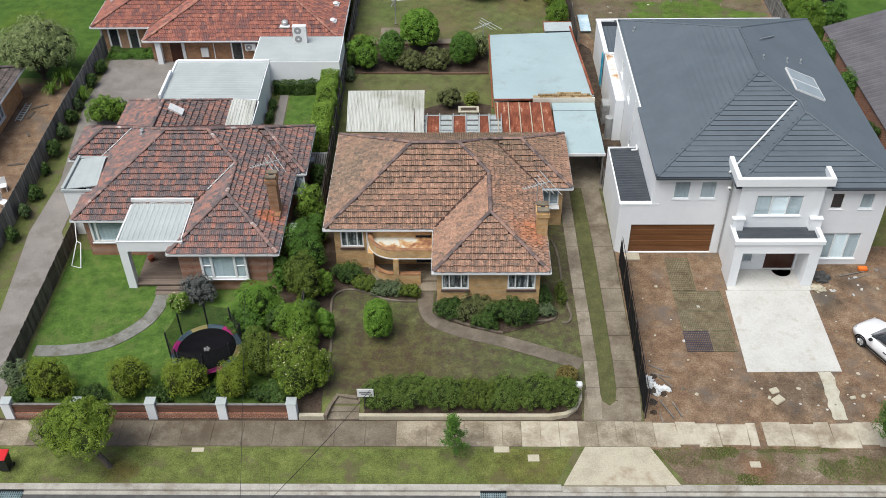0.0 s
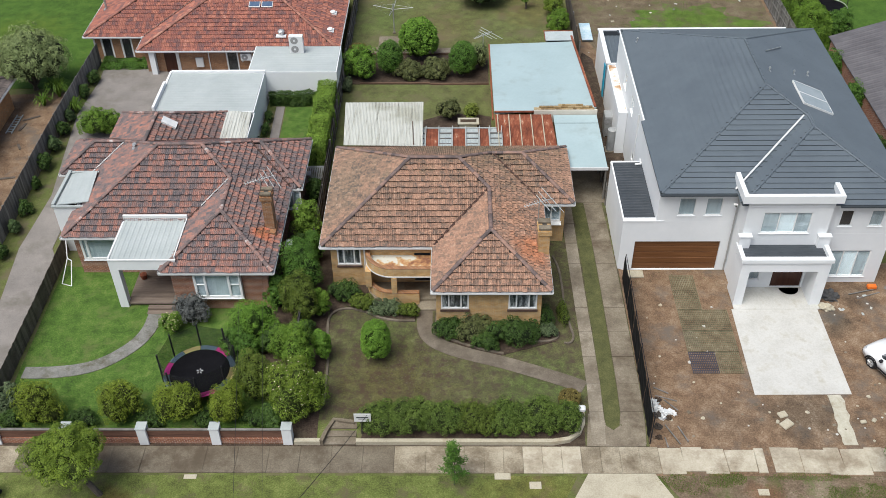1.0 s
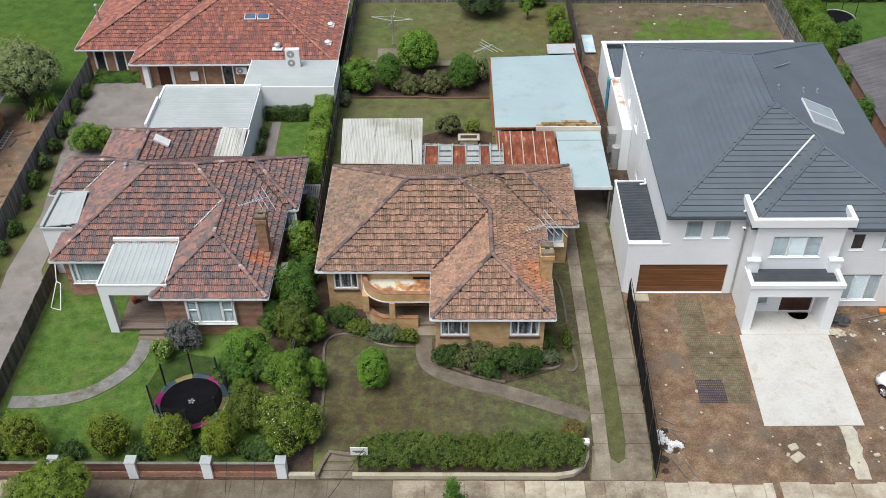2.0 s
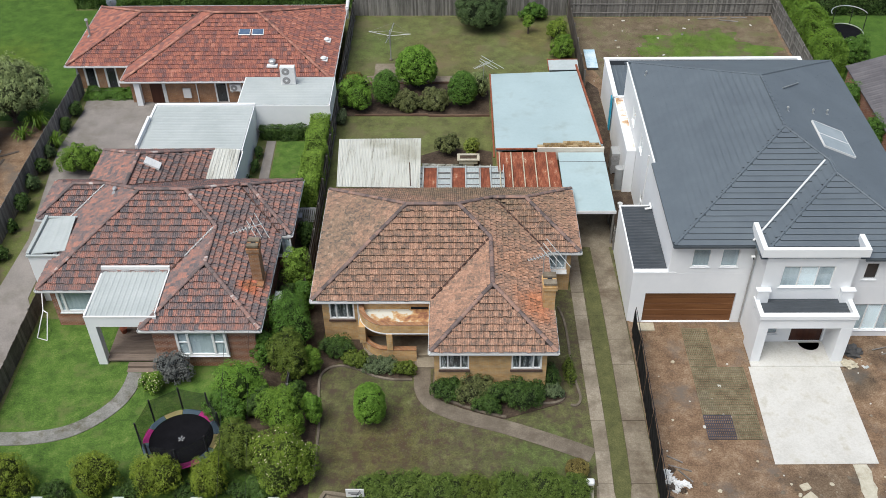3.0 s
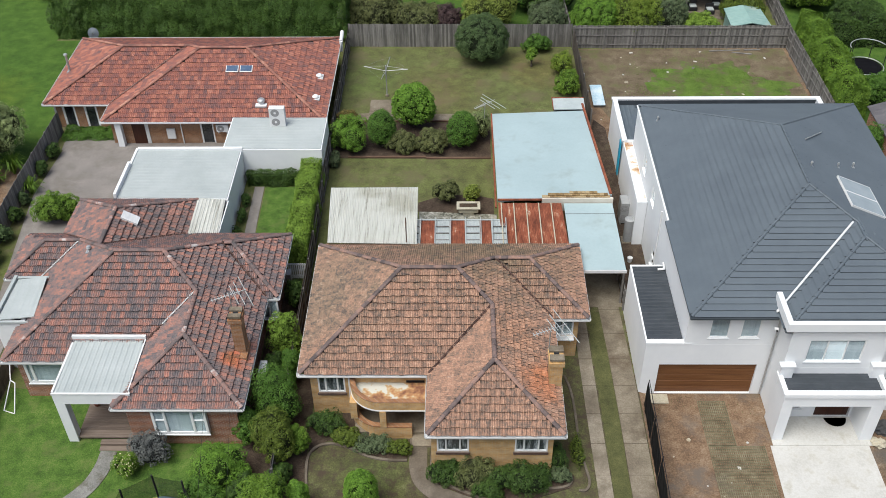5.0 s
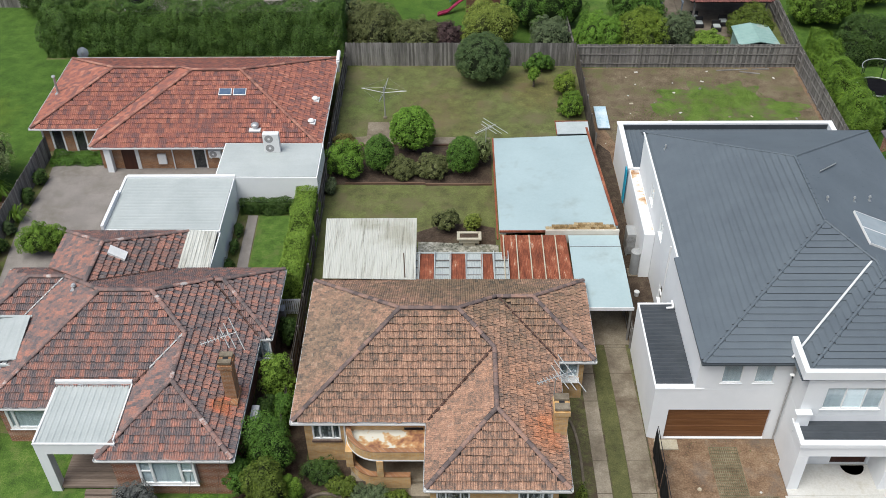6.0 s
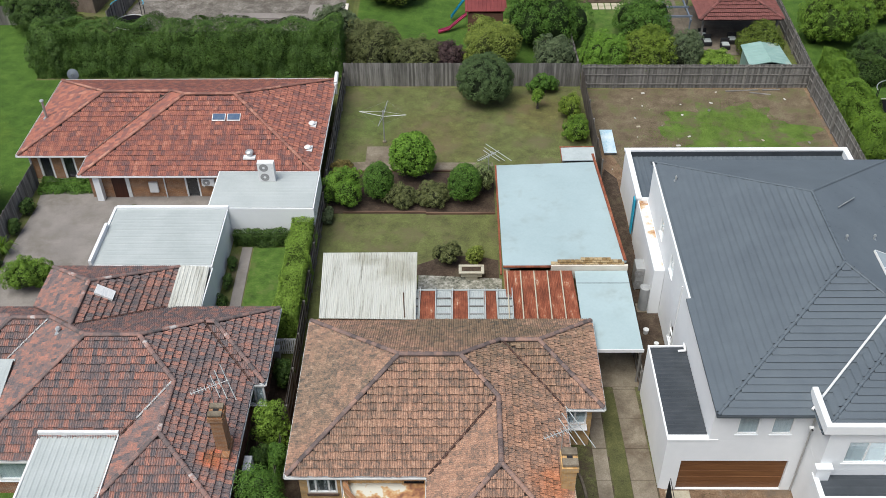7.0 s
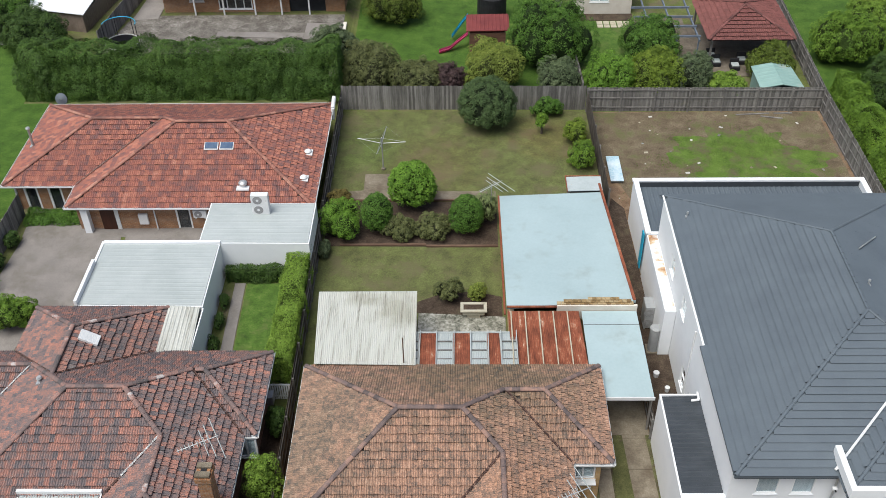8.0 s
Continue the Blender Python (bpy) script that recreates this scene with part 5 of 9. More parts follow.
flat_roof("roof", [(-19.93, 54.77), (-13.42, 54.67), (-13.47, 59.58), (-19.93, 59.73)], 3.06, M["white_sheet"], garage, rib=0.3, along="x", amp=0.007)
part("parapet", boxes((-20.06, 54.68, 3.022, -19.9, 58.0, 3.36), (-20.04, 58.002, 3.022, -19.9, 59.82, 3.12), (-19.898, 59.62, 3.022, -13.36, 59.82, 3.2)), M["white"], garage)
garage_b = thing("garage", "white rendered wing with pale flat deck roof", "garage")
house_walls(garage_b, [(-14.6, 59.66), (-8.4, 59.6), (-8.4, 63.3), (-14.6, 63.35)], 0.2, 3.1, M["white"], thick=0.18)
flat_roof("roof", [(-14.53, 59.73), (-8.47, 59.67), (-8.47, 63.23), (-14.53, 63.28)], 3.14, M["white_sheet"], garage_b, rib=0.3, along="x", amp=0.007)


# ---- plants ----
def add_leaf(bm, p, nrm, s, rnd):
    t = nrm.orthogonal().normalized()
    t.rotate(Matrix.Rotation(rnd.uniform(0, 6.28), 3, nrm))
    b = nrm.cross(t)
    q = [p - t * s + b * s * 0.5, p - t * s - b * s * 0.5, p + t * s * 1.1 + nrm * s * 0.15]
    bm.faces.new([bm.verts.new(v) for v in q])


def leaf_cloud(bm, centre, radius, n, size, seed, squash=1.0, box_like=0.0, lump=0.3):
    """Leaves gathered in rounded sprays all over an uneven crown, with gaps between the sprays."""
    rnd = random.Random(seed)
    n, size = int(n * 2.1), size * 0.72
    c0, rad = Vector(centre), Vector(radius)
    mean = (rad.x + rad.y + rad.z) / 3
    lr0 = min(lump * mean + 0.05, 0.34)
    m = max(10, min(260, int((3.2 if lump > 0.2 else 8) * (mean / lr0) ** 2)))
    lumps = []
    for k in range(m):
        u = 1 - 1.5 * (k + 0.5) / m
        a = 2.39996 * k + rnd.uniform(-0.35, 0.35)
        q = math.sqrt(max(0, 1 - u * u))
        d = Vector((q * math.cos(a), q * math.sin(a), u))
        c = d
        if box_like:
            c = d.lerp(d / max(abs(d.x), abs(d.y), abs(d.z)), box_like)
        wob = 1 + (0.34 if lump > 0.2 else 0.07) * noise.noise(d * 2.2 + Vector((seed, 0, 0))) + rnd.uniform(-0.1, 0.12) * (1 if lump > 0.2 else 0.25)
        lumps.append((c0 + Vector((c.x * rad.x, c.y * rad.y, c.z * rad.z)) * (wob * (1 - 0.45 * lr0 / mean)), d, lr0 * rnd.uniform(0.65, 1.25)))
    for k in range(n):
        p, d, lr = lumps[k % m] if k < m * 8 else rnd.choice(lumps)
        e = (Vector((rnd.gauss(0, 1), rnd.gauss(0, 1), rnd.gauss(0, 1))).normalized() + d * 0.75 + Vector((0, 0, 0.3))).normalized()
        r = lr * (1.06 - 0.3 * rnd.random() ** 2)
        nrm = (e + Vector((rnd.uniform(-0.5, 0.5), rnd.uniform(-0.5, 0.5), rnd.uniform(-0.1, 0.7)))).normalized()
        add_leaf(bm, p + e * r, nrm, size * rnd.uniform(0.6, 1.35), rnd)


# solid blob within the leaves; its dark colour stands in for shade in the gaps
def core_blob(bm, centre, radius, seed, box_like=0.0, k=0.78):
    r = bmesh.ops.create_icosphere(bm, subdivisions=2, radius=1.0)
    for v in r["verts"]:
        d = v.co.normalized()
        e = d / max(abs(d.x), abs(d.y), abs(d.z))
        c = d.lerp(e, box_like) if box_like else d
        s = k * (1 + (0.3 if k < 0.85 else 0.06) * noise.noise(Vector((d.x * 2.2 + seed, d.y * 2.2, d.z * 2.2))))
        v.co = Vector((centre[0] + c.x * radius[0] * s, centre[1] + c.y * radius[1] * s, centre[2] + c.z * radius[2] * s))


SEED = [10]


def bush(name, x, y, rx, ry, h, mat, label, category="bush", group="", n=None, size=0.11, box_like=0.0, clumps=1, base=None, lift=0.0, bloom=None):
    """A shrub of many small leaves over a core coloured dark as inner shade, standing on a short stem."""
    SEED[0] += 1
    seed = SEED[0]
    rnd = random.Random(seed)
    z0 = (gz(x, y) if base is None else base) + lift
    ob = thing(name, label, category, group)
    ob.location = (x, y, z0 - lift)
    cb, lb = bmesh.new(), bmesh.new()
    blobs = [((0, 0, lift + h * 0.52), (rx, ry, h * 0.5))]
    if clumps > 1:
        blobs = []
        for i in range(clumps):
            a = 2.4 * i + rnd.uniform(-0.4, 0.4)
            q = math.sqrt((i + 0.4) / clumps) * 0.62
            s = rnd.uniform(0.4, 0.62) if clumps < 10 else rnd.uniform(0.3, 0.52)
            q *= 1 if clumps < 10 else 1.15
            hz_ = h * (0.52 - 0.2 * q + rnd.uniform(-0.08, 0.2))
            blobs.append(((math.cos(a) * rx * q, math.sin(a) * ry * q, lift + hz_), (rx * s, ry * s, min(h * 0.45, hz_))))
    total = n or int(900 + 900 * rx * ry * max(1, h / 2))
    for i, (c, r) in enumerate(blobs):
        core_blob(cb, c, r, seed + i * 7, box_like, 0.78 if clumps > 1 else 0.9)
        leaf_cloud(lb, c, r, total // len(blobs), size, seed + i * 7, box_like=box_like, lump=0.13 if clumps == 1 else 0.3)
    part("crown", lb, M[mat], ob)
    if bloom:
        fb = bmesh.new()
        for i, (c, r) in enumerate(blobs):
            leaf_cloud(fb, c, tuple(v * 1.03 for v in r), bloom[1] // len(blobs), 0.055, seed + i * 7, lump=0.3)
        part("blossom", fb, M[bloom[0]], ob, "scattered pale blossom")
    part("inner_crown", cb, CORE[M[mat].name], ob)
    part("stem", tubes(((0, 0, -0.1), (0.04, 0.02, lift + h * 0.5), 0.05 + 0.02 * rx, 0.03), seg=6), M["bark"], ob)
    return ob


def hedge(name, x0, y0, x1, y1, h, mat, label, n, size=0.09, category="hedge", soft=0.1, wave=0.12, cells=2.4):
    """A clipped hedge as one long body of leaves."""
    SEED[0] += 1
    n, size = int(n * 2.1), size * 0.72
    ob = thing(name, label, category)
    z0 = gz((x0 + x1) / 2, (y0 + y1) / 2)
    ob.location = ((x0 + x1) / 2, (y0 + y1) / 2, z0)
    lb, cb = bmesh.new(), bmesh.new()
    rx, ry = (x1 - x0) / 2, (y1 - y0) / 2
    rnd = random.Random(SEED[0])
    r = bmesh.ops.create_cube(cb, size=1.0)
    bmesh.ops.subdivide_edges(cb, edges=cb.edges, cuts=6, use_grid_fill=True)
    for v in cb.verts:
        k = 0.9 + 0.1 * noise.noise(v.co * 5)
        top = 1 - soft * (v.co.z + 0.5) ** 3
        v.co = Vector((v.co.x * 2 * (rx - 0.12) * k, v.co.y * 2 * (ry - 0.12) * k * top, (v.co.z + 0.5) * (h * (1 - wave * 0.6) - 0.14) * (1 - soft * (2 * abs(v.co.y)) ** 4)))
    for _ in range(n):
        f = rnd.random()
        at = 2 * h * (rx + ry) * 2
        top = 4 * rx * ry
        if f < top / (top + at):
            p = Vector((rnd.uniform(-rx, rx), rnd.uniform(-ry, ry), h))
            d = Vector((0, 0, 1))
        else:
            u = rnd.uniform(0, 2 * (rx + ry))
            sgn = rnd.choice((-1, 1))
            if u < 2 * rx:
                p, d = Vector((u - rx, sgn * ry, rnd.uniform(0, h))), Vector((0, sgn, 0))
            else:
                p, d = Vector((sgn * rx, u - 2 * rx - ry, rnd.uniform(0, h))), Vector((sgn, 0, 0))
        edge = abs(p.y) / ry if rx > ry else abs(p.x) / rx
        if d.z:
            p.z -= soft * h * edge ** 4
        else:
            p.y *= 1 - soft * 0.6 * (p.z / h) ** 3 if rx > ry else 1
            p.x *= 1 - soft * 0.6 * (p.z / h) ** 3 if rx <= ry else 1
        p.z *= 1 + wave * noise.noise(Vector((p.x * 0.7 + SEED[0], p.y * 0.7, 3)))
        q = Vector((p.x * cells + SEED[0], p.y * cells, p.z * cells * 0.4))
        dist, near = noise.voronoi(q)
        o = 0.16 * (0.45 - dist[0]) / (cells * 0.4) + noise.noise(Vector((p.x * 0.9 + SEED[0], p.y * 0.9, p.z * 1.3))) * 0.22 + rnd.uniform(-0.1, 0.04)
        nrm = (d * 0.7 + (q - near[0]) * 0.9 + Vector((rnd.uniform(-0.5, 0.5), rnd.uniform(-0.5, 0.5), rnd.uniform(0.0, 0.9)))).normalized()
        add_leaf(lb, p + d * o, nrm, size * rnd.uniform(0.6, 1.35), rnd)
    part("leaves", lb, M[mat], ob)
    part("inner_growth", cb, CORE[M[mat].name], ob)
    return ob


hedge("hedge", -9.75, 51.6, -8.45, 61.2, 2.05, "leaf_clip", "tall clipped green hedge along the courtyard", 19000, size=0.065)
hedge("hedge", -13.2, 58.9, -9.6, 59.5, 1.0, "leaf_dark", "low clipped hedge below the white wall", 3000, size=0.07)
hedge("hedge", -31.5, 78.6, -8.6, 81.6, 3.7, "leaf_hedge", "tall dense conifer hedge behind the rear unit", 72000, size=0.075, soft=0.55, wave=0.25, cells=1.9)
bush("shrub", -4.2, 35.3, 0.68, 0.66, 2.6, "leaf_bright", "clipped oval green shrub on the lawn", "shrub", n=5500, size=0.05, box_like=0.12)

# ---- white house: deck roofs, side walls, roof fittings ----
flat_roof("garage_roof", [(9.27, 42.73), (10.98, 42.73), (10.98, 48.11), (9.27, 48.11)], (3.42, 3.46, 3.46, 3.42), M["dark_sheet"], house_w, rib=0.25, along="x", amp=0.04)
flat_roof("portico_roof", flat_list_portico, 3.0, M["dark_sheet"], house_w, rib=0.4, along="x")
wing = thing("house_wing", "single-storey white rear wing with charcoal deck roof and parapet", "house wing")
house_walls(wing, [(10.45, 60.06), (23.9, 60.06), (23.9, 65.15), (10.35, 65.15)], -0.1, 3.35, M["white"], thick=0.22)
part("parapet_cap", boxes((10.28, 64.93, 3.352, 23.97, 65.22, 3.45), (10.32, 60.06, 3.352, 10.62, 64.92, 3.45), (23.66, 60.06, 3.352, 23.97, 64.92, 3.45)), M["white"], wing)
flat_roof("roof", [(10.6, 60.1), (23.7, 60.1), (23.7, 64.9), (10.6, 64.9)], (3.15, 3.15, 3.0, 3.0), M["slate"], wing, rib=0.3)
part("flashing", boxes((10.62, 64.9, 3.0, 23.66, 64.926, 3.346)), M["dark_sheet"], wing, "dark flashing inside the parapet")
side_wall = thing("side_wall", "white rendered side wing with rust-stained parapet top", "wall")
part("block", boxes((10.4, 53.9, -0.1, 10.98, 60.04, 3.3), bevel=0.01), M["white"], side_wall)
M["rust_stain"] = material("rust_stained_render", [(0.5, (0.66, 0.65, 0.63)), (0.56, (0.55, 0.4, 0.25)), (0.63, (0.33, 0.16, 0.07)), (0.75, (0.62, 0.58, 0.53))], scale=0.8, detail=2, grain=0.12, fine=9, rough=0.9, bump=0.05)
part("parapet_top", boxes((10.45, 54.0, 3.302, 10.93, 57.6, 3.32), (10.45, 57.8, 3.302, 10.93, 60.0, 3.32)), M["rust_stain"], side_wall, "rust-stained parapet top")
part("downpipe", boxes((10.92, 50.3, 0.0, 10.99, 50.37, 5.4)), M["trim"], house_w)
part("downpipe", tubes(((15.25, 42.35, 0.0), (15.25, 42.35, 5.5), 0.045), seg=8), M["steel"], house_w)
part("rainwater_head", boxes((15.1, 42.25, 5.45, 15.35, 42.44, 5.7)), M["trim"], house_w)
part("overflow_pipe", tubes(((10.9, 48.2, 3.62), (10.9, 47.75, 3.6), 0.06), ((10.9, 47.75, 3.6), (10.55, 47.75, 3.56), 0.06), seg=8), M["trim"], house_w, "white pipe spilling onto the garage roof")


def roof_point(blocks, pitch, z0, x, y):
    return Vector((x, y, hip_height(blocks, pitch, z0, x, y)[0] + 0.06))


def slope_panel(name, x, y, w, l, ang, pitch, z, mat, parent, thick=0.06, label=""):
    """A flat panel lying on a slope that rises towards the angle ang (degrees from +y, turning left)."""
    p = part(name, boxes((-w / 2, -l / 2, 0.02, w / 2, l / 2, 0.02 + thick), bevel=0.008), mat, parent, label)
    p.matrix_basis = Matrix.Translation((x, y, z)) @ Matrix.Rotation(radians(ang), 4, "Z") @ Matrix.Rotation(math.atan(pitch), 4, "X")
    return p


M["solar"] = material("solar_collector", [(0.3, (0.27, 0.32, 0.35)), (0.7, (0.35, 0.4, 0.43))], scale=0.8, rough=0.12, bump=0.0, spec=0.6)
M["solar_blue"] = material("blue_skylight", [(0.3, (0.05, 0.09, 0.16)), (0.7, (0.1, 0.15, 0.22))], scale=2, rough=0.1, bump=0.0, spec=0.6)
collector = thing("solar_collector", "pale glass solar hot water collector on the charcoal roof", "solar panel")
for k in (0, 1):
    q = roof_point(white_blocks, PW, ZW, 20.5, 48.4 + 1.26 * k)
    p = slope_panel("collector_panel", q.x, q.y, 1.22, 1.95, 90, PW, q.z, M["solar"], collector, 0.08)
    part("frame", boxes((-0.63, -1.0, 0.0, 0.63, -0.97, 0.11), (-0.63, 0.97, 0.0, 0.63, 1.0, 0.11), (-0.63, -0.97, 0.0, -0.6, 0.97, 0.11), (0.6, -0.97, 0.0, 0.63, 0.97, 0.11)), M["trim"], p)


def roof_vent(x, y, blocks, pitch, z0, h=0.35, r=0.06, mat="steel", cowl=True, name="roof_vent", label="small metal vent pipe on the roof"):
    v = thing(name, label, "roof vent", "roof vents")
    v.location = roof_point(blocks, pitch, z0, x, y) - Vector((0, 0, 0.12))
    part("pipe", tubes(((0, 0, 0), (0, 0, h + 0.1), r), seg=8), M[mat], v)
    if cowl:
        part("cowl", tubes(((0, 0, h + 0.1), (0, 0, h + 0.18), r * 1.8, r * 1.2), seg=10), M[mat], v)
    part("flashing", boxes((-r * 2.2, -r * 2.2, 0.02, r * 2.2, r * 2.2, 0.12)), M[mat], v)
    return v


for x, y in ((11.85, 58.1), (21.13, 52.1), (20.02, 51.41), (18.2, 50.45)):
    roof_vent(x, y, white_blocks, PW, ZW, h=0.22, r=0.042)
aerial = thing("roof_rod", "thin metal rod bracket lying on the charcoal roof", "bracket")
part("rod", tubes(((18.65, 53.05, 8.17), (20.06, 54.61, 7.57), 0.035), seg=6), M["steel"], aerial)
cam_box = thing("security_camera", "white security camera and sensor on the wall corner", "camera")
part("body", boxes((14.85, 41.75, 5.0, 15.05, 41.9, 5.12), bevel=0.02), M["trim"], cam_box)
part("lens", tubes(((14.95, 41.75, 5.05), (14.95, 41.68, 5.03), 0.04), seg=8), M["black"], cam_box)


M["grey_case"] = material("grey_painted_casing", [(0.3, (0.27, 0.28, 0.28)), (0.7, (0.34, 0.35, 0.35))], scale=2, rough=0.5)


M["fan_grey"] = material("grey_fan_guard", [(0.3, (0.2, 0.2, 0.2)), (0.7, (0.33, 0.33, 0.33))], scale=14, fine=40, rough=0.6)


def aircon(x, y, z, w=0.85, d=0.34, h=0.6, ang=0.0, fans=1, label="white split-system outdoor unit", mat="trim"):
    a = thing("air_conditioner", label, "air conditioner", "air conditioners")
    a.matrix_basis = Matrix.Translation((x, y, z)) @ Matrix.Rotation(radians(ang), 4, "Z")
    part("casing", boxes((-w / 2, -d / 2, 0.08, w / 2, d / 2, h + 0.08), bevel=0.02), M[mat], a)
    for k in range(fans):
        c = 0.08 + h * (k + 0.5) / fans
        r = min(0.27, h / fans * 0.43)
        g = part("fan_grille", tubes(((-w * 0.12, -d / 2 - 0.012, c), (-w * 0.12, -d / 2 + 0.005, c), r), seg=16), M["fan_grey"], a)
        part("hub", tubes(((-w * 0.12, -d / 2 - 0.02, c), (-w * 0.12, -d / 2 - 0.008, c), r * 0.3), seg=10), M[mat], g)
    for s in (-1, 1):
        part("foot", boxes((s * w * 0.35 - 0.04, -d / 2, 0, s * w * 0.35 + 0.04, d / 2, 0.08)), M["steel"], a)
    return a


aircon(10.15, 56.2, 0.2, 0.5, 0.9, 1.5, 0, 2, "grey outdoor unit in the side passage", "grey_case")
tank = thing("hot_water_tank", "grey cylinder hot water tank beside the white house", "water heater")
part("cylinder", tubes(((10.2, 54.3, 0.2), (10.2, 54.3, 1.75), 0.28), seg=20), M["grey_case"], tank)
part("lid", tubes(((10.2, 54.3, 1.75), (10.2, 54.3, 1.82), 0.3, 0.2), seg=20), M["grey_case"], tank)
part("base", boxes((9.85, 53.95, 0.1, 10.55, 54.65, 0.2)), M["concrete"], tank)
for x, y, r in ((10.1, 52.4, 0.16), (10.5, 51.4, 0.13)):
    b = thing("bucket", "white plastic bucket in the side passage", "bucket", "buckets")
    part("shell", tubes(((x, y, gz(x, y)), (x, y, gz(x, y) + 0.3), r * 0.8, r), seg=14), M["trim"], b)
board = thing("board", "pale blue-white sheet leaning by the fence", "board")
M["board_blue"] = material("weathered_blue_white_sheet", [(0.35, (0.3, 0.5, 0.6)), (0.5, (0.5, 0.62, 0.68)), (0.7, (0.62, 0.7, 0.74))], scale=1.6, fine=8, rough=0.6, bump=0.05)
part("sheet", boxes((9.75, 69.0, 0.45, 10.6, 71.8, 0.49)), M["board_blue"], board, "weathered blue-white sheet")
part("prop", boxes((9.8, 69.1, 0.2, 10.5, 71.6, 0.45)), M["timber_j"], board)
M["blue_wrap"] = material("blue_wrap", [(0.3, (0.02, 0.3, 0.46)), (0.7, (0.03, 0.38, 0.55))], scale=2, rough=0.5)
wrap = thing("wrapped_panel", "bright blue wrapped panel on the white side wall", "panel")
part("panel", boxes((10.28, 60.3, 0.6, 10.34, 60.75, 3.1)), M["blue_wrap"], wrap)

# ---- main house: porch, chimney, aerial ----
porch = thing("porch", "curved cream brick porch with flat stained roof", "porch")
arc = []
for k in range(13):
    a = radians(180 + 90 * k / 12)
    arc.append((-3.55 + 1.5 * math.cos(a), 40.95 + 1.5 * math.sin(a)))
arc = [(-5.05, 41.0)] + arc + [(-1.32, 39.45)]


def curved_wall(path, thick, z0, z1, mat, parent, name, label=""):
    bm = bmesh.new()
    rows = []
    for i, p in enumerate(path):
        a, b = path[max(0, i - 1)], path[min(len(path) - 1, i + 1)]
        d = Vector((b[0] - a[0], b[1] - a[1])).normalized()
        n = Vector((-d.y, d.x)) * thick
        o, q = Vector(p), Vector(p) + n
        rows.append([bm.verts.new((o.x, o.y, z0)), bm.verts.new((o.x, o.y, z1)), bm.verts.new((q.x, q.y, z1)), bm.verts.new((q.x, q.y, z0))])
    for a, b in zip(rows, rows[1:]):
        for k in range(4):
            bm.faces.new((a[k], a[(k + 1) % 4], b[(k + 1) % 4], b[k]))
    bm.faces.new(rows[0])
    bm.faces.new(rows[-1][::-1])
    bmesh.ops.recalc_face_normals(bm, faces=bm.faces)
    return part(name, bm, mat, parent, label)


M["stained_roof"] = material("rust_stained_membrane", [(0.46, (0.56, 0.55, 0.48)), (0.5, (0.5, 0.36, 0.2)), (0.56, (0.42, 0.22, 0.1)), (0.66, (0.2, 0.09, 0.055))], scale=1.1, fine=2, grain=0.12, detail=3, rough=0.7, bump=0.03)
curved_wall(arc, 0.22, 2.05, 2.55, M["cream_brick"], porch, "parapet")
curved_wall([(x, y - 0.001) for x, y in arc], 0.24, 2.552, 2.6, M["brown_brick"], porch, "coping")
curved_wall([(x - 0.02 if i < 5 else x, y - 0.02) for i, (x, y) in enumerate(arc)], 0.2, 1.97, 2.048, M["trim"], porch, "trim_band")
bm = bmesh.new()
inner = [(x + 0.02, y + 0.02) for x, y in arc] + [(-1.32, 41.0)]
f = bm.faces.new([bm.verts.new((x, y, 2.25)) for x, y in inner])
f.normal_update()
ext = bmesh.ops.extrude_face_region(bm, geom=[f])
for v in ext["geom"]:
    if isinstance(v, bmesh.types.BMVert):
        v.co.z -= 0.2
bmesh.ops.recalc_face_normals(bm, faces=bm.faces)
part("flat_roof", bm, M["stained_roof"], porch, "pale roof membrane with orange rust stains")
curved_wall(arc[:12] + [(-3.2, 39.45), (-2.1, 39.45)], 0.22, -0.1, 0.78, M["cream_brick"], porch, "low_wall")
curved_wall([(x, y - 0.01) for x, y in arc[:12]] + [(-3.2, 39.44), (-2.1, 39.44)], 0.26, 0.782, 0.85, M["brown_brick"], porch, "sill_course")
part("pillar", boxes((-3.6, 39.4, 0.852, -3.3, 39.7, 1.97)), M["cream_brick"], porch)
part("pillar", boxes((-5.05, 39.95, 0.852, -4.72, 40.75, 1.97)), M["cream_brick"], porch)
part("floor", boxes((-4.9, 39.6, -0.1, -1.0, 41.0, 0.28)), M["concrete"], porch)
part("step", boxes((-2.1, 38.9, -0.1, -1.1, 39.6, 0.12)), M["concrete"], porch)
part("downpipe", tubes(((-5.12, 40.9, 0), (-5.12, 40.9, 2.9), 0.045), seg=8), M["trim"], house)
part("front_door", boxes((-2.38, 41.08, 0.28, -1.5, 41.14, 2.35), bevel=0.01), M["dark_room"], house)


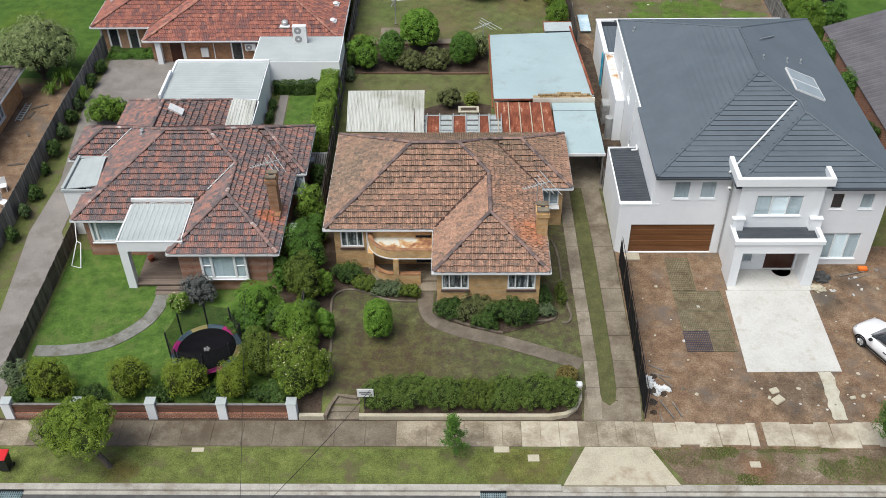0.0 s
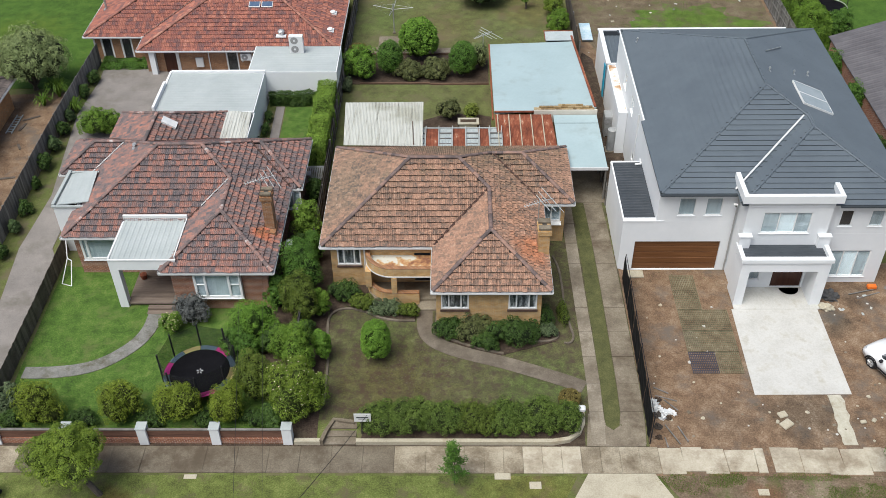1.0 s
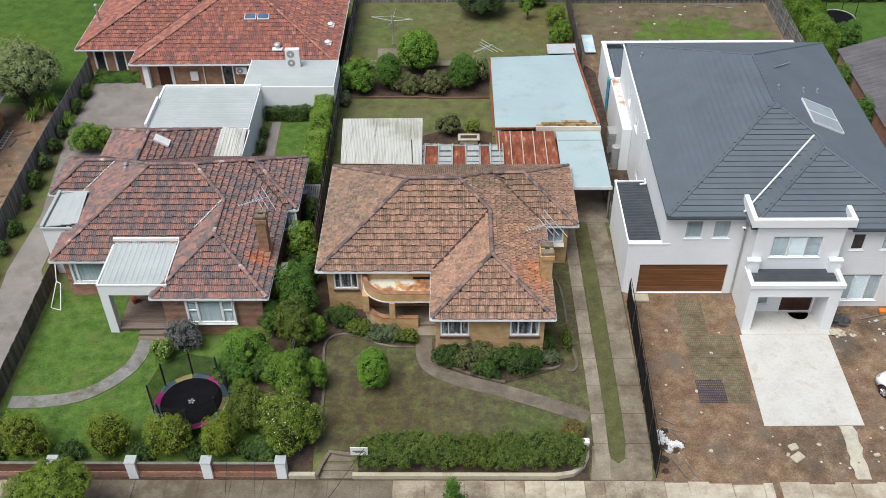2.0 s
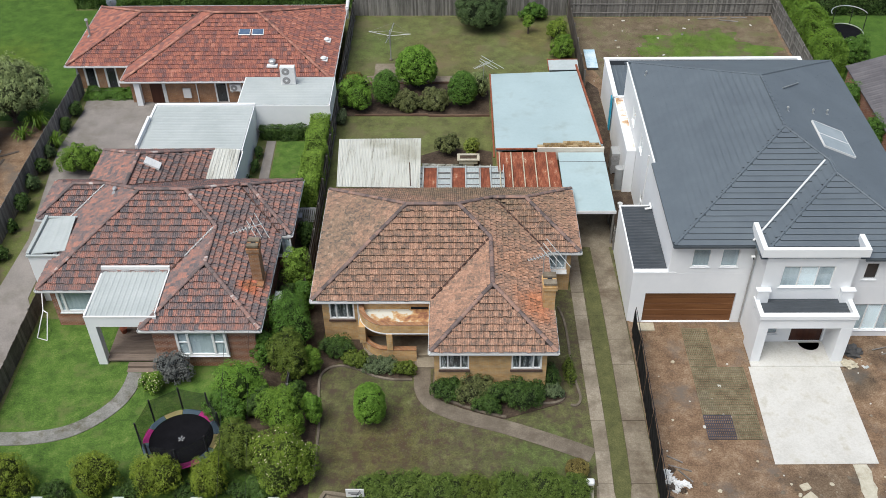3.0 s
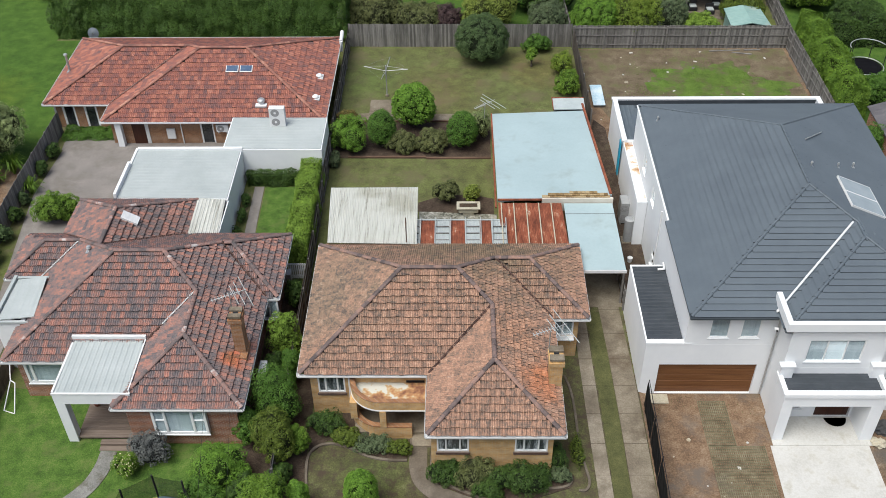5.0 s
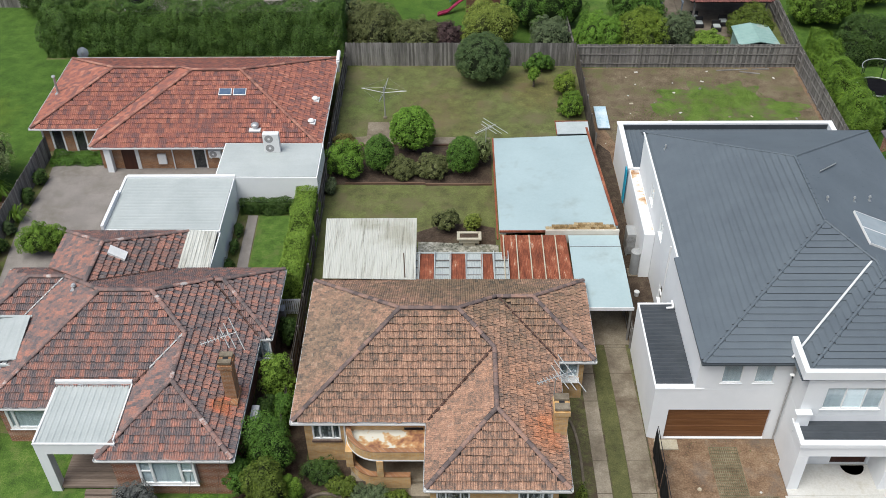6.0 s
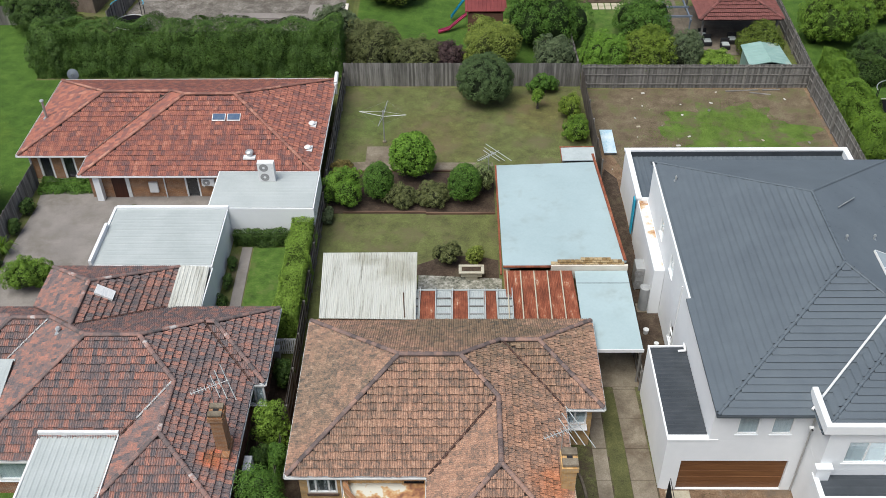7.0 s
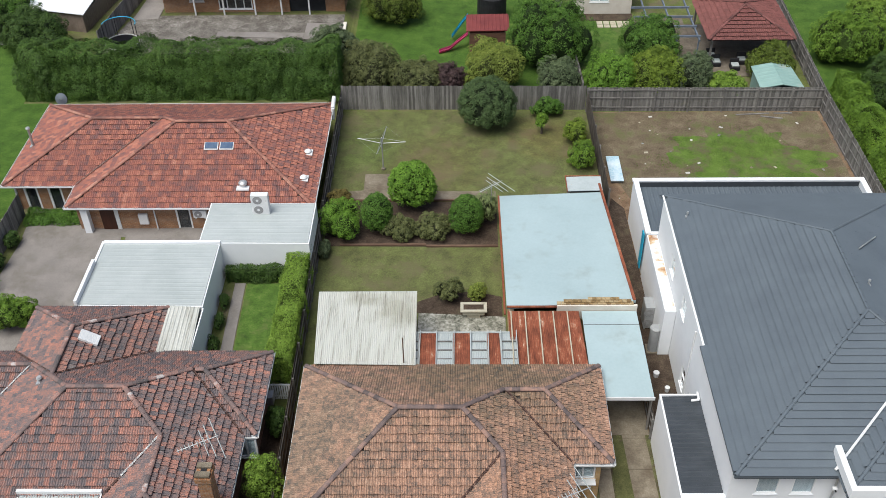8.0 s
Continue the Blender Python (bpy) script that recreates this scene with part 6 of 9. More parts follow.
def chimney(x, y, z0, z1, w, d, mat, label):
    c = thing("chimney", label, "chimney", "chimneys")
    part("shaft", boxes((x - w / 2, y - d / 2, z0, x + w / 2, y + d / 2, z1)), M[mat], c)
    part("shoulder", boxes((x - w / 2 - 0.06, y - d / 2 - 0.35, z0, x + w / 2 + 0.06, y + d / 2 + 0.1, z0 + 0.9)), M[mat], c)
    part("corbel", boxes((x - w / 2 - 0.07, y - d / 2 - 0.07, z1 - 0.35, x + w / 2 + 0.07, y + d / 2 + 0.07, z1 - 0.1)), M[mat], c)
    part("cap", boxes((x - w / 2 - 0.04, y - d / 2 - 0.04, z1 + 0.002, x + w / 2 + 0.04, y - 0.1, z1 + 0.1), (x - w / 2 - 0.04, y + 0.1, z1 + 0.002, x + w / 2 + 0.04, y + d / 2 + 0.04, z1 + 0.1)), M["concrete"], c)
    part("flue", boxes((x - 0.12, y - 0.095, z1 + 0.002, x + 0.12, y + 0.095, z1 + 0.03)), M["black"], c)
    return c


chimney(4.62, 40.4, 2.2, 4.85, 0.58, 0.85, "cream_brick", "cream brick chimney at the side of the roof")
chimney(-10.3, 42.1, 2.6, 5.8, 0.52, 0.64, "brown_brick", "weathered brown brick chimney on the mottled roof")


def tv_aerial(x, y, z, h, ang, label):
    """A mast with a long boom of short rods and two stays."""
    a = thing("tv_aerial", label, "aerial", "aerials")
    a.matrix_basis = Matrix.Translation((x, y, z)) @ Matrix.Rotation(radians(ang), 4, "Z")
    part("mast", tubes(((0, 0, -0.1), (0, 0, h), 0.025), seg=6), M["steel"], a)
    boom = part("boom", tubes(((-0.9, 0, h - 0.1), (0.85, 0, h - 0.1), 0.022), seg=6), M["steel"], a)
    for k in range(9):
        l = 0.12 + 0.012 * k
        part("rod", tubes(((-0.85 + 0.16 * k, -l, h - 0.08), (-0.85 + 0.16 * k, l, h - 0.08), 0.014), seg=5), M["white_sheet"], boom)
    for s in (0.75, 0.95, 1.2):
        part("dipole", tubes(((1.3 * s - 0.75, -s, h - 0.2), (1.3 * s - 0.75, s, h - 0.2), 0.02), seg=5), M["white_sheet"], boom)
    return a


tv_aerial(4.3, 40.8, 4.55, 1.6, 25, "metal television aerial on a mast at the chimney")
tv_aerial(-10.95, 43.8, 3.6, 1.9, 28, "metal television aerial on the mottled roof")

# ---- left house: porch, side flat roof, fittings ----
lporch = thing("porch", "white rendered porch with pale steel flat roof and timber deck", "porch")
part("column", boxes((-18.62, 39.1, 0.1, -18.15, 39.55, 2.85), bevel=0.01), M["white"], lporch)
part("beam", boxes((-18.62, 39.1, 2.852, -15.0, 39.35, 3.5), (-18.62, 39.352, 2.852, -18.4, 42.7, 3.5), (-18.398, 42.5, 3.3, -14.95, 42.7, 3.6), (-15.2, 39.352, 3.1, -15.0, 42.498, 3.5)), M["white"], lporch)
part("capping", boxes((-18.64, 39.08, 3.502, -14.98, 39.18, 3.56), (-18.64, 39.182, 3.502, -18.54, 42.72, 3.6), (-15.06, 39.182, 3.502, -15.0, 42.438, 3.74), (-18.6, 42.46, 3.602, -15.0, 42.6, 3.9)), M["trim"], lporch)
flat_roof("roof", [(-18.54, 39.18), (-15.08, 39.18), (-15.08, 42.44), (-18.54, 42.44)], (3.53, 3.53, 3.62, 3.62), M["white_sheet"], lporch, rib=0.28)
M["deck"] = material("grey_brown_decking", [(0.25, (0.13, 0.1, 0.08)), (0.75, (0.24, 0.19, 0.155))], scale=1.5, fine=12, rough=0.8, stretch=(0.4, 6, 1), vary="object", vary_amount=0.25)
for k in range(20):
    part("deck_board", boxes((-18.2, 39.2 + 0.14 * k, 0.25, -15.45, 39.33 + 0.14 * k, 0.38)), M["deck"], lporch)
for k in range(2):
    part("step", boxes((-17.05, 38.55 + 0.3 * k, 0.0, -15.5, 38.84 + 0.3 * k, 0.14 + 0.12 * k)), M["deck"], lporch)
pot = thing("flower_pot", "terracotta pot on the porch deck", "pot")
part("bowl", tubes(((-17.8, 41.2, 0.385), (-17.8, 41.2, 0.7), 0.14, 0.2), seg=14), M["rust"], pot)
flank = thing("side_wing", "white rendered side wing with pale flat roof", "house wing")
house_walls(flank, [(-23.05, 43.85), (-21.55, 43.85), (-21.55, 47.1), (-23.05, 47.1)], 0.1, 3.45, M["white"], thick=0.2)
part("parapet", boxes((-23.12, 43.78, 3.452, -21.0, 43.9, 3.56), (-23.12, 43.902, 3.452, -22.95, 47.2, 3.66), (-22.948, 47.05, 3.452, -21.3, 47.2, 3.6)), M["white_sheet"], flank)
flat_roof("roof", [(-22.9, 44.0), (-21.0, 44.0), (-21.3, 47.0), (-22.9, 47.0)], (3.52, 3.76, 3.76, 3.52), M["white_sheet"], flank, rib=0.5)
side_roof = thing("side_roof", "narrow cream corrugated roof between the wings", "roof")
flat_roof("roof", [(-14.95, 51.1), (-13.3, 51.1), (-13.5, 54.6), (-15.05, 54.5)], (3.2, 3.0, 3.0, 3.2), M["cream_sheet"], side_roof, rib=0.2)
part("side_panel", boxes((-13.36, 51.1, 0.3, -13.3, 54.55, 2.95)), M["white"], side_roof)
sk = thing("skylight", "white domed skylight on the mottled roof", "skylight")
p = slope_panel("dome", -17.7, 50.6, 0.62, 0.95, 90, PL, hip_height(left_blocks, PL, ZL, -17.7, 50.6)[0] + 0.05, M["trim"], sk, 0.14)
roof_vent(-19.0, 47.7, left_blocks, PL, ZL, h=0.25, r=0.08)
aircon(-9.55, 42.3, 0.8, 0.36, 0.85, 1.1, 0, 1, "white outdoor unit against the red brick wall")
bay = thing("bay_window", "white box bay window under the eave", "window")
window((-10.2, 46.05, 1.6), 0, 0.95, 1.3, bay, panes=2, blind="curtain")
bay2 = thing("corner_window", "white framed window beneath the back eave", "window")
part("box", boxes((4.95, 44.6, 1.45, 6.05, 44.93, 1.5)), M["trim"], bay2)
gate = thing("gate", "white slatted side gate between the houses", "gate")
for k in range(10):
    part("slat", boxes((-9.5 + 0.115 * k, 50.6, 0.4, -9.42 + 0.115 * k, 50.63, 1.5)), M["trim"], gate)
for z in (0.55, 1.35):
    part("rail", boxes((-9.52, 50.632, z, -8.36, 50.67, z + 0.08)), M["trim"], gate)
box_u = thing("meter_box", "grey service box by the gate", "box")
part("casing", boxes((-9.6, 49.9, 0.7, -9.25, 50.4, 1.3), bevel=0.02), M["steel"], box_u)
part("bracket", boxes((-9.62, 50.0, 0.2, -9.45, 50.3, 0.7)), M["steel"], box_u)
swing = thing("goal_frame", "white tubular frame leaning on the fence", "frame")
ring = [(-22.75, 43.6, 1.6), (-22.4, 42.3, 0.95), (-22.5, 41.0, 0.15), (-21.9, 40.8, 0.15), (-22.1, 42.1, 0.95), (-22.4, 42.3, 0.95)]
for a, b in zip(ring, ring[1:]):
    part("tube", tubes((a, b, 0.03), seg=8), M["trim"], swing)

# ---- rear unit fittings ----
part("porch_column", boxes((-22.6, 63.45, 0.3, -22.2, 63.85, 2.7)), M["white"], house_b)
part("front_door", boxes((-21.6, 63.83, 0.5, -20.75, 63.885, 2.4), bevel=0.01), M["door_dark"], house_b)
part("door_sidelight", boxes((-20.73, 63.84, 0.5, -20.5, 63.885, 2.4)), M["trim"], house_b)
part("meter_box", boxes((-19.3, 63.74, 1.2, -18.75, 63.885, 1.95), bevel=0.01), M["trim"], house_b, "white meter box")
part("downpipe", tubes(((-18.3, 63.82, 0.4), (-18.3, 63.82, 2.6), 0.04), seg=6), M["trim"], house_b)
aircon(-11.45, 62.4, 3.05, 1.0, 0.38, 1.35, 0, 2, "tall white outdoor unit on the flat roof")
aircon(-15.5, 63.7, 1.75, 0.8, 0.3, 0.55, 0, 1, "white outdoor unit on the brown brick wall")
for x in (-15.15, -14.2):
    w = thing("skylight", "small blue skylight on the red roof", "skylight", "skylights on the red roof")
    slope_panel("glazing", x, 67.35, 0.75, 0.45, 0, PR, hip_height(back_blocks, PR, ZB, x, 67.35)[0] + 0.08, M["solar_blue"], w)
    slope_panel("frame", x, 67.35, 0.85, 0.55, 0, PR, hip_height(back_blocks, PR, ZB, x, 67.35)[0] + 0.04, M["trim"], w)
whirl = roof_vent(-12.9, 64.7, back_blocks, PR, ZB, h=0.16, r=0.17, mat="trim", cowl=False, name="whirlybird_vent", label="round metal turbine vent on the red roof")
hood = bmesh.new()
bmesh.ops.create_uvsphere(hood, u_segments=14, v_segments=8, radius=0.27, matrix=Matrix.Translation((0, 0, 0.33)) @ Matrix.Diagonal((1, 1, 0.62, 1)))
part("turbine", hood, M["steel"], whirl)
for x, y in ((-9.5, 68.5), (-9.45, 65.75)):
    roof_vent(x, y, back_blocks, PR, ZB, h=0.1, r=0.13, mat="trim", label="small white-based vent on the red roof")
roof_vent(-27.2, 69.5, back_blocks, PR, ZB, h=1.3, r=0.085, label="tall metal flue on the red roof")
dish = thing("satellite_dish", "grey satellite dish at the back of the roof", "dish")
dm = bmesh.new()
bmesh.ops.create_cone(dm, segments=18, radius1=0.42, radius2=0.05, depth=0.12, matrix=Matrix.Translation((-27.2, 75.1, 3.1)) @ Matrix.Rotation(radians(70), 4, "X"))
part("reflector", dm, M["slate"], dish)
part("arm", tubes(((-27.2, 75.15, 2.2), (-27.2, 75.1, 3.1), 0.03), seg=6), M["steel"], dish)
flue = thing("flue_pipe", "white ribbed flue pipe at the corner of the red roof", "flue")
part("pipe", tubes(((-8.55, 73.9, 2.2), (-8.5, 73.9, 3.0), 0.12), ((-8.5, 73.9, 3.0), (-8.5, 75.0, 3.2), 0.14), seg=10), M["trim"], flue)

# ---- shed trim, brick parapet, verandah frames ----
part("parapet", boxes((5.0, 54.52, 2.2, 9.12, 54.66, 3.1)), M["plaster"], shed, "old rendered brick parapet")
brick_mesh = None
for course, (xa, xb) in enumerate(((5.0, 9.1), (5.35, 9.0), (6.6, 8.3))):
    x = xa
    while x + 0.23 < xb:
        if brick_mesh is None:
            first = part("brick", boxes((0, 0, 0, 0.22, 0.2, 0.07), bevel=0.008), M["parapet_brick"], shed)
            brick_mesh = first.data
            b = first
        else:
            b = new("brick", brick_mesh)
            b.parent = shed
        b.matrix_basis = shed.matrix_basis.inverted() @ Matrix.Translation((x, 54.6 + 0.085 * course, 3.103 + 0.074 * course))
        x += 0.232
part("rusty_capping", boxes((2.42, 54.58, 2.9, 5.0, 54.68, 2.99)), M["rust"], shed, "rusted edge capping")
edge = part("edge_capping", boxes((0, 0, 0, 0.15, 11.3, 0.06)), M["rust"], shed, "rusty peeling edge capping")
edge.matrix_basis = Matrix.Translation((8.95, 54.97, 3.08)) @ Matrix.Rotation(math.atan2(0.5, 11.2), 4, "Z") @ Matrix.Rotation(-math.atan2(0.8, 11.2), 4, "X")
part("gutter", boxes((2.3, 54.9, 2.1, 2.4, 65.2, 2.2)), M["rust"], shed)
for k in range(5):
    part("lap_strip", boxes((2.58 + 0.72 * k, 50.55, 2.93, 2.64 + 0.72 * k, 54.3, 2.97)), M["concrete_pale"], rust_roof)
for k, x in enumerate((-2.9, -2.02, -1.2, -0.32, 0.5, 1.38, 2.02, 2.8)):
    part("batten", boxes((x, 50.5, 2.9, x + 0.04, 52.9, 3.0)), M["white_sheet"], verandah)
for k, x in enumerate((-2.85, -1.15, 0.55, 2.05)):
    for y in (50.95, 51.55, 52.15):
        part("cross_bar", boxes((x + 0.03, y, 2.88, x + 0.76, y + 0.04, 2.955)), M["timber_j"], verandah)
part("front_rail", boxes((-2.95, 52.86, 2.7, 2.86, 52.94, 2.84)), M["white_sheet"], verandah)
for x in (-2.5, -0.9, 0.8, 2.4):
    part("post", boxes((x, 52.8, 0.1, x + 0.08, 52.88, 2.7)), M["trim"], verandah)
flue2 = thing("vent_pipe", "thin rusty vent pipe beside the patio cover", "pipe")
part("pipe", tubes(((-2.72, 50.45, 2.6), (-2.72, 50.45, 4.9), 0.028), seg=8), M["sleeper"], flue2)
plant_box = thing("planter", "square grey concrete planter on the patio edge", "planter")
part("foot", boxes((0.4, 56.62, 0.15, 1.1, 57.08, 0.42), bevel=0.02), M["concrete_cream"], plant_box)
part("trough", boxes((0.14, 56.56, 0.422, 1.36, 57.14, 0.75), bevel=0.05), M["concrete_cream"], plant_box)
part("rim", boxes((0.02, 56.47, 0.752, 1.48, 56.64, 0.86), (0.02, 57.06, 0.752, 1.48, 57.23, 0.86), (0.02, 56.642, 0.752, 0.2, 57.058, 0.86), (1.3, 56.642, 0.752, 1.48, 57.058, 0.86), bevel=0.02), M["concrete_cream"], plant_box)
part("soil", boxes((0.202, 56.642, 0.752, 1.298, 57.058, 0.82)), M["soil"], plant_box)
fallen = tv_aerial(1.9, 65.0, 2.0, 1.15, 40, "fallen television aerial beside the shed roof")
for x0, x1, y in ((-7.2, -2.0, 62.85), (-2.0, 2.3, 62.72), (-7.2, 2.3, 67.25)):
    s = thing("sleeper_edging", "dark weathered timber sleeper edging of the shrub bed", "edging", "timber edging")
    part("sleeper", boxes((x0, y - 0.06, 0.1, x1 - 0.02, y + 0.06, 0.36)), M["sleeper"], s)
hoist = thing("clothes_hoist", "rotary clothes line with four metal arms", "clothes line")
part("mast", tubes(((-5.05, 70.75, 0.2), (-5.05, 70.75, 2.75), 0.045), seg=8), M["steel"], hoist)
part("footing", tubes(((-5.05, 70.75, 0.15), (-5.05, 70.75, 0.35), 0.14), seg=10), M["concrete"], hoist)
tips = []
for a in (-8, 82, 172, 262):
    tip = (-5.05 + 1.6 * math.cos(radians(a)), 70.75 + 1.6 * math.sin(radians(a)), 2.55)
    tips.append(tip)
    part("arm", tubes(((-5.05, 70.75, 2.3), tip, 0.022), seg=6), M["steel"], hoist)
    part("strut", tubes(((-5.05, 70.75, 2.7), tip, 0.006), seg=5), M["steel"], hoist)
for a, b in zip(tips, tips[1:] + tips[:1]):
    part("line", tubes((a, b, 0.003), seg=4), M["grey_case"], hoist)


# ---- fences ----
PALING = {}


def paling_fence(name, p, q, h, label, mat="timber", w=0.1, rails=None, posts=2.4, side=1, z_of=gz):
    """Upright palings nailed to rails between posts; side: on which hand the rails show."""
    f = thing(name, label, "fence", kind="")
    d = Vector((q[0] - p[0], q[1] - p[1]))
    n = int(d.length / w)
    ang = math.atan2(d.y, d.x)
    key = (w, h, mat)
    if key not in PALING:
        bm = boxes((0.004, -0.008, 0, w - 0.004, 0.008, h))
        me = bpy.data.meshes.new("paling")
        bm.to_mesh(me)
        bm.free()
        me.materials.append(M[mat])
        PALING[key] = me
    rnd = random.Random(n)
    for k in range(n):
        x, y = p[0] + d.x * k / n, p[1] + d.y * k / n
        ob = new("paling", PALING[key])
        ob.parent = f
        ob.matrix_basis = Matrix.Translation((x, y, z_of(x, y) + rnd.uniform(-0.03, 0.02))) @ Matrix.Rotation(ang + rnd.uniform(-0.05, 0.05), 4, "Z")
    m = int(d.length / posts)
    for k in range(m + 1):
        x, y = p[0] + d.x * min(1, k * posts / d.length), p[1] + d.y * min(1, k * posts / d.length)
        ob = part("post", boxes((-0.05, 0.01 * side, 0, 0.05, 0.11 * side, h - 0.05)), M["timber_j"], f)
        ob.matrix_basis = Matrix.Translation((x, y, z_of(x, y))) @ Matrix.Rotation(ang, 4, "Z")
    for zr in (0.3, h * 0.55, h - 0.25):
        ob = part("rail", boxes((0, 0.009 * side, zr, d.length, 0.05 * side, zr + 0.08)), M["timber_j"], f)
        ob.matrix_basis = Matrix.Translation((*p, z_of(*p))) @ Matrix.Rotation(ang, 4, "Z")
    return f


paling_fence("paling_fence", (-8.4, 78.25), (9.0, 78.05), 1.95, "grey weathered timber paling fence across the back yard", side=1, w=0.14)
paling_fence("paling_fence", (9.05, 77.85), (25.6, 77.7), 1.95, "grey weathered timber paling fence with exposed rails", side=-1, w=0.14)
paling_fence("paling_fence", (25.75, 50.0), (25.65, 77.7), 1.95, "grey timber side fence with exposed posts", side=1, w=0.18)
M["fence_brown"] = material("brown_fence_timber", [(0.25, (0.075, 0.062, 0.05)), (0.75, (0.175, 0.148, 0.122))], scale=2, fine=25, rough=0.95, bump=0.3, vary="object", vary_amount=0.4)
M["dark_timber"] = material("dark_fence_timber", [(0.25, (0.05, 0.042, 0.036)), (0.75, (0.125, 0.107, 0.09))], scale=2, fine=25, rough=0.95, bump=0.3, vary="object", vary_amount=0.35)
paling_fence("paling_fence", (-8.35, 34.0), (-8.42, 78.2), 1.7, "dark weathered boundary fence between two yards", side=-1, w=0.2, mat="dark_timber")
paling_fence("paling_fence", (9.15, 66.2), (9.05, 78.0), 1.75, "dark timber boundary fence beside the building site", side=-1, w=0.2, mat="dark_timber")
paling_fence("paling_fence", (-27.25, 34.0), (-26.95, 65.3), 1.7, "grey timber boundary fence along the side driveway", side=1, w=0.16)
paling_fence("paling_fence", (-22.9, 32.4), (-22.95, 46.5), 1.25, "dark brown low timber fence beside the lawn", side=1, w=0.2, mat="fence_brown")
paling_fence("paling_fence", (9.25, 48.4), (9.2, 54.5), 1.5, "dark timber fence beside the carport", side=1, w=0.2, mat="dark_timber")
site_fence = thing("site_fence", "black shade-cloth temporary fence along the building site", "fence")
for k in range(5):
    y0, y1 = 29.95 + 2.35 * k, 29.95 + 2.35 * (k + 1)
    x0, x1 = 9.16 + 0.045 * k, 9.16 + 0.045 * (k + 1)
    bm = bmesh.new()
    g = 10
    rows = [[bm.verts.new((x0 + (x1 - x0) * i / g + 0.05 * noise.noise(Vector((i * 0.7, j * 0.9, k))), y0 + 0.05 + (y1 - y0 - 0.1) * i / g, -0.1 + 1.75 * j / 4)) for i in range(g + 1)] for j in range(5)]
    for a, b in zip(rows, rows[1:]):
        for i in range(g):
            bm.faces.new((a[i], a[i + 1], b[i + 1], b[i]))
    bmesh.ops.solidify(bm, geom=bm.faces[:], thickness=0.01)
    part("cloth", bm, M["black_cloth"], site_fence)
    part("post", tubes(((x0 + 0.06, y0, -0.2), (x0 + 0.06, y0, 1.8), 0.03), seg=8), M["black"], site_fence)
    part("top_rail", tubes(((x0 + 0.06, y0, 1.7), (x1 + 0.06, y1, 1.7), 0.02), seg=6), M["black"], site_fence)

front_fence = thing("front_fence", "low brick and timber front fence with white posts", "fence")
M["merbau"] = material("red_brown_slat", [(0.25, (0.09, 0.045, 0.032)), (0.75, (0.19, 0.1, 0.07))], scale=2, fine=20, rough=0.75, stretch=(0.5, 1, 6), vary="object", vary_amount=0.3)
posts_x = [-22.25, -18.75, -15.1, -11.6, -8.15]
for x in posts_x:
    part("post", boxes((x - 0.23, 29.86, -0.3, x + 0.23, 30.3, 0.88), bevel=0.01), M["white"], front_fence)
    part("post_cap", boxes((x - 0.26, 29.83, 0.882, x + 0.26, 30.33, 0.92), bevel=0.01), M["white_sheet"], front_fence)
for a, b in zip(posts_x, posts_x[1:]):
    part("brick_base", boxes((a + 0.232, 29.95, -0.3, b - 0.232, 30.15, 0.12)), M["red_brick"], front_fence)
    for k in range(4):
        part("slat", boxes((a + 0.232, 30.0, 0.14 + 0.13 * k, b - 0.232, 30.03, 0.255 + 0.13 * k)), M["merbau"], front_fence)
    part("coping", boxes((a + 0.232, 29.97, 0.67, b - 0.232, 30.1, 0.71)), M["timber_j"], front_fence)

retaining = thing("retaining_wall", "low cracked concrete retaining wall at the front boundary", "wall")
curved_wall([(-7.85, 29.85), (-6.6, 29.85)], 0.22, -0.4, 0.02, M["concrete_pale"], retaining, "wall_length")
curved_wall([(-4.88, 29.85), (-2, 29.85), (1, 29.85), (4.6, 29.85), (5.4, 30.0), (5.95, 30.4), (6.2, 30.95), (6.28, 31.7)], 0.2, -0.4, 0.02, M["concrete_pale"], retaining, "wall_length")
curved_wall([(-6.62, 29.86), (-6.45, 30.5), (-6.1, 31.25), (-5.6, 31.2), (-5.0, 31.1)], -0.18, -0.3, 0.12, M["concrete"], retaining, "stair_wing")
steps = thing("steps", "worn concrete steps up from the footpath", "steps")
for k in range(3):
    part("step", boxes((-6.5 + 0.12 * k, 29.85 + 0.42 * k, -0.4, -4.9, 30.28 + 0.42 * k, -0.17 + 0.08 * k)), M["concrete"], steps)


def edging(points, label, w=0.12, h=0.1):
    e = thing("garden_edging", label, "edging", "garden edging")
    for _ in range(2):
        cut = [points[0]]
        for a, b in zip(points, points[1:]):
            cut += [(a[0] * 0.75 + b[0] * 0.25, a[1] * 0.75 + b[1] * 0.25), (a[0] * 0.25 + b[0] * 0.75, a[1] * 0.25 + b[1] * 0.75)]
        points = cut + [points[-1]]
    curved_wall(points, w, gz(*points[0]) - 0.05, gz(*points[0]) + h, M["path_brown"], e, "edging_strip")


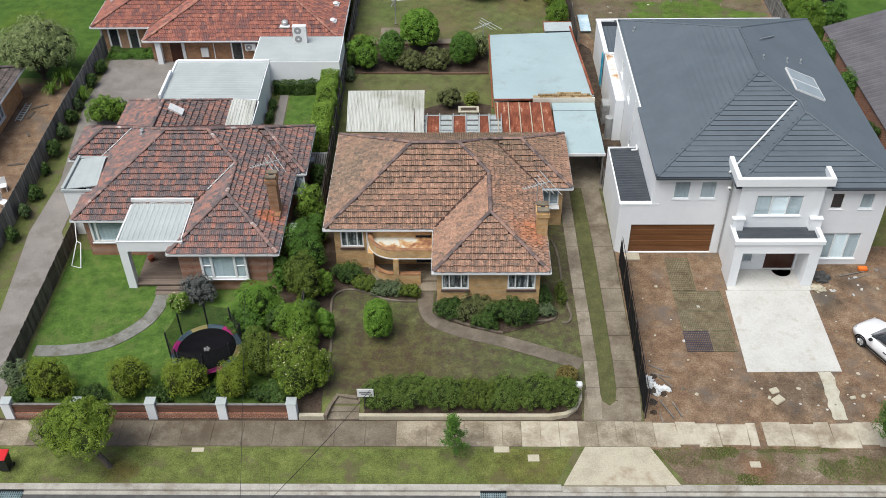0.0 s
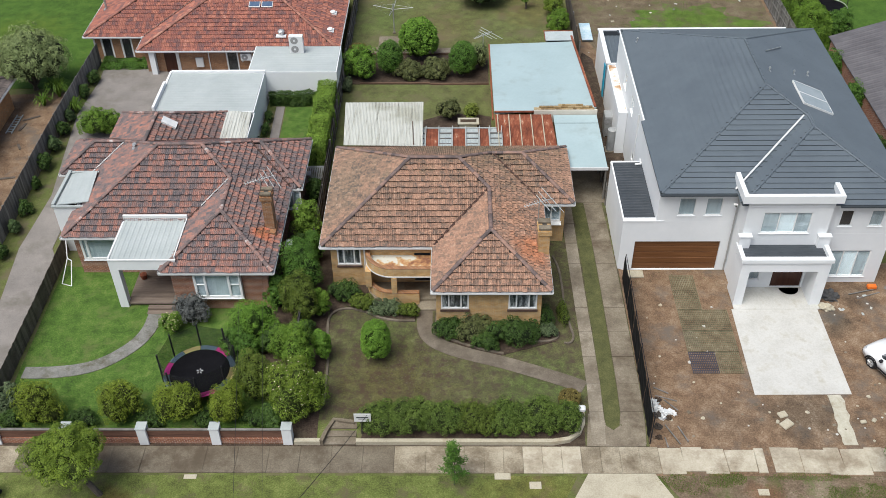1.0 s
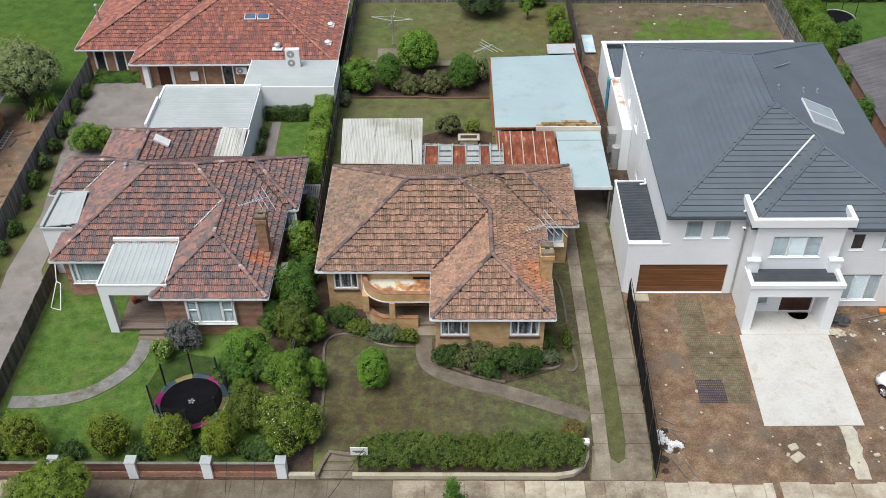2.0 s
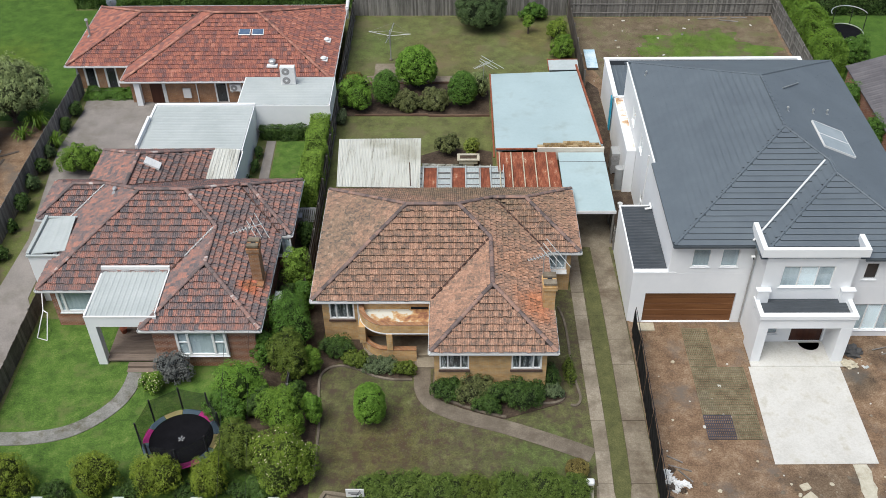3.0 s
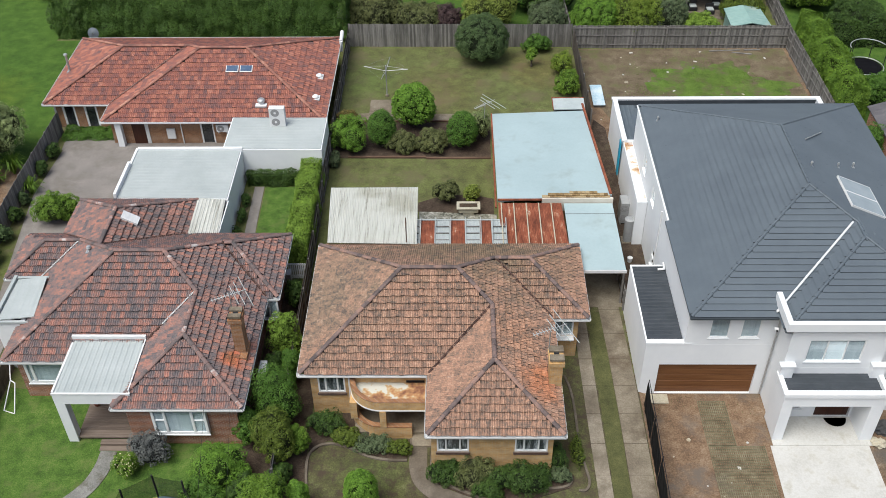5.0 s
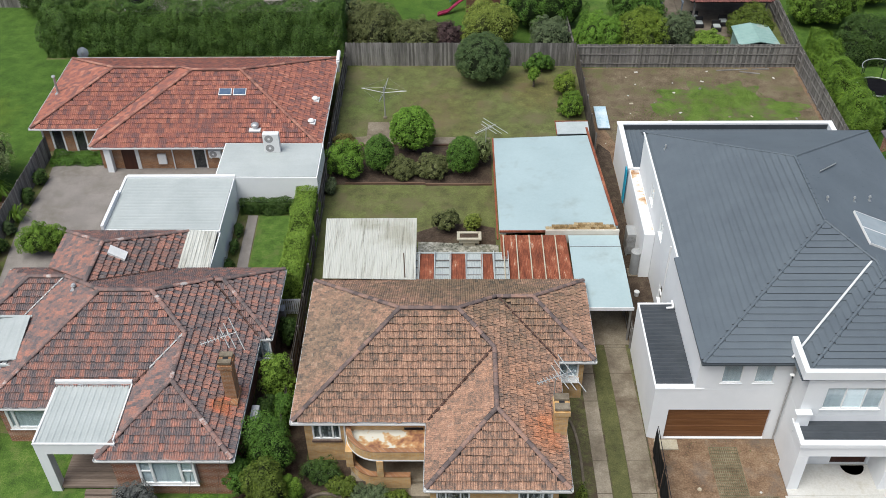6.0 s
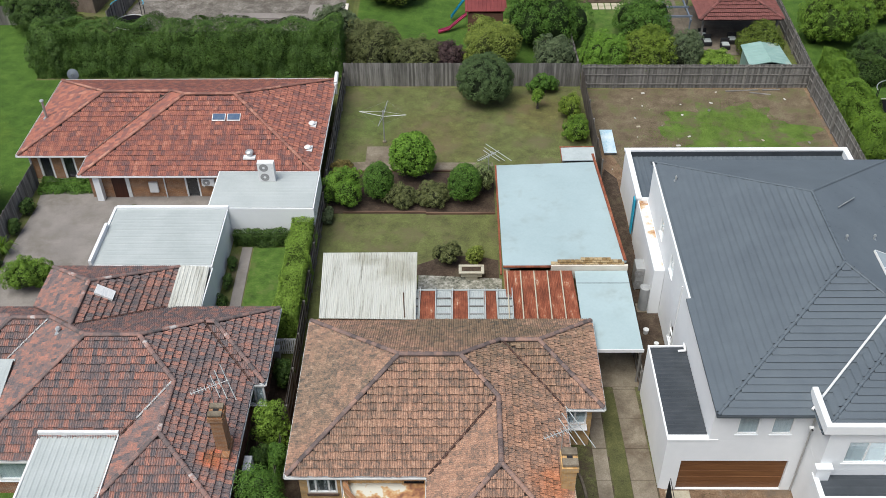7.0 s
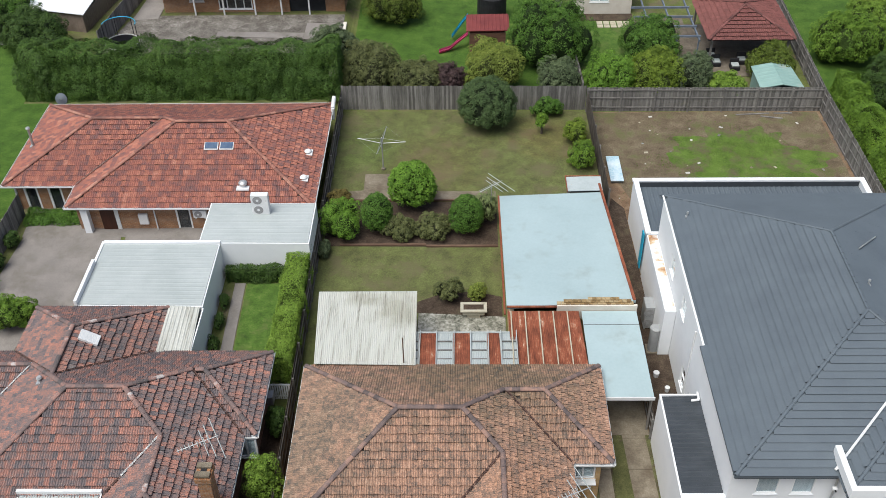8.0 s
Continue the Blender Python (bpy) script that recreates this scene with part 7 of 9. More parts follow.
edging([(-6.6, 32.2), (-6.65, 34.2), (-6.72, 35.9), (-6.95, 37.3), (-7.0, 38.4), (-6.6, 38.95), (-5.9, 39.05), (-5.2, 38.85), (-4.3, 38.3), (-3.3, 38.05), (-2.3, 38.05)], "curved concrete garden edging beside the porch")
edging([(-1.2, 38.5), (-1.22, 37.6), (-0.8, 36.85), (0.3, 36.3), (1.4, 35.85), (2.4, 35.6)], "curved concrete edging below the windows")
edging([(3.4, 36.5), (4.3, 36.45), (5.1, 36.55), (5.45, 36.9), (5.4, 37.3)], "short concrete edging at the bed corner")
edging([(5.5, 43.5), (5.75, 42.6), (5.85, 41.0), (5.83, 38.9), (6.05, 37.5), (6.15, 36.9), (5.97, 36.45), (5.65, 36.5)], "looping concrete edging beside the driveway")

# ---- street and yard objects ----
sign = thing("sign_board", "white notice board on a dark post by the steps", "sign")
part("post", boxes((-4.65, 30.42, -0.2, -4.58, 30.49, 1.4)), M["dark_timber"], sign)
bd = part("board", boxes((-4.93, 30.38, 0.85, -4.12, 30.415, 1.4)), M["trim"], sign)
bd.rotation_euler = (0, radians(0), 0)
part("text_bar", boxes((-4.82, 30.374, 1.12, -4.25, 30.378, 1.19)), M["dark_room"], bd)
part("text_bar", boxes((-4.72, 30.374, 1.03, -4.35, 30.378, 1.07)), M["dark_room"], bd)
mail = thing("letterbox", "white letterbox on a short post", "letterbox")
part("post", boxes((5.95, 31.15, -0.1, 6.05, 31.25, 0.75)), M["dark_timber"], mail)
part("box", boxes((5.82, 31.05, 0.752, 6.18, 31.35, 0.98), bevel=0.05), M["trim"], mail)
M["red_plastic"] = material("red_plastic", [(0.3, (0.5, 0.015, 0.02)), (0.7, (0.62, 0.03, 0.035))], scale=2, rough=0.45, bump=0.0)
M["bin_green"] = material("dark_bin_plastic", [(0.3, (0.015, 0.018, 0.017)), (0.7, (0.03, 0.033, 0.032))], scale=2, rough=0.5, bump=0.0)
wbin = thing("wheelie_bin", "dark wheelie bin with a red lid on the verge", "bin")
bm = bmesh.new()
vs = box(bm, -21.6, 26.6, -0.2, -21.1, 27.15, 0.72, bevel=0.0)
for v in vs:
    if v.co.z < 0:
        v.co.x = -21.35 + (v.co.x + 21.35) * 0.82
        v.co.y = 26.88 + (v.co.y - 26.88) * 0.8
part("body", bm, M["bin_green"], wbin)
part("lid", boxes((-21.64, 26.54, 0.722, -21.06, 27.2, 0.8), bevel=0.025), M["red_plastic"], wbin)
for s in (-21.62, -21.08):
    part("wheel", tubes(((s - 0.02, 27.08, -0.17), (s + 0.02, 27.08, -0.17), 0.1), seg=12), M["black"], wbin)
for x, y, w, d in ((3.6, 27.55, 0.55, 0.4), (2.1, 28.05, 0.75, 0.35), (-12.5, 28.0, 0.6, 0.25), (14.0, 27.2, 0.5, 0.35)):
    c = thing("service_cover", "concrete service pit cover set in the verge", "pit cover", "service covers")
    part("lid", boxes((x - w / 2, y - d / 2, -0.3, x + w / 2, y + d / 2, -0.235), bevel=0.01), M["concrete_pale"], c)
M["grate"] = material("blue_grey_cast_grate", [(0.3, (0.13, 0.19, 0.2)), (0.7, (0.24, 0.32, 0.33))], scale=3, rough=0.6, metal=0.3)
for x in (1.64, -20.8):
    g = thing("drain_grate", "blue-grey cast grate over the kerb drain", "drain", "drain grates")
    part("opening", boxes((x - 0.6, 25.66, -0.43, x + 0.6, 25.718, -0.3)), M["black"], g)
    part("sump", boxes((x - 0.57, 25.15, -0.425, x + 0.57, 25.655, -0.409)), M["black"], g)
    part("frame", boxes((x - 0.6, 25.1, -0.43, x + 0.6, 25.14, -0.385), (x - 0.6, 25.14, -0.43, x - 0.57, 25.66, -0.385), (x + 0.57, 25.14, -0.43, x + 0.6, 25.66, -0.385)), M["grate"], g)
    for k in range(11):
        part("bar", boxes((x - 0.54 + 0.1 * k, 25.14, -0.408, x - 0.48 + 0.1 * k, 25.66, -0.388)), M["grate"], g)
    for k in range(4):
        part("cross_bar", boxes((x - 0.57, 25.21 + 0.11 * k, -0.386, x + 0.57, 25.24 + 0.11 * k, -0.38)), M["grate"], g)


def cable(points, r, label):
    """A hanging line through its points, with a slight sag between them."""
    c = thing("overhead_cable", label, "cable", "overhead cables")
    fine = []
    for a, b in zip(points, points[1:]):
        a, b = Vector(a), Vector(b)
        for k in range(8):
            f = k / 8
            fine.append(a.lerp(b, f) - Vector((0, 0, 0.012 * (b - a).length * 4 * f * (1 - f))))
    fine.append(Vector(points[-1]))
    curve = bpy.data.curves.new("strand", "CURVE")
    curve.dimensions, curve.bevel_depth, curve.bevel_resolution = "3D", r, 1
    line = curve.splines.new("POLY")
    line.points.add(len(fine) - 1)
    for q, p in zip(line.points, fine):
        q.co = (*p, 1)
    curve.materials.append(M["black"])
    new("strand", curve).parent = c
    return c


cable([(-4.28, 30.37, 1.36), (-6.9, 14.6, 12.2)], 0.013, "black cable rising over the street from the notice board")
cable([(-11.5, 38.6, 3.25), (-6.4, 12.0, 9.7)], 0.008, "thin dark service cable over the verge")
cable([(-10.3, 38.6, 3.25), (-5.4, 12.0, 9.7)], 0.0055, "thin dark service cable over the verge")
pole = thing("power_pole", "grey timber power pole on the far side of the street", "pole")
part("shaft", tubes(((-6.4, 11.4, -0.6), (-6.4, 11.4, 12.6), 0.17, 0.12), seg=12), M["timber_j"], pole)
part("crossarm", boxes((-7.4, 11.3, 9.62, -4.9, 11.42, 9.76)), M["timber_j"], pole)
part("crossarm", boxes((-7.4, 11.3, 12.1, -5.4, 11.42, 12.24)), M["timber_j"], pole)

tramp = thing("trampoline", "round black trampoline with coloured pads and net", "trampoline")
TX, TY, TZ, TR = -13.0, 33.62, gz(-13.0, 33.62), 1.8
bm = bmesh.new()
bmesh.ops.create_circle(bm, cap_ends=True, segments=40, radius=TR - 0.28, matrix=Matrix.Translation((TX, TY, TZ + 0.78)))
bmesh.ops.solidify(bm, geom=bm.faces[:], thickness=0.01)
M["mat_black"] = material("woven_black_mat", [(0.3, (0.004, 0.004, 0.005)), (0.7, (0.009, 0.009, 0.011))], scale=2, rough=0.9, spec=0.08, bump=0.0)
part("mat", bm, M["mat_black"], tramp)
for k in range(5):
    a = radians(72 * k + 20)
    part("mat_mark", tubes(((TX + 0.05 * math.cos(a), TY + 0.05 * math.sin(a), TZ + 0.788), (TX + 0.17 * math.cos(a), TY + 0.17 * math.sin(a), TZ + 0.788), 0.012, 0.02), seg=6), M["trim"], tramp, "small white star mark")
for key, c in (("pink", (0.55, 0.05, 0.27)), ("grey", (0.13, 0.19, 0.25)), ("yellow", (0.5, 0.42, 0.2))):
    M["pad_" + key] = material(key + "_vinyl_pad", [(0.3, tuple(v * 0.8 for v in c)), (0.7, c)], scale=3, rough=0.5, bump=0.03)
for k in range(12):
    nm = "pad_" + ("grey", "pink", "grey", "yellow")[k % 4]
    a0, a1 = radians(30 * k + 10.4), radians(30 * k + 39.6)
    bm = bmesh.new()
    pts = [(a0 + (a1 - a0) * i / 5) for i in range(6)]
    lo = [bm.verts.new((TX + (TR - 0.3) * math.cos(a), TY + (TR - 0.3) * math.sin(a), TZ + 0.81)) for a in pts]
    hi = [bm.verts.new((TX + TR * math.cos(a), TY + TR * math.sin(a), TZ + 0.8)) for a in pts]
    fs = [bm.faces.new((lo[i], lo[i + 1], hi[i + 1], hi[i])) for i in range(5)]
    bmesh.ops.solidify(bm, geom=fs, thickness=0.04)
    part("pad", bm, M[nm], tramp)
poles = [(TX + (TR + 0.06) * math.cos(radians(45 * k + 10)), TY + (TR + 0.06) * math.sin(radians(45 * k + 10))) for k in range(8)]
for x, y in poles:
    part("net_pole", tubes(((x, y, TZ), (x, y, TZ + 2.3), 0.045), seg=8), M["black"], tramp)


def mesh_material(name, color, cell, gap):
    """Woven net: fine threads over open holes."""
    m = bpy.data.materials.new(name)
    m.use_nodes = True
    nt = m.node_tree
    b = nt.nodes["Principled BSDF"]
    b.inputs["Base Color"].default_value = (*color, 1)
    b.inputs["Roughness"].default_value = 0.8
    n = nt.nodes.new("ShaderNodeTexNoise")
    n.inputs["Scale"].default_value = cell
    r = ramp_node(nt, [(0.5 - gap, (0.35, 0.35, 0.35)), (0.5 + gap, (0.7, 0.7, 0.7))])
    nt.links.new(n.outputs[0], r.inputs[0])
    nt.links.new(r.outputs[0], b.inputs["Alpha"])
    return m


M["net"] = mesh_material("black_net", (0.012, 0.013, 0.014), 180, 0.15)
bm = bmesh.new()
for (xa, ya), (xb, yb) in zip(poles, poles[1:] + poles[:1]):
    rows = [[bm.verts.new((xa + (xb - xa) * f, ya + (yb - ya) * f, TZ + (0.85 + (1.4 - 0.16 * f * (1 - f)) * v))) for f in (0, 0.25, 0.5, 0.75, 1)] for v in (0, 0.5, 1)]
    for p, q in zip(rows, rows[1:]):
        for i in range(4):
            bm.faces.new((p[i], p[i + 1], q[i + 1], q[i]))
part("safety_net", bm, M["net"], tramp, "dark see-through safety net")
for k in range(3):
    a = radians(120 * k + 30)
    c, s = math.cos(a), math.sin(a)
    part("leg", tubes(((TX + TR * 0.95 * c, TY + TR * 0.95 * s, TZ), (TX + TR * 0.95 * c, TY + TR * 0.95 * s, TZ + 0.8), 0.03), seg=8), M["steel"], tramp)

# ---- building site ----
M["grid_mat"] = material("olive_paver_grid", [(0.25, (0.085, 0.075, 0.045)), (0.5, (0.16, 0.145, 0.088)), (0.75, (0.26, 0.24, 0.16))], scale=1.2, fine=6, grain=0.6, rough=0.8, bump=0.05)
M["grid_dark"] = material("dark_paver_grid", [(0.25, (0.03, 0.03, 0.04)), (0.75, (0.075, 0.075, 0.095))], scale=2, rough=0.7, bump=0.05)


def grid_panel(x0, y0, x1, y1, mat, label):
    """Upright bars crossed by finer bars, pressed unevenly into the soil, as one mat."""
    g = thing("ground_grid", label, "ground mat", "ground grids")
    z = gz(x0, y0) + 0.025
    bm = bmesh.new()
    n = round((x1 - x0) / 0.1)
    for k in range(n + 1):
        x = x0 + (x1 - x0 - 0.035) * k / n
        m = max(2, round((y1 - y0) / 0.5))
        for q in range(m):
            lift = 0.022 * noise.noise(Vector((x * 1.3, q * 0.65 + y0, 2)))
            ya, yb = y0 + (y1 - y0) * q / m, y0 + (y1 - y0) * (q + 1) / m
            box(bm, x, ya, z + lift - 0.02, x + 0.035, yb, z + 0.036 + lift)
    n = round((y1 - y0) / 0.17)
    for k in range(n + 1):
        y = y0 + (y1 - y0 - 0.03) * k / n
        box(bm, x0, y, z - 0.03, x1, y + 0.03, z + 0.026)
    ob = part("lattice", bm, M[mat], g)
    ob["kind"] = "stuff"


for x0, y0, x1, y1 in ((12.08, 39.14, 13.45, 41.93), (12.1, 37.48, 14.78, 39.1), (12.1, 35.94, 14.76, 37.44), (13.5, 34.4, 14.72, 35.9)):
    grid_panel(x0, y0, x1, y1, "grid_mat", "olive plastic ground grid pressed into soil")
grid_panel(12.1, 34.4, 13.46, 35.9, "grid_dark", "black plastic ground grid on soil")
rnd = random.Random(4)


def rock_mesh(seed, s):
    r = random.Random(seed)
    bm = bmesh.new()
    bmesh.ops.create_icosphere(bm, subdivisions=1, radius=1)
    for v in bm.verts:
        v.co = Vector((v.co.x * s * r.uniform(0.7, 1.3), v.co.y * s * r.uniform(0.7, 1.2), max(-0.3, v.co.z) * s * r.uniform(0.3, 0.6)))
    return bm


for k in range(90):
    zone = rnd.choice(((9.8, 30.2, 20, 33), (9.8, 33, 14.5, 42), (20, 34, 24, 41), (19.5, 30, 22, 34), (10, 67, 25, 77.3), (13, 30, 19, 32.5)))
    x, y = rnd.uniform(zone[0], zone[2]), rnd.uniform(zone[1], zone[3])
    s = rnd.choice((0.05, 0.06, 0.08, 0.12))
    st = tagged(ob_from("stone", rock_mesh(k, s), M[rnd.choice(("concrete_pale", "concrete_new", "concrete"))]), "small pale rubble stone on the soil", "stone", "rubble stones")
    st.location = (x, y, gz(x, y) + 0.02)
for x, y, w, d, a in ((15.95, 31.65, 0.45, 0.36, 20), (16.0, 31.05, 0.62, 0.45, 35), (19.75, 31.2, 0.3, 0.2, 10), (20.3, 31.3, 0.25, 0.2, 50), (15.6, 31.2, 0.22, 0.16, 70)):
    st = tagged(ob_from("concrete_lump", boxes((-w / 2, -d / 2, 0, w / 2, d / 2, 0.12), bevel=0.04), M["concrete_pale"]), "broken slab of pale concrete on the soil", "rubble", "rubble slabs")
    st.matrix_basis = Matrix.Translation((x, y, gz(x, y))) @ Matrix.Rotation(radians(a), 4, "Z")
for k, (x, y, l, a) in enumerate(((9.9, 32.9, 1.1, -20), (10.1, 31.0, 1.3, -65), (10.7, 30.9, 1.0, -70), (10.0, 30.3, 0.6, -85), (10.3, 32.6, 0.9, -50), (21.8, 40.3, 1.7, 15), (22.2, 40.0, 1.5, 20), (24.3, 40.2, 1.6, 8), (9.9, 33.4, 0.8, -30))):
    st = tagged(ob_from("timber_offcut", boxes((0, -0.03, 0, l, 0.03, 0.035)), M["timber_j"]), "loose timber offcut on the building site", "timber", "timber offcuts")
    st.matrix_basis = Matrix.Translation((x, y, gz(x, y) + 0.02 + 0.02 * (k % 3))) @ Matrix.Rotation(radians(a), 4, "Z")


def crumpled(name, x, y, s, h, mat, label, seed):
    r = random.Random(seed)
    bm = bmesh.new()
    bmesh.ops.create_icosphere(bm, subdivisions=3, radius=1)
    for v in bm.verts:
        k = 1 + 0.6 * noise.noise(v.co * 2.6 + Vector((seed, 0, 0))) + 0.5 * noise.noise(v.co * 6 + Vector((seed, 0, 0)))
        v.co = Vector((v.co.x * s * k, v.co.y * s * 0.8 * k, max(0, v.co.z * h * k)))
    ob = tagged(ob_from(name, bm, M[mat]), label, "rubbish", "site rubbish")
    ob.location = (x, y, gz(x, y))
    return ob


for k, (x, y, s, h) in enumerate(((9.72, 32.35, 0.26, 0.28), (9.95, 32.0, 0.22, 0.22), (10.15, 31.75, 0.24, 0.2), (10.5, 31.85, 0.2, 0.14), (10.05, 31.45, 0.18, 0.2), (10.65, 31.7, 0.14, 0.16), (9.7, 31.9, 0.16, 0.2))):
    crumpled("rubbish_bag", x, y, s, h, "trim", "crumpled torn white plastic rubbish", 3 + 5 * k)
for k, (x, y, s, h, m) in enumerate(((9.85, 31.6, 0.22, 0.22, "dark_timber"), (10.35, 31.45, 0.18, 0.14, "soil"), (9.75, 30.9, 0.2, 0.18, "dark_timber"), (9.7, 30.3, 0.16, 0.16, "soil"), (10.0, 32.6, 0.2, 0.12, "soil"))):
    crumpled("waste_lump", x, y, s, h, m, "dark crumpled lump of building waste by the fence", 50 + 5 * k)
crumpled("site_debris", 20.7, 40.2, 0.55, 0.3, "asphalt", "dark heap of site rubbish by the wall", 20)
crumpled("rubbish_bag", 20.3, 39.3, 0.4, 0.2, "concrete_pale", "pale torn cement bag on the ground", 25)
for k in range(22):
    x, y = (rnd.uniform(12, 25), rnd.uniform(67.5, 77.2)) if k < 14 else (rnd.uniform(19.8, 24.5), rnd.uniform(38.6, 41))
    w = rnd.uniform(0.05, 0.15)
    st = tagged(ob_from("scrap", boxes((-w, -w * 0.6, 0, w, w * 0.6, 0.03), bevel=0.008), M[rnd.choice(("concrete_new", "concrete_pale", "white_sheet", "timber_j"))]), "pale scrap of board lying on soil", "scrap", "site scraps")
    st.matrix_basis = Matrix.Translation((x, y, gz(x, y) + 0.035)) @ Matrix.Rotation(rnd.uniform(0, 3), 4, "Z") @ Matrix.Rotation(0.06, 4, "X")
for x, y, l, a in ((19.6, 77.2, 2.4, 4), (21.3, 77.0, 1.5, -12), (22.3, 77.35, 1.3, 2)):
    st = tagged(ob_from("fence_board", boxes((0, -0.07, 0, l, 0.07, 0.03)), M["timber_j"]), "fallen fence board on the soil", "board", "fallen boards")
    st.matrix_basis = Matrix.Translation((x, y, gz(x, y) + 0.04)) @ Matrix.Rotation(radians(a), 4, "Z")
M["orange"] = material("orange_plastic", [(0.3, (0.7, 0.14, 0.02)), (0.7, (0.8, 0.2, 0.03))], scale=2, rough=0.5, bump=0.0)
cone_ = thing("safety_cap", "orange plastic safety barrier foot on the soil", "barrier")
part("foot", boxes((23.0, 40.7, -0.1, 23.5, 41.0, 0.12), bevel=0.04), M["orange"], cone_)
tagged(ob_from("concrete_offcut", boxes((9.55, 41.75, gz(10, 42), 10.65, 42.35, gz(10, 42) + 0.1), bevel=0.02), M["concrete_pale"]), "pale offcut of concrete slab by the garage", "concrete")
mat_ = thing("door_mat", "half-round black door mat on the portico floor", "mat")
bm = bmesh.new()
vs = [bm.verts.new((18.6 + 0.55 * math.cos(radians(180 + 15 * k)), 40.85 + 0.55 * math.sin(radians(180 + 15 * k)), -0.085)) for k in range(13)]
f = bm.faces.new(vs)
bmesh.ops.solidify(bm, geom=[f], thickness=0.015)
part("pad", bm, M["black"], mat_)


# ---- parked car ----
M["car_white"] = material("white_car_paint", [(0.3, (0.72, 0.73, 0.74)), (0.7, (0.78, 0.79, 0.8))], scale=1, rough=0.25, bump=0.0, spec=0.5)
M["car_glass"] = material("dark_car_glass", [(0.3, (0.02, 0.025, 0.03)), (0.7, (0.035, 0.04, 0.045))], scale=1, rough=0.06, bump=0.0, spec=0.6)


def loft(sections, mat, name, parent, label=""):
    bm = bmesh.new()
    rings = [[bm.verts.new(p) for p in s] for s in sections]
    for a, b in zip(rings, rings[1:]):
        for i in range(len(a)):
            bm.faces.new((a[i], a[(i + 1) % len(a)], b[(i + 1) % len(a)], b[i]))
    bm.faces.new(rings[0][::-1])
    bm.faces.new(rings[-1])
    bmesh.ops.recalc_face_normals(bm, faces=bm.faces)
    for f in bm.faces:
        f.smooth = True
    return part(name, bm, mat, parent, label)


car = thing("car", "white small hatchback with dark trim parked on the soil", "car")
car.matrix_basis = Matrix.Translation((22.55, 34.15, gz(22.5, 33.8))) @ Matrix.Rotation(math.atan2(0.89, -0.45), 4, "Z")


def section(x, hw, z0, z1, top):
    return [(x, -hw * 0.92, z0), (x, -hw, (z0 + z1) / 2), (x, -hw * 0.97, z1 - 0.08), (x, -hw * top, z1), (x, hw * top, z1), (x, hw * 0.97, z1 - 0.08), (x, hw, (z0 + z1) / 2), (x, hw * 0.92, z0)]


loft([section(-2.0, 0.7, 0.35, 0.85, 0.8), section(-1.8, 0.82, 0.25, 0.98, 0.85), section(-0.8, 0.87, 0.22, 1.0, 0.9), section(0.6, 0.87, 0.22, 0.97, 0.9), section(1.3, 0.87, 0.24, 0.95, 0.82), section(1.75, 0.84, 0.28, 0.86, 0.75), section(1.98, 0.76, 0.32, 0.74, 0.72), section(2.1, 0.6, 0.36, 0.62, 0.7)], M["car_white"], "body", car)
loft([section(-1.85, 0.66, 0.95, 1.15, 0.85), section(-1.5, 0.72, 0.96, 1.4, 0.8), section(-0.3, 0.74, 0.96, 1.48, 0.8), section(0.2, 0.74, 0.95, 1.43, 0.8), section(1.0, 0.72, 0.9, 0.96, 0.85)], M["car_glass"], "window_glass", car, "dark glass cabin")
loft([[(-1.55, -0.57, 1.42), (-1.55, 0.57, 1.42), (-1.55, 0.5, 1.47), (-1.55, -0.5, 1.47)], [(-0.3, -0.6, 1.47), (-0.3, 0.6, 1.47), (-0.3, 0.53, 1.53), (-0.3, -0.53, 1.53)], [(0.15, -0.59, 1.44), (0.15, 0.59, 1.44), (0.15, 0.5, 1.48), (0.15, -0.5, 1.48)]], M["car_white"], "roof_panel", car)
for x in (-1.25, 1.25):
    for s in (-1, 1):
        w = part("wheel", tubes(((x, s * 0.66, 0.31), (x, s * 0.88, 0.31), 0.31), seg=20), M["black"], car, "black tyre")
        part("rim", tubes(((x, s * 0.872, 0.31), (x, s * 0.89, 0.31), 0.2), seg=16), M["fan_grey"], w)
        for q in range(5):
            a0 = radians(72 * q + 18)
            part("spoke", tubes(((x, s * 0.897, 0.31), (x + 0.19 * math.cos(a0), s * 0.897, 0.31 + 0.19 * math.sin(a0)), 0.035, 0.05), seg=6), M["steel"], w)
        arch = bmesh.new()
        for k in range(9):
            a0, a1 = radians(20 * k), radians(20 * k + 20)
            v = [(x + r * math.cos(a), s * 0.875, 0.31 + r * math.sin(a)) for a in (a0, a1) for r in (0.33, 0.42)]
            arch.faces.new([arch.verts.new(v[i]) for i in (0, 1, 3, 2)])
        bmesh.ops.solidify(arch, geom=arch.faces[:], thickness=0.03)
        part("wheel_arch", arch, M["black"], car, "black plastic wheel arch")
for s in (-1, 1):
    part("headlight", boxes((1.8, s * 0.62 - 0.13, 0.64, 2.0, s * 0.62 + 0.13, 0.76), bevel=0.03), M["steel"], car)
    part("mirror", boxes((0.62, s * 0.95 - 0.1, 0.92, 0.78, s * 0.95 + 0.1, 1.06), bevel=0.03), M["black"], car)
    part("door_handle", boxes((-0.35, s * 0.885 - 0.015, 0.78, -0.15, s * 0.885 + 0.015, 0.82)), M["black"], car)
    part("sill_strip", boxes((-0.95, s * 0.87 - 0.02, 0.34, 0.95, s * 0.87 + 0.02, 0.42)), M["black"], car)
part("bumper", boxes((1.9, -0.62, 0.28, 2.13, 0.62, 0.46), bevel=0.04), M["black"], car)


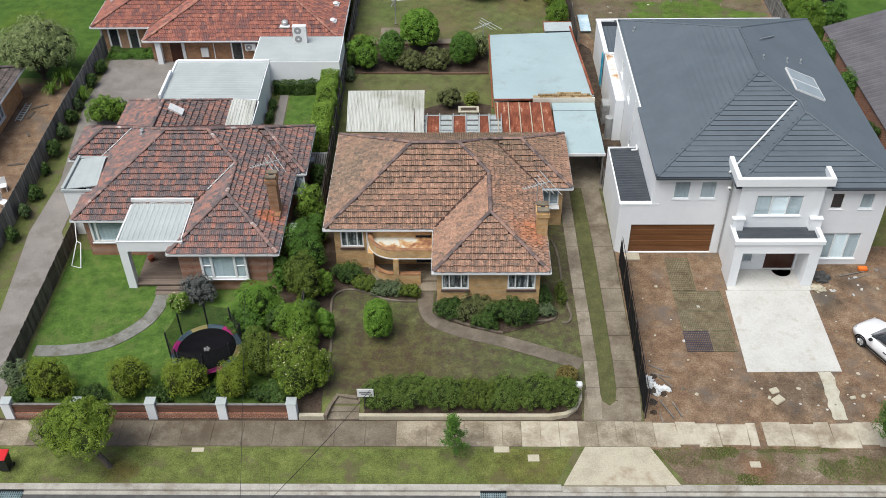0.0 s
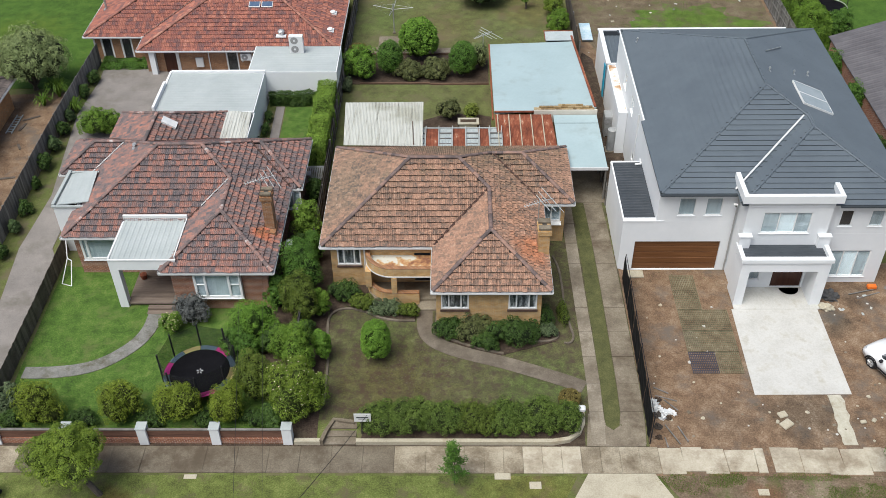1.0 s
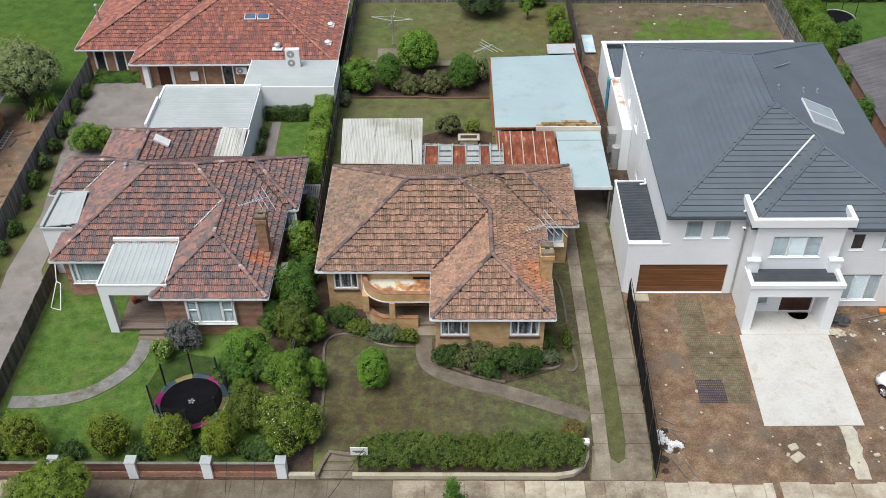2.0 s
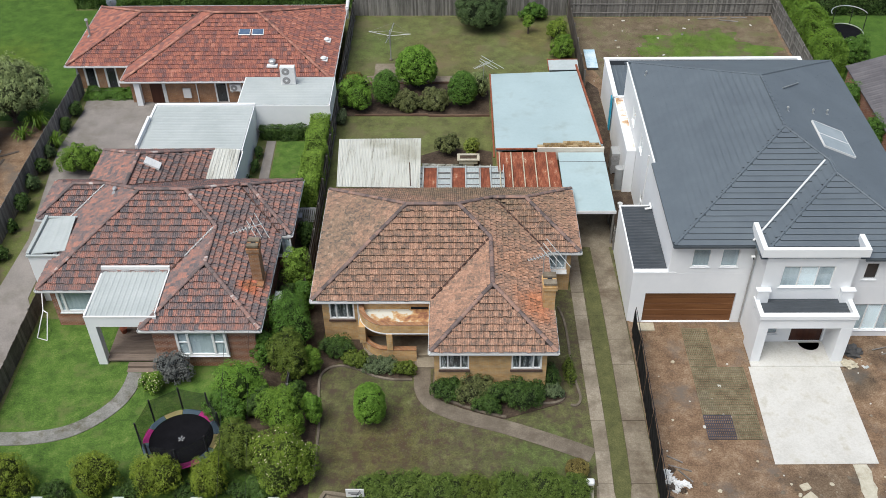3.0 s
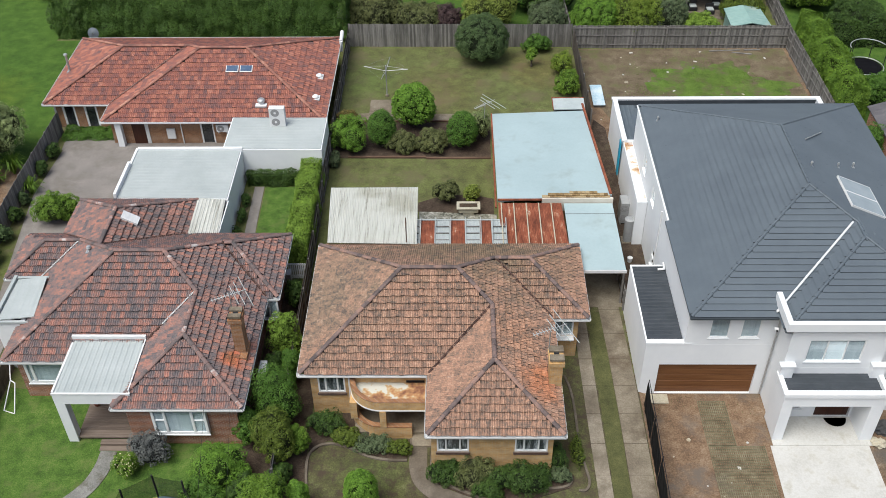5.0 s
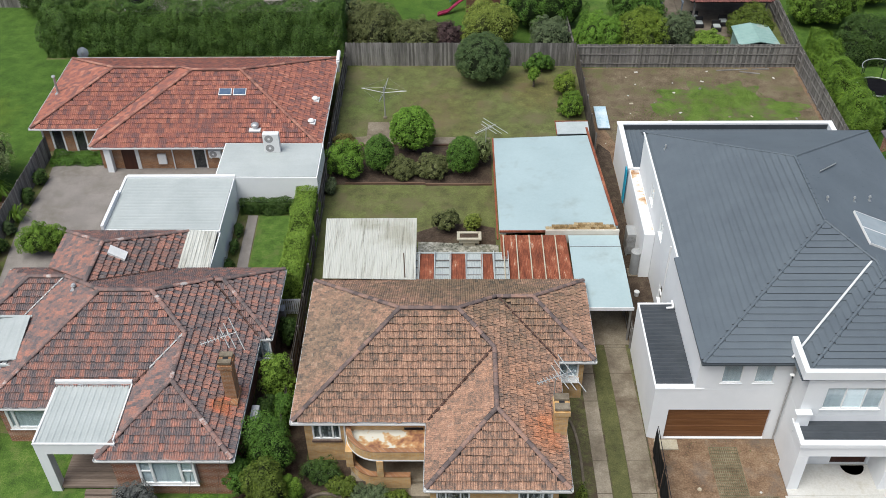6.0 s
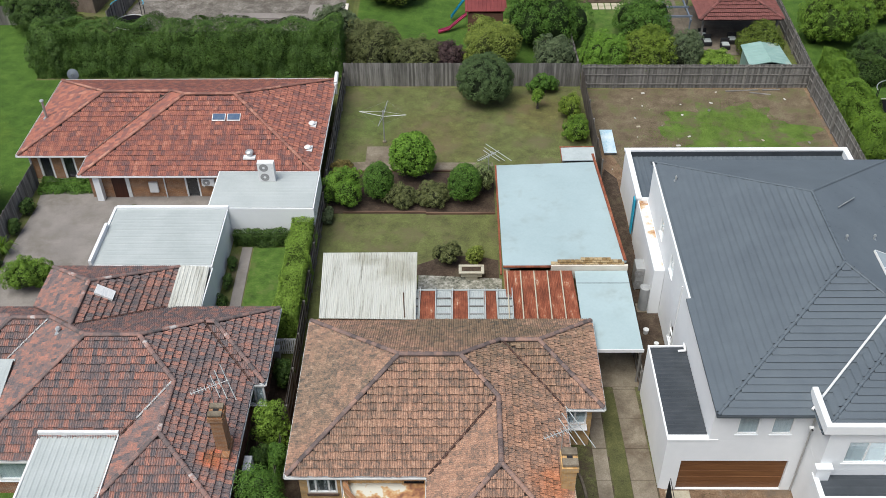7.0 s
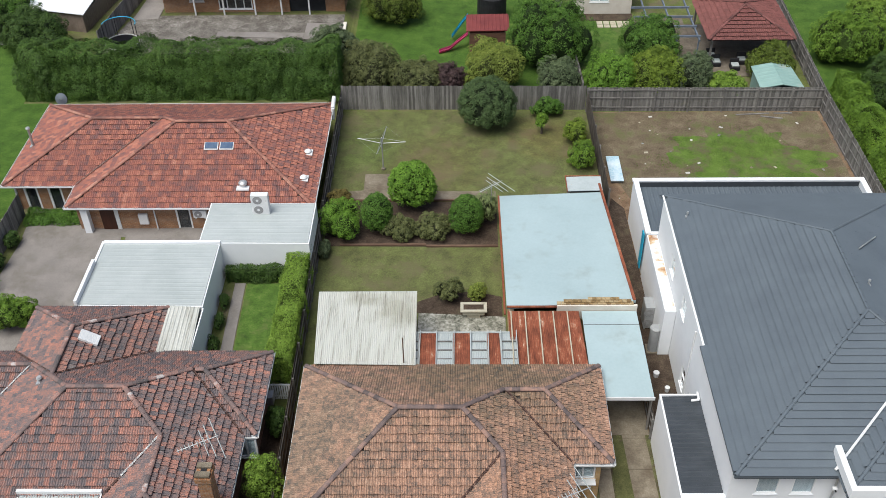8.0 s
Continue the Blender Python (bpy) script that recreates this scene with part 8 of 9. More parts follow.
# ---- trees and shrubs ----
def tree(name, x, y, trunk_h, r, h, mat, label, lean=(0, 0), clumps=9, n=5000, size=0.13, base=None):
    """A tapered trunk with limbs that carry uneven clumps of leaves."""
    SEED[0] += 1
    seed = SEED[0]
    rnd = random.Random(seed)
    z0 = gz(x, y) if base is None else base
    ob = thing(name, label, "tree")
    ob.location = (x, y, z0)
    top = Vector((lean[0], lean[1], trunk_h))
    bm = bmesh.new()
    mid = top * 0.5 + Vector((rnd.uniform(-0.1, 0.1), rnd.uniform(-0.1, 0.1), 0))
    tube(bm, (0, 0, -0.1), mid, 0.07 + r * 0.05, 0.06 + r * 0.04, seg=8)
    tube(bm, mid, top, 0.06 + r * 0.04, 0.05 + r * 0.025, seg=8)
    part("trunk", bm, M["bark"], ob)
    lb, cb = bmesh.new(), bmesh.new()
    for i in range(clumps):
        a = 2.4 * i + rnd.uniform(-0.3, 0.3)
        q = math.sqrt((i + 0.3) / clumps) * 0.68
        s = rnd.uniform(0.36, 0.52)
        c = top + Vector((math.cos(a) * r * q, math.sin(a) * r * q, h * (0.42 + 0.3 * (1 - q) + rnd.uniform(-0.14, 0.14)) - 0.1))
        part("limb", tubes((top - Vector((0, 0, 0.1)), c, 0.05, 0.02), seg=5), M["bark"], ob)
        rad = (r * s, r * s, h * 0.28)
        core_blob(cb, c, rad, seed + i, k=0.72)
        leaf_cloud(lb, c, rad, n // clumps, size, seed + i)
    part("crown", lb, M[mat], ob)
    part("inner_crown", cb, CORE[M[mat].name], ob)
    return ob


tree("street_tree", -16.45, 27.0, 1.75, 1.7, 1.95, "leaf_street", "leaning street tree with a dense round crown", lean=(-0.95, 0.3), clumps=13, n=16000, size=0.055)
def young_tree(x, y):
    """A thin stake of a trunk with airy sprays, broad below and thin towards the crooked tip."""
    SEED[0] += 1
    rnd = random.Random(71)
    ob = thing("young_tree", "slender young street tree with sparse feathery foliage", "tree")
    ob.location = (x, y, gz(x, y))
    bm = bmesh.new()
    tube(bm, (0, 0, -0.1), (0.03, 0.02, 1.4), 0.035, 0.028, seg=6)
    tube(bm, (0.03, 0.02, 1.4), (-0.1, 0.02, 3.0), 0.028, 0.01, seg=6)
    part("trunk", bm, M["bark"], ob)
    lb = bmesh.new()
    for k in range(26):
        f = k / 25
        a = 2.4 * k
        reach = (0.62 * (1 - f) + 0.13) * rnd.uniform(0.65, 1.1)
        z = 0.75 + 2.15 * f
        root = Vector((0.03 - 0.12 * f, 0.02, z - 0.12))
        tip = Vector((root.x + math.cos(a) * reach, root.y + math.sin(a) * reach, z + rnd.uniform(0.0, 0.22)))
        part("limb", tubes((root, tip, 0.012, 0.005), seg=4), M["bark"], ob)
        for j in range(95):
            q = rnd.uniform(0.25, 1.1)
            p = root.lerp(tip, q) + Vector((rnd.gauss(0, 0.075), rnd.gauss(0, 0.075), rnd.gauss(0, 0.06)))
            add_leaf(lb, p, Vector((rnd.uniform(-0.6, 0.6), rnd.uniform(-0.6, 0.6), 1)).normalized(), rnd.uniform(0.03, 0.06), rnd)
    part("crown", lb, M["leaf"], ob)
    return ob


young_tree(-0.15, 27.6)
tree("street_tree", 20.45, 27.9, 0.9, 1.15, 2.6, "leaf", "young street tree at the verge", clumps=9, n=4200, size=0.06)
tree("tree", -30.6, 61.4, 0.35, 2.7, 4.2, "leaf_pale", "spreading pale grey-green tree in the western yard", clumps=18, n=15000, size=0.09)
for x, y, r, h, m, c in ((-9.95, 32.6, 0.95, 2.9, "leaf_olive", 6), (-8.35, 34.7, 1.1, 2.7, "leaf_lime", 7), (-7.05, 35.4, 0.5, 1.9, "leaf_bright", 4), (-10.6, 36.5, 1.15, 2.7, "leaf_bright", 7), (-8.5, 38.2, 0.95, 3.1, "leaf_olive", 6), (-7.35, 38.6, 0.42, 2.1, "leaf_lime", 3),
                         (-8.7, 40.5, 1.1, 3.3, "leaf", 7), (-8.85, 44.7, 0.75, 2.9, "leaf_clip", 6), (-8.35, 43.0, 0.55, 2.1, "leaf", 4), (-9.85, 39.2, 0.75, 2.2, "leaf", 5), (-11.3, 35.6, 0.95, 1.7, "leaf", 6), (-9.7, 35.7, 0.7, 1.6, "leaf_dark", 5), (-8.1, 36.7, 0.6, 1.5, "leaf_dark", 4), (-9.2, 43.2, 0.5, 1.6, "leaf_dark", 4), (-8.9, 48.5, 0.55, 1.6, "leaf_dark", 4)):
    bush("tree_shrub", x, y, r, r, h, m, "dense leafy evergreen shrub along the boundary", "shrub", "boundary shrubs", clumps=c, n=int(6400 * r), size=0.058)
bush("flowering_shrub", -7.85, 31.85, 1.5, 1.4, 2.8, "leaf_street", "loose olive shrub flecked with pinkish-white blossom", "shrub", clumps=10, n=10500, size=0.055, bloom=("petal_pink", 130))
for x, r in ((-20.35, 1.2), (-16.3, 1.05), (-13.55, 1.12), (-11.1, 0.75)):
    bush("fence_shrub", x, 31.3, r, 0.85, 2.25, "leaf_fence", "yellow-olive upright shrub behind the front fence", "shrub", "shrubs behind the front fence", clumps=8, n=5600, size=0.05)
for x, r in ((-18.3, 0.8), (-14.9, 0.6), (-12.3, 0.6), (-9.9, 0.8), (-21.9, 0.6), (-9.2, 0.7)):
    bush("low_shrub", x, 31.0, r, 0.55, 0.75, "leaf_dark", "low dark undergrowth behind the front fence", "shrub", "low undergrowth", clumps=6, n=1800, size=0.05)
bush("shrub", -22.2, 31.8, 0.7, 0.8, 1.5, "leaf_grey", "sparse grey-green shrub at the fence end", "shrub", clumps=5, n=1200)
bush("shrub", -8.9, 31.2, 0.8, 0.7, 1.0, "leaf_dark", "dark low shrub behind the fence post", "shrub", clumps=4, n=1500)
bush("lavender_bush", -14.35, 38.05, 0.85, 0.65, 1.75, "leaf_lavender", "purple-grey rounded bush beside the porch", clumps=6, n=3600, size=0.05)
bush("flower_bush", -15.2, 37.2, 0.62, 0.6, 1.2, "leaf_lime", "small yellow-flowered bush by the path", clumps=5, n=2200, size=0.05, bloom=("petal_cream", 110))
for x, y, rx, ry, h, m in ((-0.4, 37.15, 0.95, 0.7, 1.15, "leaf_dark"), (0.9, 36.95, 1.0, 0.8, 1.25, "leaf_brown"), (2.7, 36.6, 1.3, 0.85, 1.35, "leaf_dark"), (1.5, 36.25, 0.85, 0.6, 0.9, "leaf_dark"), (3.7, 36.9, 0.7, 0.6, 1.0, "leaf_dark"), (-6.2, 39.9, 0.9, 0.6, 1.1, "leaf_dark"), (-5.2, 39.2, 0.75, 0.5, 0.8, "leaf_olive"), (-3.9, 38.75, 0.9, 0.45, 0.8, "leaf_grey"), (-2.75, 38.6, 0.6, 0.4, 0.75, "leaf_olive"), (4.7, 37.9, 0.45, 0.7, 1.2, "leaf_dark"), (4.75, 37.1, 0.55, 0.4, 0.6, "leaf_grey"), (5.75, 38.6, 0.25, 1.2, 0.5, "leaf_olive")):
    bush("garden_shrub", x, y, rx, ry, h, m, "mixed leafy garden shrub beside the brick wall", "shrub", "garden shrubs", clumps=6, n=int(3200 * rx), size=0.055)
bush("shrub", 5.55, 32.3, 0.5, 0.45, 0.8, "leaf_rust", "rusty orange shrub at the hedge end", "shrub", n=1200, size=0.06)
for x, rx, h, m in ((-3.7, 0.95, 1.25, "leaf_front"), (-2.3, 1.0, 1.3, "leaf_front"), (-0.8, 1.05, 1.3, "leaf_front"), (0.8, 1.05, 1.2, "leaf_olive"), (2.3, 1.0, 1.1, "leaf_front"), (3.8, 1.15, 1.35, "leaf_front")):
    bush("hedge_shrub", x, 30.9, rx * 1.08, 0.95, h, m, "loosely clipped green shrub of the front hedge", "shrub", "front hedge", clumps=14, n=8500, size=0.043)
bush("shrub", 5.2, 30.95, 0.9, 0.85, 1.2, "leaf_front", "rounded dark end of the front hedge", "shrub", clumps=12, n=5200, size=0.045)
for x, y, rx, ry, h, m, lb in ((-7.05, 63.8, 1.3, 1.2, 2.3, "leaf_bright", "rounded glossy green shrub"), (-5.0, 64.2, 0.88, 0.88, 2.7, "leaf", "clipped dark oval shrub"), (-2.95, 66.65, 1.4, 1.15, 3.2, "leaf_bright", "large clipped bright green oval shrub"),
                              (0.4, 64.0, 0.95, 0.95, 2.7, "leaf", "clipped dark square shrub"), (-3.5, 63.7, 1.1, 0.9, 1.4, "leaf_brown", "loose low garden shrub"), (-1.6, 63.7, 1.2, 0.9, 1.45, "leaf_brown", "loose low garden shrub"), (1.6, 65.2, 0.8, 0.8, 2.0, "leaf_pale", "loose light green shrub by the shed"),
                              (-7.5, 66.6, 0.7, 0.8, 1.4, "leaf_rust", "rusty green shrub by the fence"), (-8.0, 61.9, 0.35, 0.5, 1.0, "leaf_grey", "small grey shrub by the fence"), (-0.45, 58.0, 0.9, 0.6, 1.45, "leaf_brown", "loose olive-brown garden shrub by the patio"), (1.0, 58.0, 0.5, 0.45, 1.3, "leaf_yellow", "bright lime green shrub by the planter"),
                              (7.95, 73.7, 0.8, 1.05, 1.6, "leaf_street", "leafy shrub along the side fence"), (8.15, 71.1, 0.95, 1.1, 1.8, "leaf_lime", "leafy shrub along the side fence"), (6.4, 77.2, 1.1, 0.6, 1.4, "leaf", "broad-leaved green shrub at the back fence"), (-24.0, 55.6, 1.4, 1.2, 1.9, "leaf_lime", "bushy green shrub on the driveway edge")):
    bush("garden_bush", x, y, rx, ry, h, m, lb, "shrub", clumps=1 if "clipped" in lb else 5, n=int(4600 * rx if "large" not in lb else 2600 * rx), size=0.06 if "large" not in lb else 0.1)
for y in (52.4, 54.0, 55.7, 57.2):
    bush("courtyard_plant", -13.0, y, 0.32, 0.6, 0.7, "leaf_dark", "dark low plant along the white garage wall", "plant", "courtyard plants", clumps=3, n=500, size=0.07)
tree("small_tree", 5.7, 75.0, 0.5, 0.45, 1.2, "leaf_lime", "small yellow-green sapling on the lawn", clumps=5, n=600, size=0.1)
bush("round_tree", 1.9, 75.8, 1.9, 1.7, 3.6, "leaf_deep", "round dense grey-green tree in the back yard", "tree", n=9000, size=0.075)
for k, (x, y, s) in enumerate(((-26.72, 55.5, 0.5), (-26.8, 53.6, 0.48), (-26.75, 51.6, 0.5), (-26.6, 47.2, 0.5), (-26.65, 45.4, 0.45), (-26.7, 49.6, 0.3), (-26.65, 43.2, 0.4), (-26.75, 57.1, 0.4), (-26.7, 60.2, 0.45), (-26.6, 62.2, 0.5))):
    bush("border_plant", x, y, s * 0.85, s, 0.6 + s * 0.9, ("leaf_dark", "leaf_deep", "leaf_dark")[k % 3], "dark leafy border plant along the side fence", "plant", "border plants", clumps=4, n=900, size=0.075)


hedge("low_border", -26.7, 64.2, -23.2, 65.7, 0.4, "leaf", "low green border growth below the tall windows", 2600, size=0.07, category="plants", soft=0.5, wave=0.5, cells=2.0)


def flax(x, y, h, n, seed):
    """A clump of long strap leaves that arch outwards."""
    rnd = random.Random(seed)
    ob = thing("flax_plant", "pale green clump of arching strap leaves by the fence", "plant", "flax plants")
    ob.location = (x, y, gz(x, y))
    bm = bmesh.new()
    for k in range(n):
        a, reach, tall, w = rnd.uniform(0, 6.283), rnd.uniform(0.35, 1.0) * h, rnd.uniform(0.6, 1.0) * h, rnd.uniform(0.02, 0.04)
        d, side = Vector((math.cos(a), math.sin(a), 0)), Vector((-math.sin(a), math.cos(a), 0))
        rows = []
        for f, hz_, ww in ((0.05, 0.0, 1.0), (0.3, 0.75, 1.0), (0.65, 1.0, 0.8), (1.0, 0.7, 0.15)):
            p = d * (reach * f) + Vector((0, 0, tall * hz_))
            rows.append((bm.verts.new(p - side * w * ww), bm.verts.new(p + side * w * ww)))
        for p, q in zip(rows, rows[1:]):
            bm.faces.new((p[0], p[1], q[1], q[0]))
    part("leaves", bm, M["leaf_lime"], ob)


flax(-26.75, 58.3, 1.1, 70, 3)
flax(-28.6, 60.4, 1.5, 90, 4)
flax(-29.3, 59.2, 0.9, 60, 5)
for x, y, a in ((-28.9, 48.0, 20), (-28.3, 46.4, 70)):
    c = thing("garden_chair", "white plastic garden chair in the western yard", "chair", "white garden chairs")
    c.matrix_basis = Matrix.Translation((x, y, gz(x, y))) @ Matrix.Rotation(radians(a), 4, "Z")
    part("seat", boxes((-0.25, -0.25, 0.4, 0.25, 0.25, 0.45), bevel=0.015), M["trim"], c)
    part("backrest", boxes((-0.25, 0.24, 0.452, 0.25, 0.29, 0.9), bevel=0.015), M["trim"], c)
    for px_ in (-0.22, 0.17):
        for py_ in (-0.22, 0.19):
            part("leg", boxes((px_, py_, 0, px_ + 0.05, py_ + 0.05, 0.398)), M["trim"], c)
for k, (x, y, l, a) in enumerate(((-30.2, 57.2, 1.2, 30), (-30.0, 56.0, 0.9, 80), (-29.6, 50.6, 1.1, 10), (-29.2, 53.8, 0.7, 120))):
    st = tagged(ob_from("timber_scrap", boxes((0, -0.08, 0, l, 0.08, 0.06), bevel=0.008), M["dark_timber"]), "dark length of scrap timber on bare soil", "timber", "yard scraps")
    st.matrix_basis = Matrix.Translation((x, y, gz(x, y) + 0.02)) @ Matrix.Rotation(radians(a), 4, "Z")
hedge("hedge", 26.15, 66.8, 28.1, 78.2, 2.9, "leaf_lime", "dense yellow-green screening hedge behind the side fence", 22000, size=0.085, soft=0.3, wave=0.35, cells=1.1)
for x, y, r, h, m, lb in ((-6.6, 81.4, 2.2, 3.4, "leaf_brown", "loose brownish shrub behind the fence"), (-3.0, 80.6, 1.8, 2.5, "leaf_brown", "loose olive shrub behind the fence"), (-0.6, 80.2, 1.0, 2.4, "leaf_plum", "dark plum-leaved shrub behind the fence"), (2.4, 81.0, 2.0, 3.4, "leaf_yellow", "yellow-green flowering tree behind the fence"),
                          (6.8, 85.2, 3.2, 5.2, "leaf", "large dark green tree behind the fence"), (7.3, 80.4, 1.5, 2.4, "leaf_grey", "blue-grey shrub behind the fence"), (11.0, 80.2, 1.8, 2.8, "leaf_bright", "dark rounded shrub behind the fence"), (14.2, 80.3, 2.0, 3.0, "leaf_street", "bright green citrus tree behind the fence"), (17.0, 80.6, 1.6, 2.8, "leaf_grey", "grey-green shrub behind the fence"), (19.2, 79.4, 1.4, 1.9, "leaf_clip", "bright green flowering shrub behind the fence"),
                          (14.6, 85.0, 2.1, 3.4, "leaf", "round dark tree in the rear garden"), (23.3, 82.6, 1.6, 2.4, "leaf_olive", "olive shrub near the green shed"), (29.5, 85.0, 2.6, 3.6, "leaf_lime", "spreading olive tree over the fence"), (31.5, 80.0, 2.0, 2.6, "leaf_dark", "dark shrub in the eastern garden"), (33.5, 89.0, 2.8, 3.8, "leaf_clip", "spreading tree in the eastern garden"),
                          (-9.5, 84.5, 1.8, 2.6, "leaf_grey", "wispy grey shrub at the fence end"), (-33.5, 86.5, 2.6, 3.0, "leaf_dark", "dark shrub at the far yard edge"), (-37, 90.5, 2.6, 3.0, "leaf", "leafy shrub at the far yard edge"), (-5.5, 92.0, 2.2, 3.6, "leaf_olive", "olive tree beside the rear brick house"), (-30.0, 80.5, 2.2, 3.8, "leaf_dark", "dark tree at the hedge end"),
                          (26.7, 62.0, 0.6, 3.0, "leaf", "slender leafy shrub beside the grey roof"), (26.75, 57.4, 0.75, 3.0, "leaf", "slender leafy shrub beside the grey roof"), (29.5, 69.0, 0.9, 2.6, "leaf", "small tree beside the grey roof"), (26.6, 52.0, 0.7, 2.4, "leaf_dark", "slender leafy shrub beside the grey roof")):
    bush("background_tree", x, y, r, r, h, m, lb, "tree", clumps=15, n=int(8600 * r), size=0.08)

# ---- beyond the back fences ----
M["rear_soil"] = material("grey_disturbed_soil", [(0.25, (0.06, 0.053, 0.045)), (0.45, (0.12, 0.108, 0.092)), (0.6, (0.19, 0.175, 0.155)), (0.8, (0.34, 0.32, 0.29))], scale=1.0, detail=14, fine=10, grain=0.6, rough=1.0, bump=0.9)
sheet("rear_yard", [(-29, 82.5), (-9, 82), (-9.5, 92.2), (-27, 92.2)], 0.02, M["rear_soil"], "bare grey soil yard behind the hedge", "soil")
sheet("rear_grass", [(-8.4, 80), (8, 80), (8, 100), (-8.4, 100)], 0.02, M["grass_bright"], "bright green grass behind the fence", "lawn")
sheet("rear_grass", [(9.3, 79.5), (15, 79.5), (15, 92.6), (9.3, 92.6)], 0.02, M["grass_lush"], "green lawn behind the fence", "lawn")
sheet("west_grass", [(-60, 62), (-27.6, 61.5), (-28.2, 78.4), (-31.6, 78.4), (-31.6, 88.8), (-60, 89)], 0.02, M["grass_bright"], "bright green grass of the western yard", "lawn")
sheet("east_grass", [(26.3, 66), (60, 66), (60, 100), (26.3, 100)], 0.02, M["grass_bright"], "green lawn of the eastern garden", "lawn")
paling_fence("paling_fence", (8.9, 79.0), (8.2, 96), 1.7, "grey timber fence between rear gardens", w=0.25)
paling_fence("paling_fence", (25.8, 78.0), (26.5, 98), 1.75, "grey timber fence of the rear garden", w=0.25)
paling_fence("paling_fence", (-45, 87.5), (-33.5, 87.2), 1.7, "grey timber fence of the far yard", w=0.25)
paling_fence("paling_fence", (-28.1, 86.4), (-26.9, 97), 1.7, "grey timber fence beside the rear brick house", w=0.25)
rear = thing("house", "brown brick house with white verandah posts beyond the hedge", "house")
house_walls(rear, [(-24.6, 92.8), (-9.5, 92.8), (-9.5, 102), (-24.6, 102)], 0.2, 2.8, M["brown_brick"], {0: [(2.2, 3.4, 1.7, 2.5), (4.6, 7.4, 1.0, 2.5), (10.5, 13.5, 0.3, 2.5)]})
front_window(rear, -20.0, -17.2, 92.8, 1.0, 2.5, panes=4, blind="dark_room")
front_window(rear, -22.4, -21.2, 92.8, 1.7, 2.5, panes=1, blind="dark_room")
part("sliding_door", boxes((-14.1, 92.95, 0.3, -11.1, 93.0, 2.5)), M["dark_room"], rear)
for x in (-21.9, -19.5, -16.9, -14.7, -12.4):
    part("verandah_post", boxes((x - 0.06, 92.2, 0.2, x + 0.06, 92.32, 2.7)), M["trim"], rear)
flat_roof("roof", [(-25, 91.9), (-9, 91.9), (-9, 102.4), (-25, 102.4)], (2.75, 2.75, 4.5, 4.5), M["rust"], rear, rib=0.4)
sheet("rear_slab", [(-12.4, 87.7), (-9.5, 87.7), (-9.5, 90.4), (-12.4, 90.4)], 0.16, M["driveway"], "grey concrete slab in the rear yard", "slab", kind="structure")
sheet("rear_path", [(-19.5, 88.3), (-12.45, 88.0), (-12.45, 88.9), (-19.5, 89.2)], 0.08, M["driveway"], "pale concrete path across the rear yard", "path")
sheet("rear_driveway", [(-27.0, 91.3), (-24.9, 91.6), (-24.75, 103), (-26.2, 103)], 0.05, M["driveway"], "grey concrete drive beside the brick house", "driveway")
low = thing("low_wall", "low pale wall at the edge of the rear slab", "wall")
part("block", boxes((-9.48, 87.5, 0.2, -9.2, 90.9, 0.75), bevel=0.015), M["plaster"], low)
out = thing("outbuilding", "timber outbuilding with a white sheet roof beyond the hedge", "shed")
house_walls(out, [(-36.0, 90.6), (-30.2, 89.3), (-29.2, 95.5), (-35.5, 96.5)], 0.2, 2.3, M["deck"], thick=0.1)
flat_roof("roof", [(-36.4, 90.6), (-30.0, 89.05), (-29.6, 95.8), (-36, 96.9)], (2.45, 2.45, 2.7, 2.7), M["white"], out, rib=0.4, along="x")
cream = thing("house", "cream weatherboard house at the back", "house")
house_walls(cream, [(9.6, 93.0), (14.3, 93.0), (14.3, 99), (9.6, 99)], 0.2, 3.0, M["plaster"], {0: [(1.2, 2.8, 1.3, 2.4)]})
front_window(cream, 10.8, 12.4, 93.0, 1.3, 2.4, panes=2, blind="curtain")
flat_roof("roof", [(9.2, 92.7), (14.7, 92.7), (14.7, 99.3), (9.2, 99.3)], (3.0, 3.0, 4.2, 4.2), M["white_sheet"], cream, rib=0.4)
for k in range(5):
    for j in range(2):
        s = thing("stepping_stone", "square pale stepping stone in the rear garden", "paver", "stepping stones")
        part("paver", boxes((11.3 + 0.55 * k, 90.5 + 0.6 * j, 0.2, 11.75 + 0.55 * k, 91.0 + 0.6 * j, 0.3)), M["concrete_pale"], s)
cubby = thing("cubby_house", "timber cubby house with red roof and slides", "playhouse")
house_walls(cubby, [(0.8, 86.6), (3.6, 86.6), (3.6, 88.4), (0.8, 88.4)], 0.25, 1.9, M["merbau"], {0: [(1.3, 2.1, 0.9, 1.5)]}, thick=0.06)
M["red_roof"] = material("red_sheet", [(0.3, (0.13, 0.028, 0.028)), (0.7, (0.2, 0.045, 0.042))], scale=1, rough=0.6)
flat_roof("roof", [(0.55, 86.45), (3.9, 86.5), (3.85, 88.3), (0.55, 88.2)], (2.15, 2.15, 2.65, 2.65), M["red_roof"], cubby, rib=0.3)
M["pink"] = material("pink_plastic", [(0.3, (0.5, 0.07, 0.17)), (0.7, (0.6, 0.1, 0.22))], scale=1, rough=0.4)
M["cyan"] = material("blue_plastic", [(0.3, (0.02, 0.3, 0.5)), (0.7, (0.03, 0.38, 0.58))], scale=1, rough=0.4)
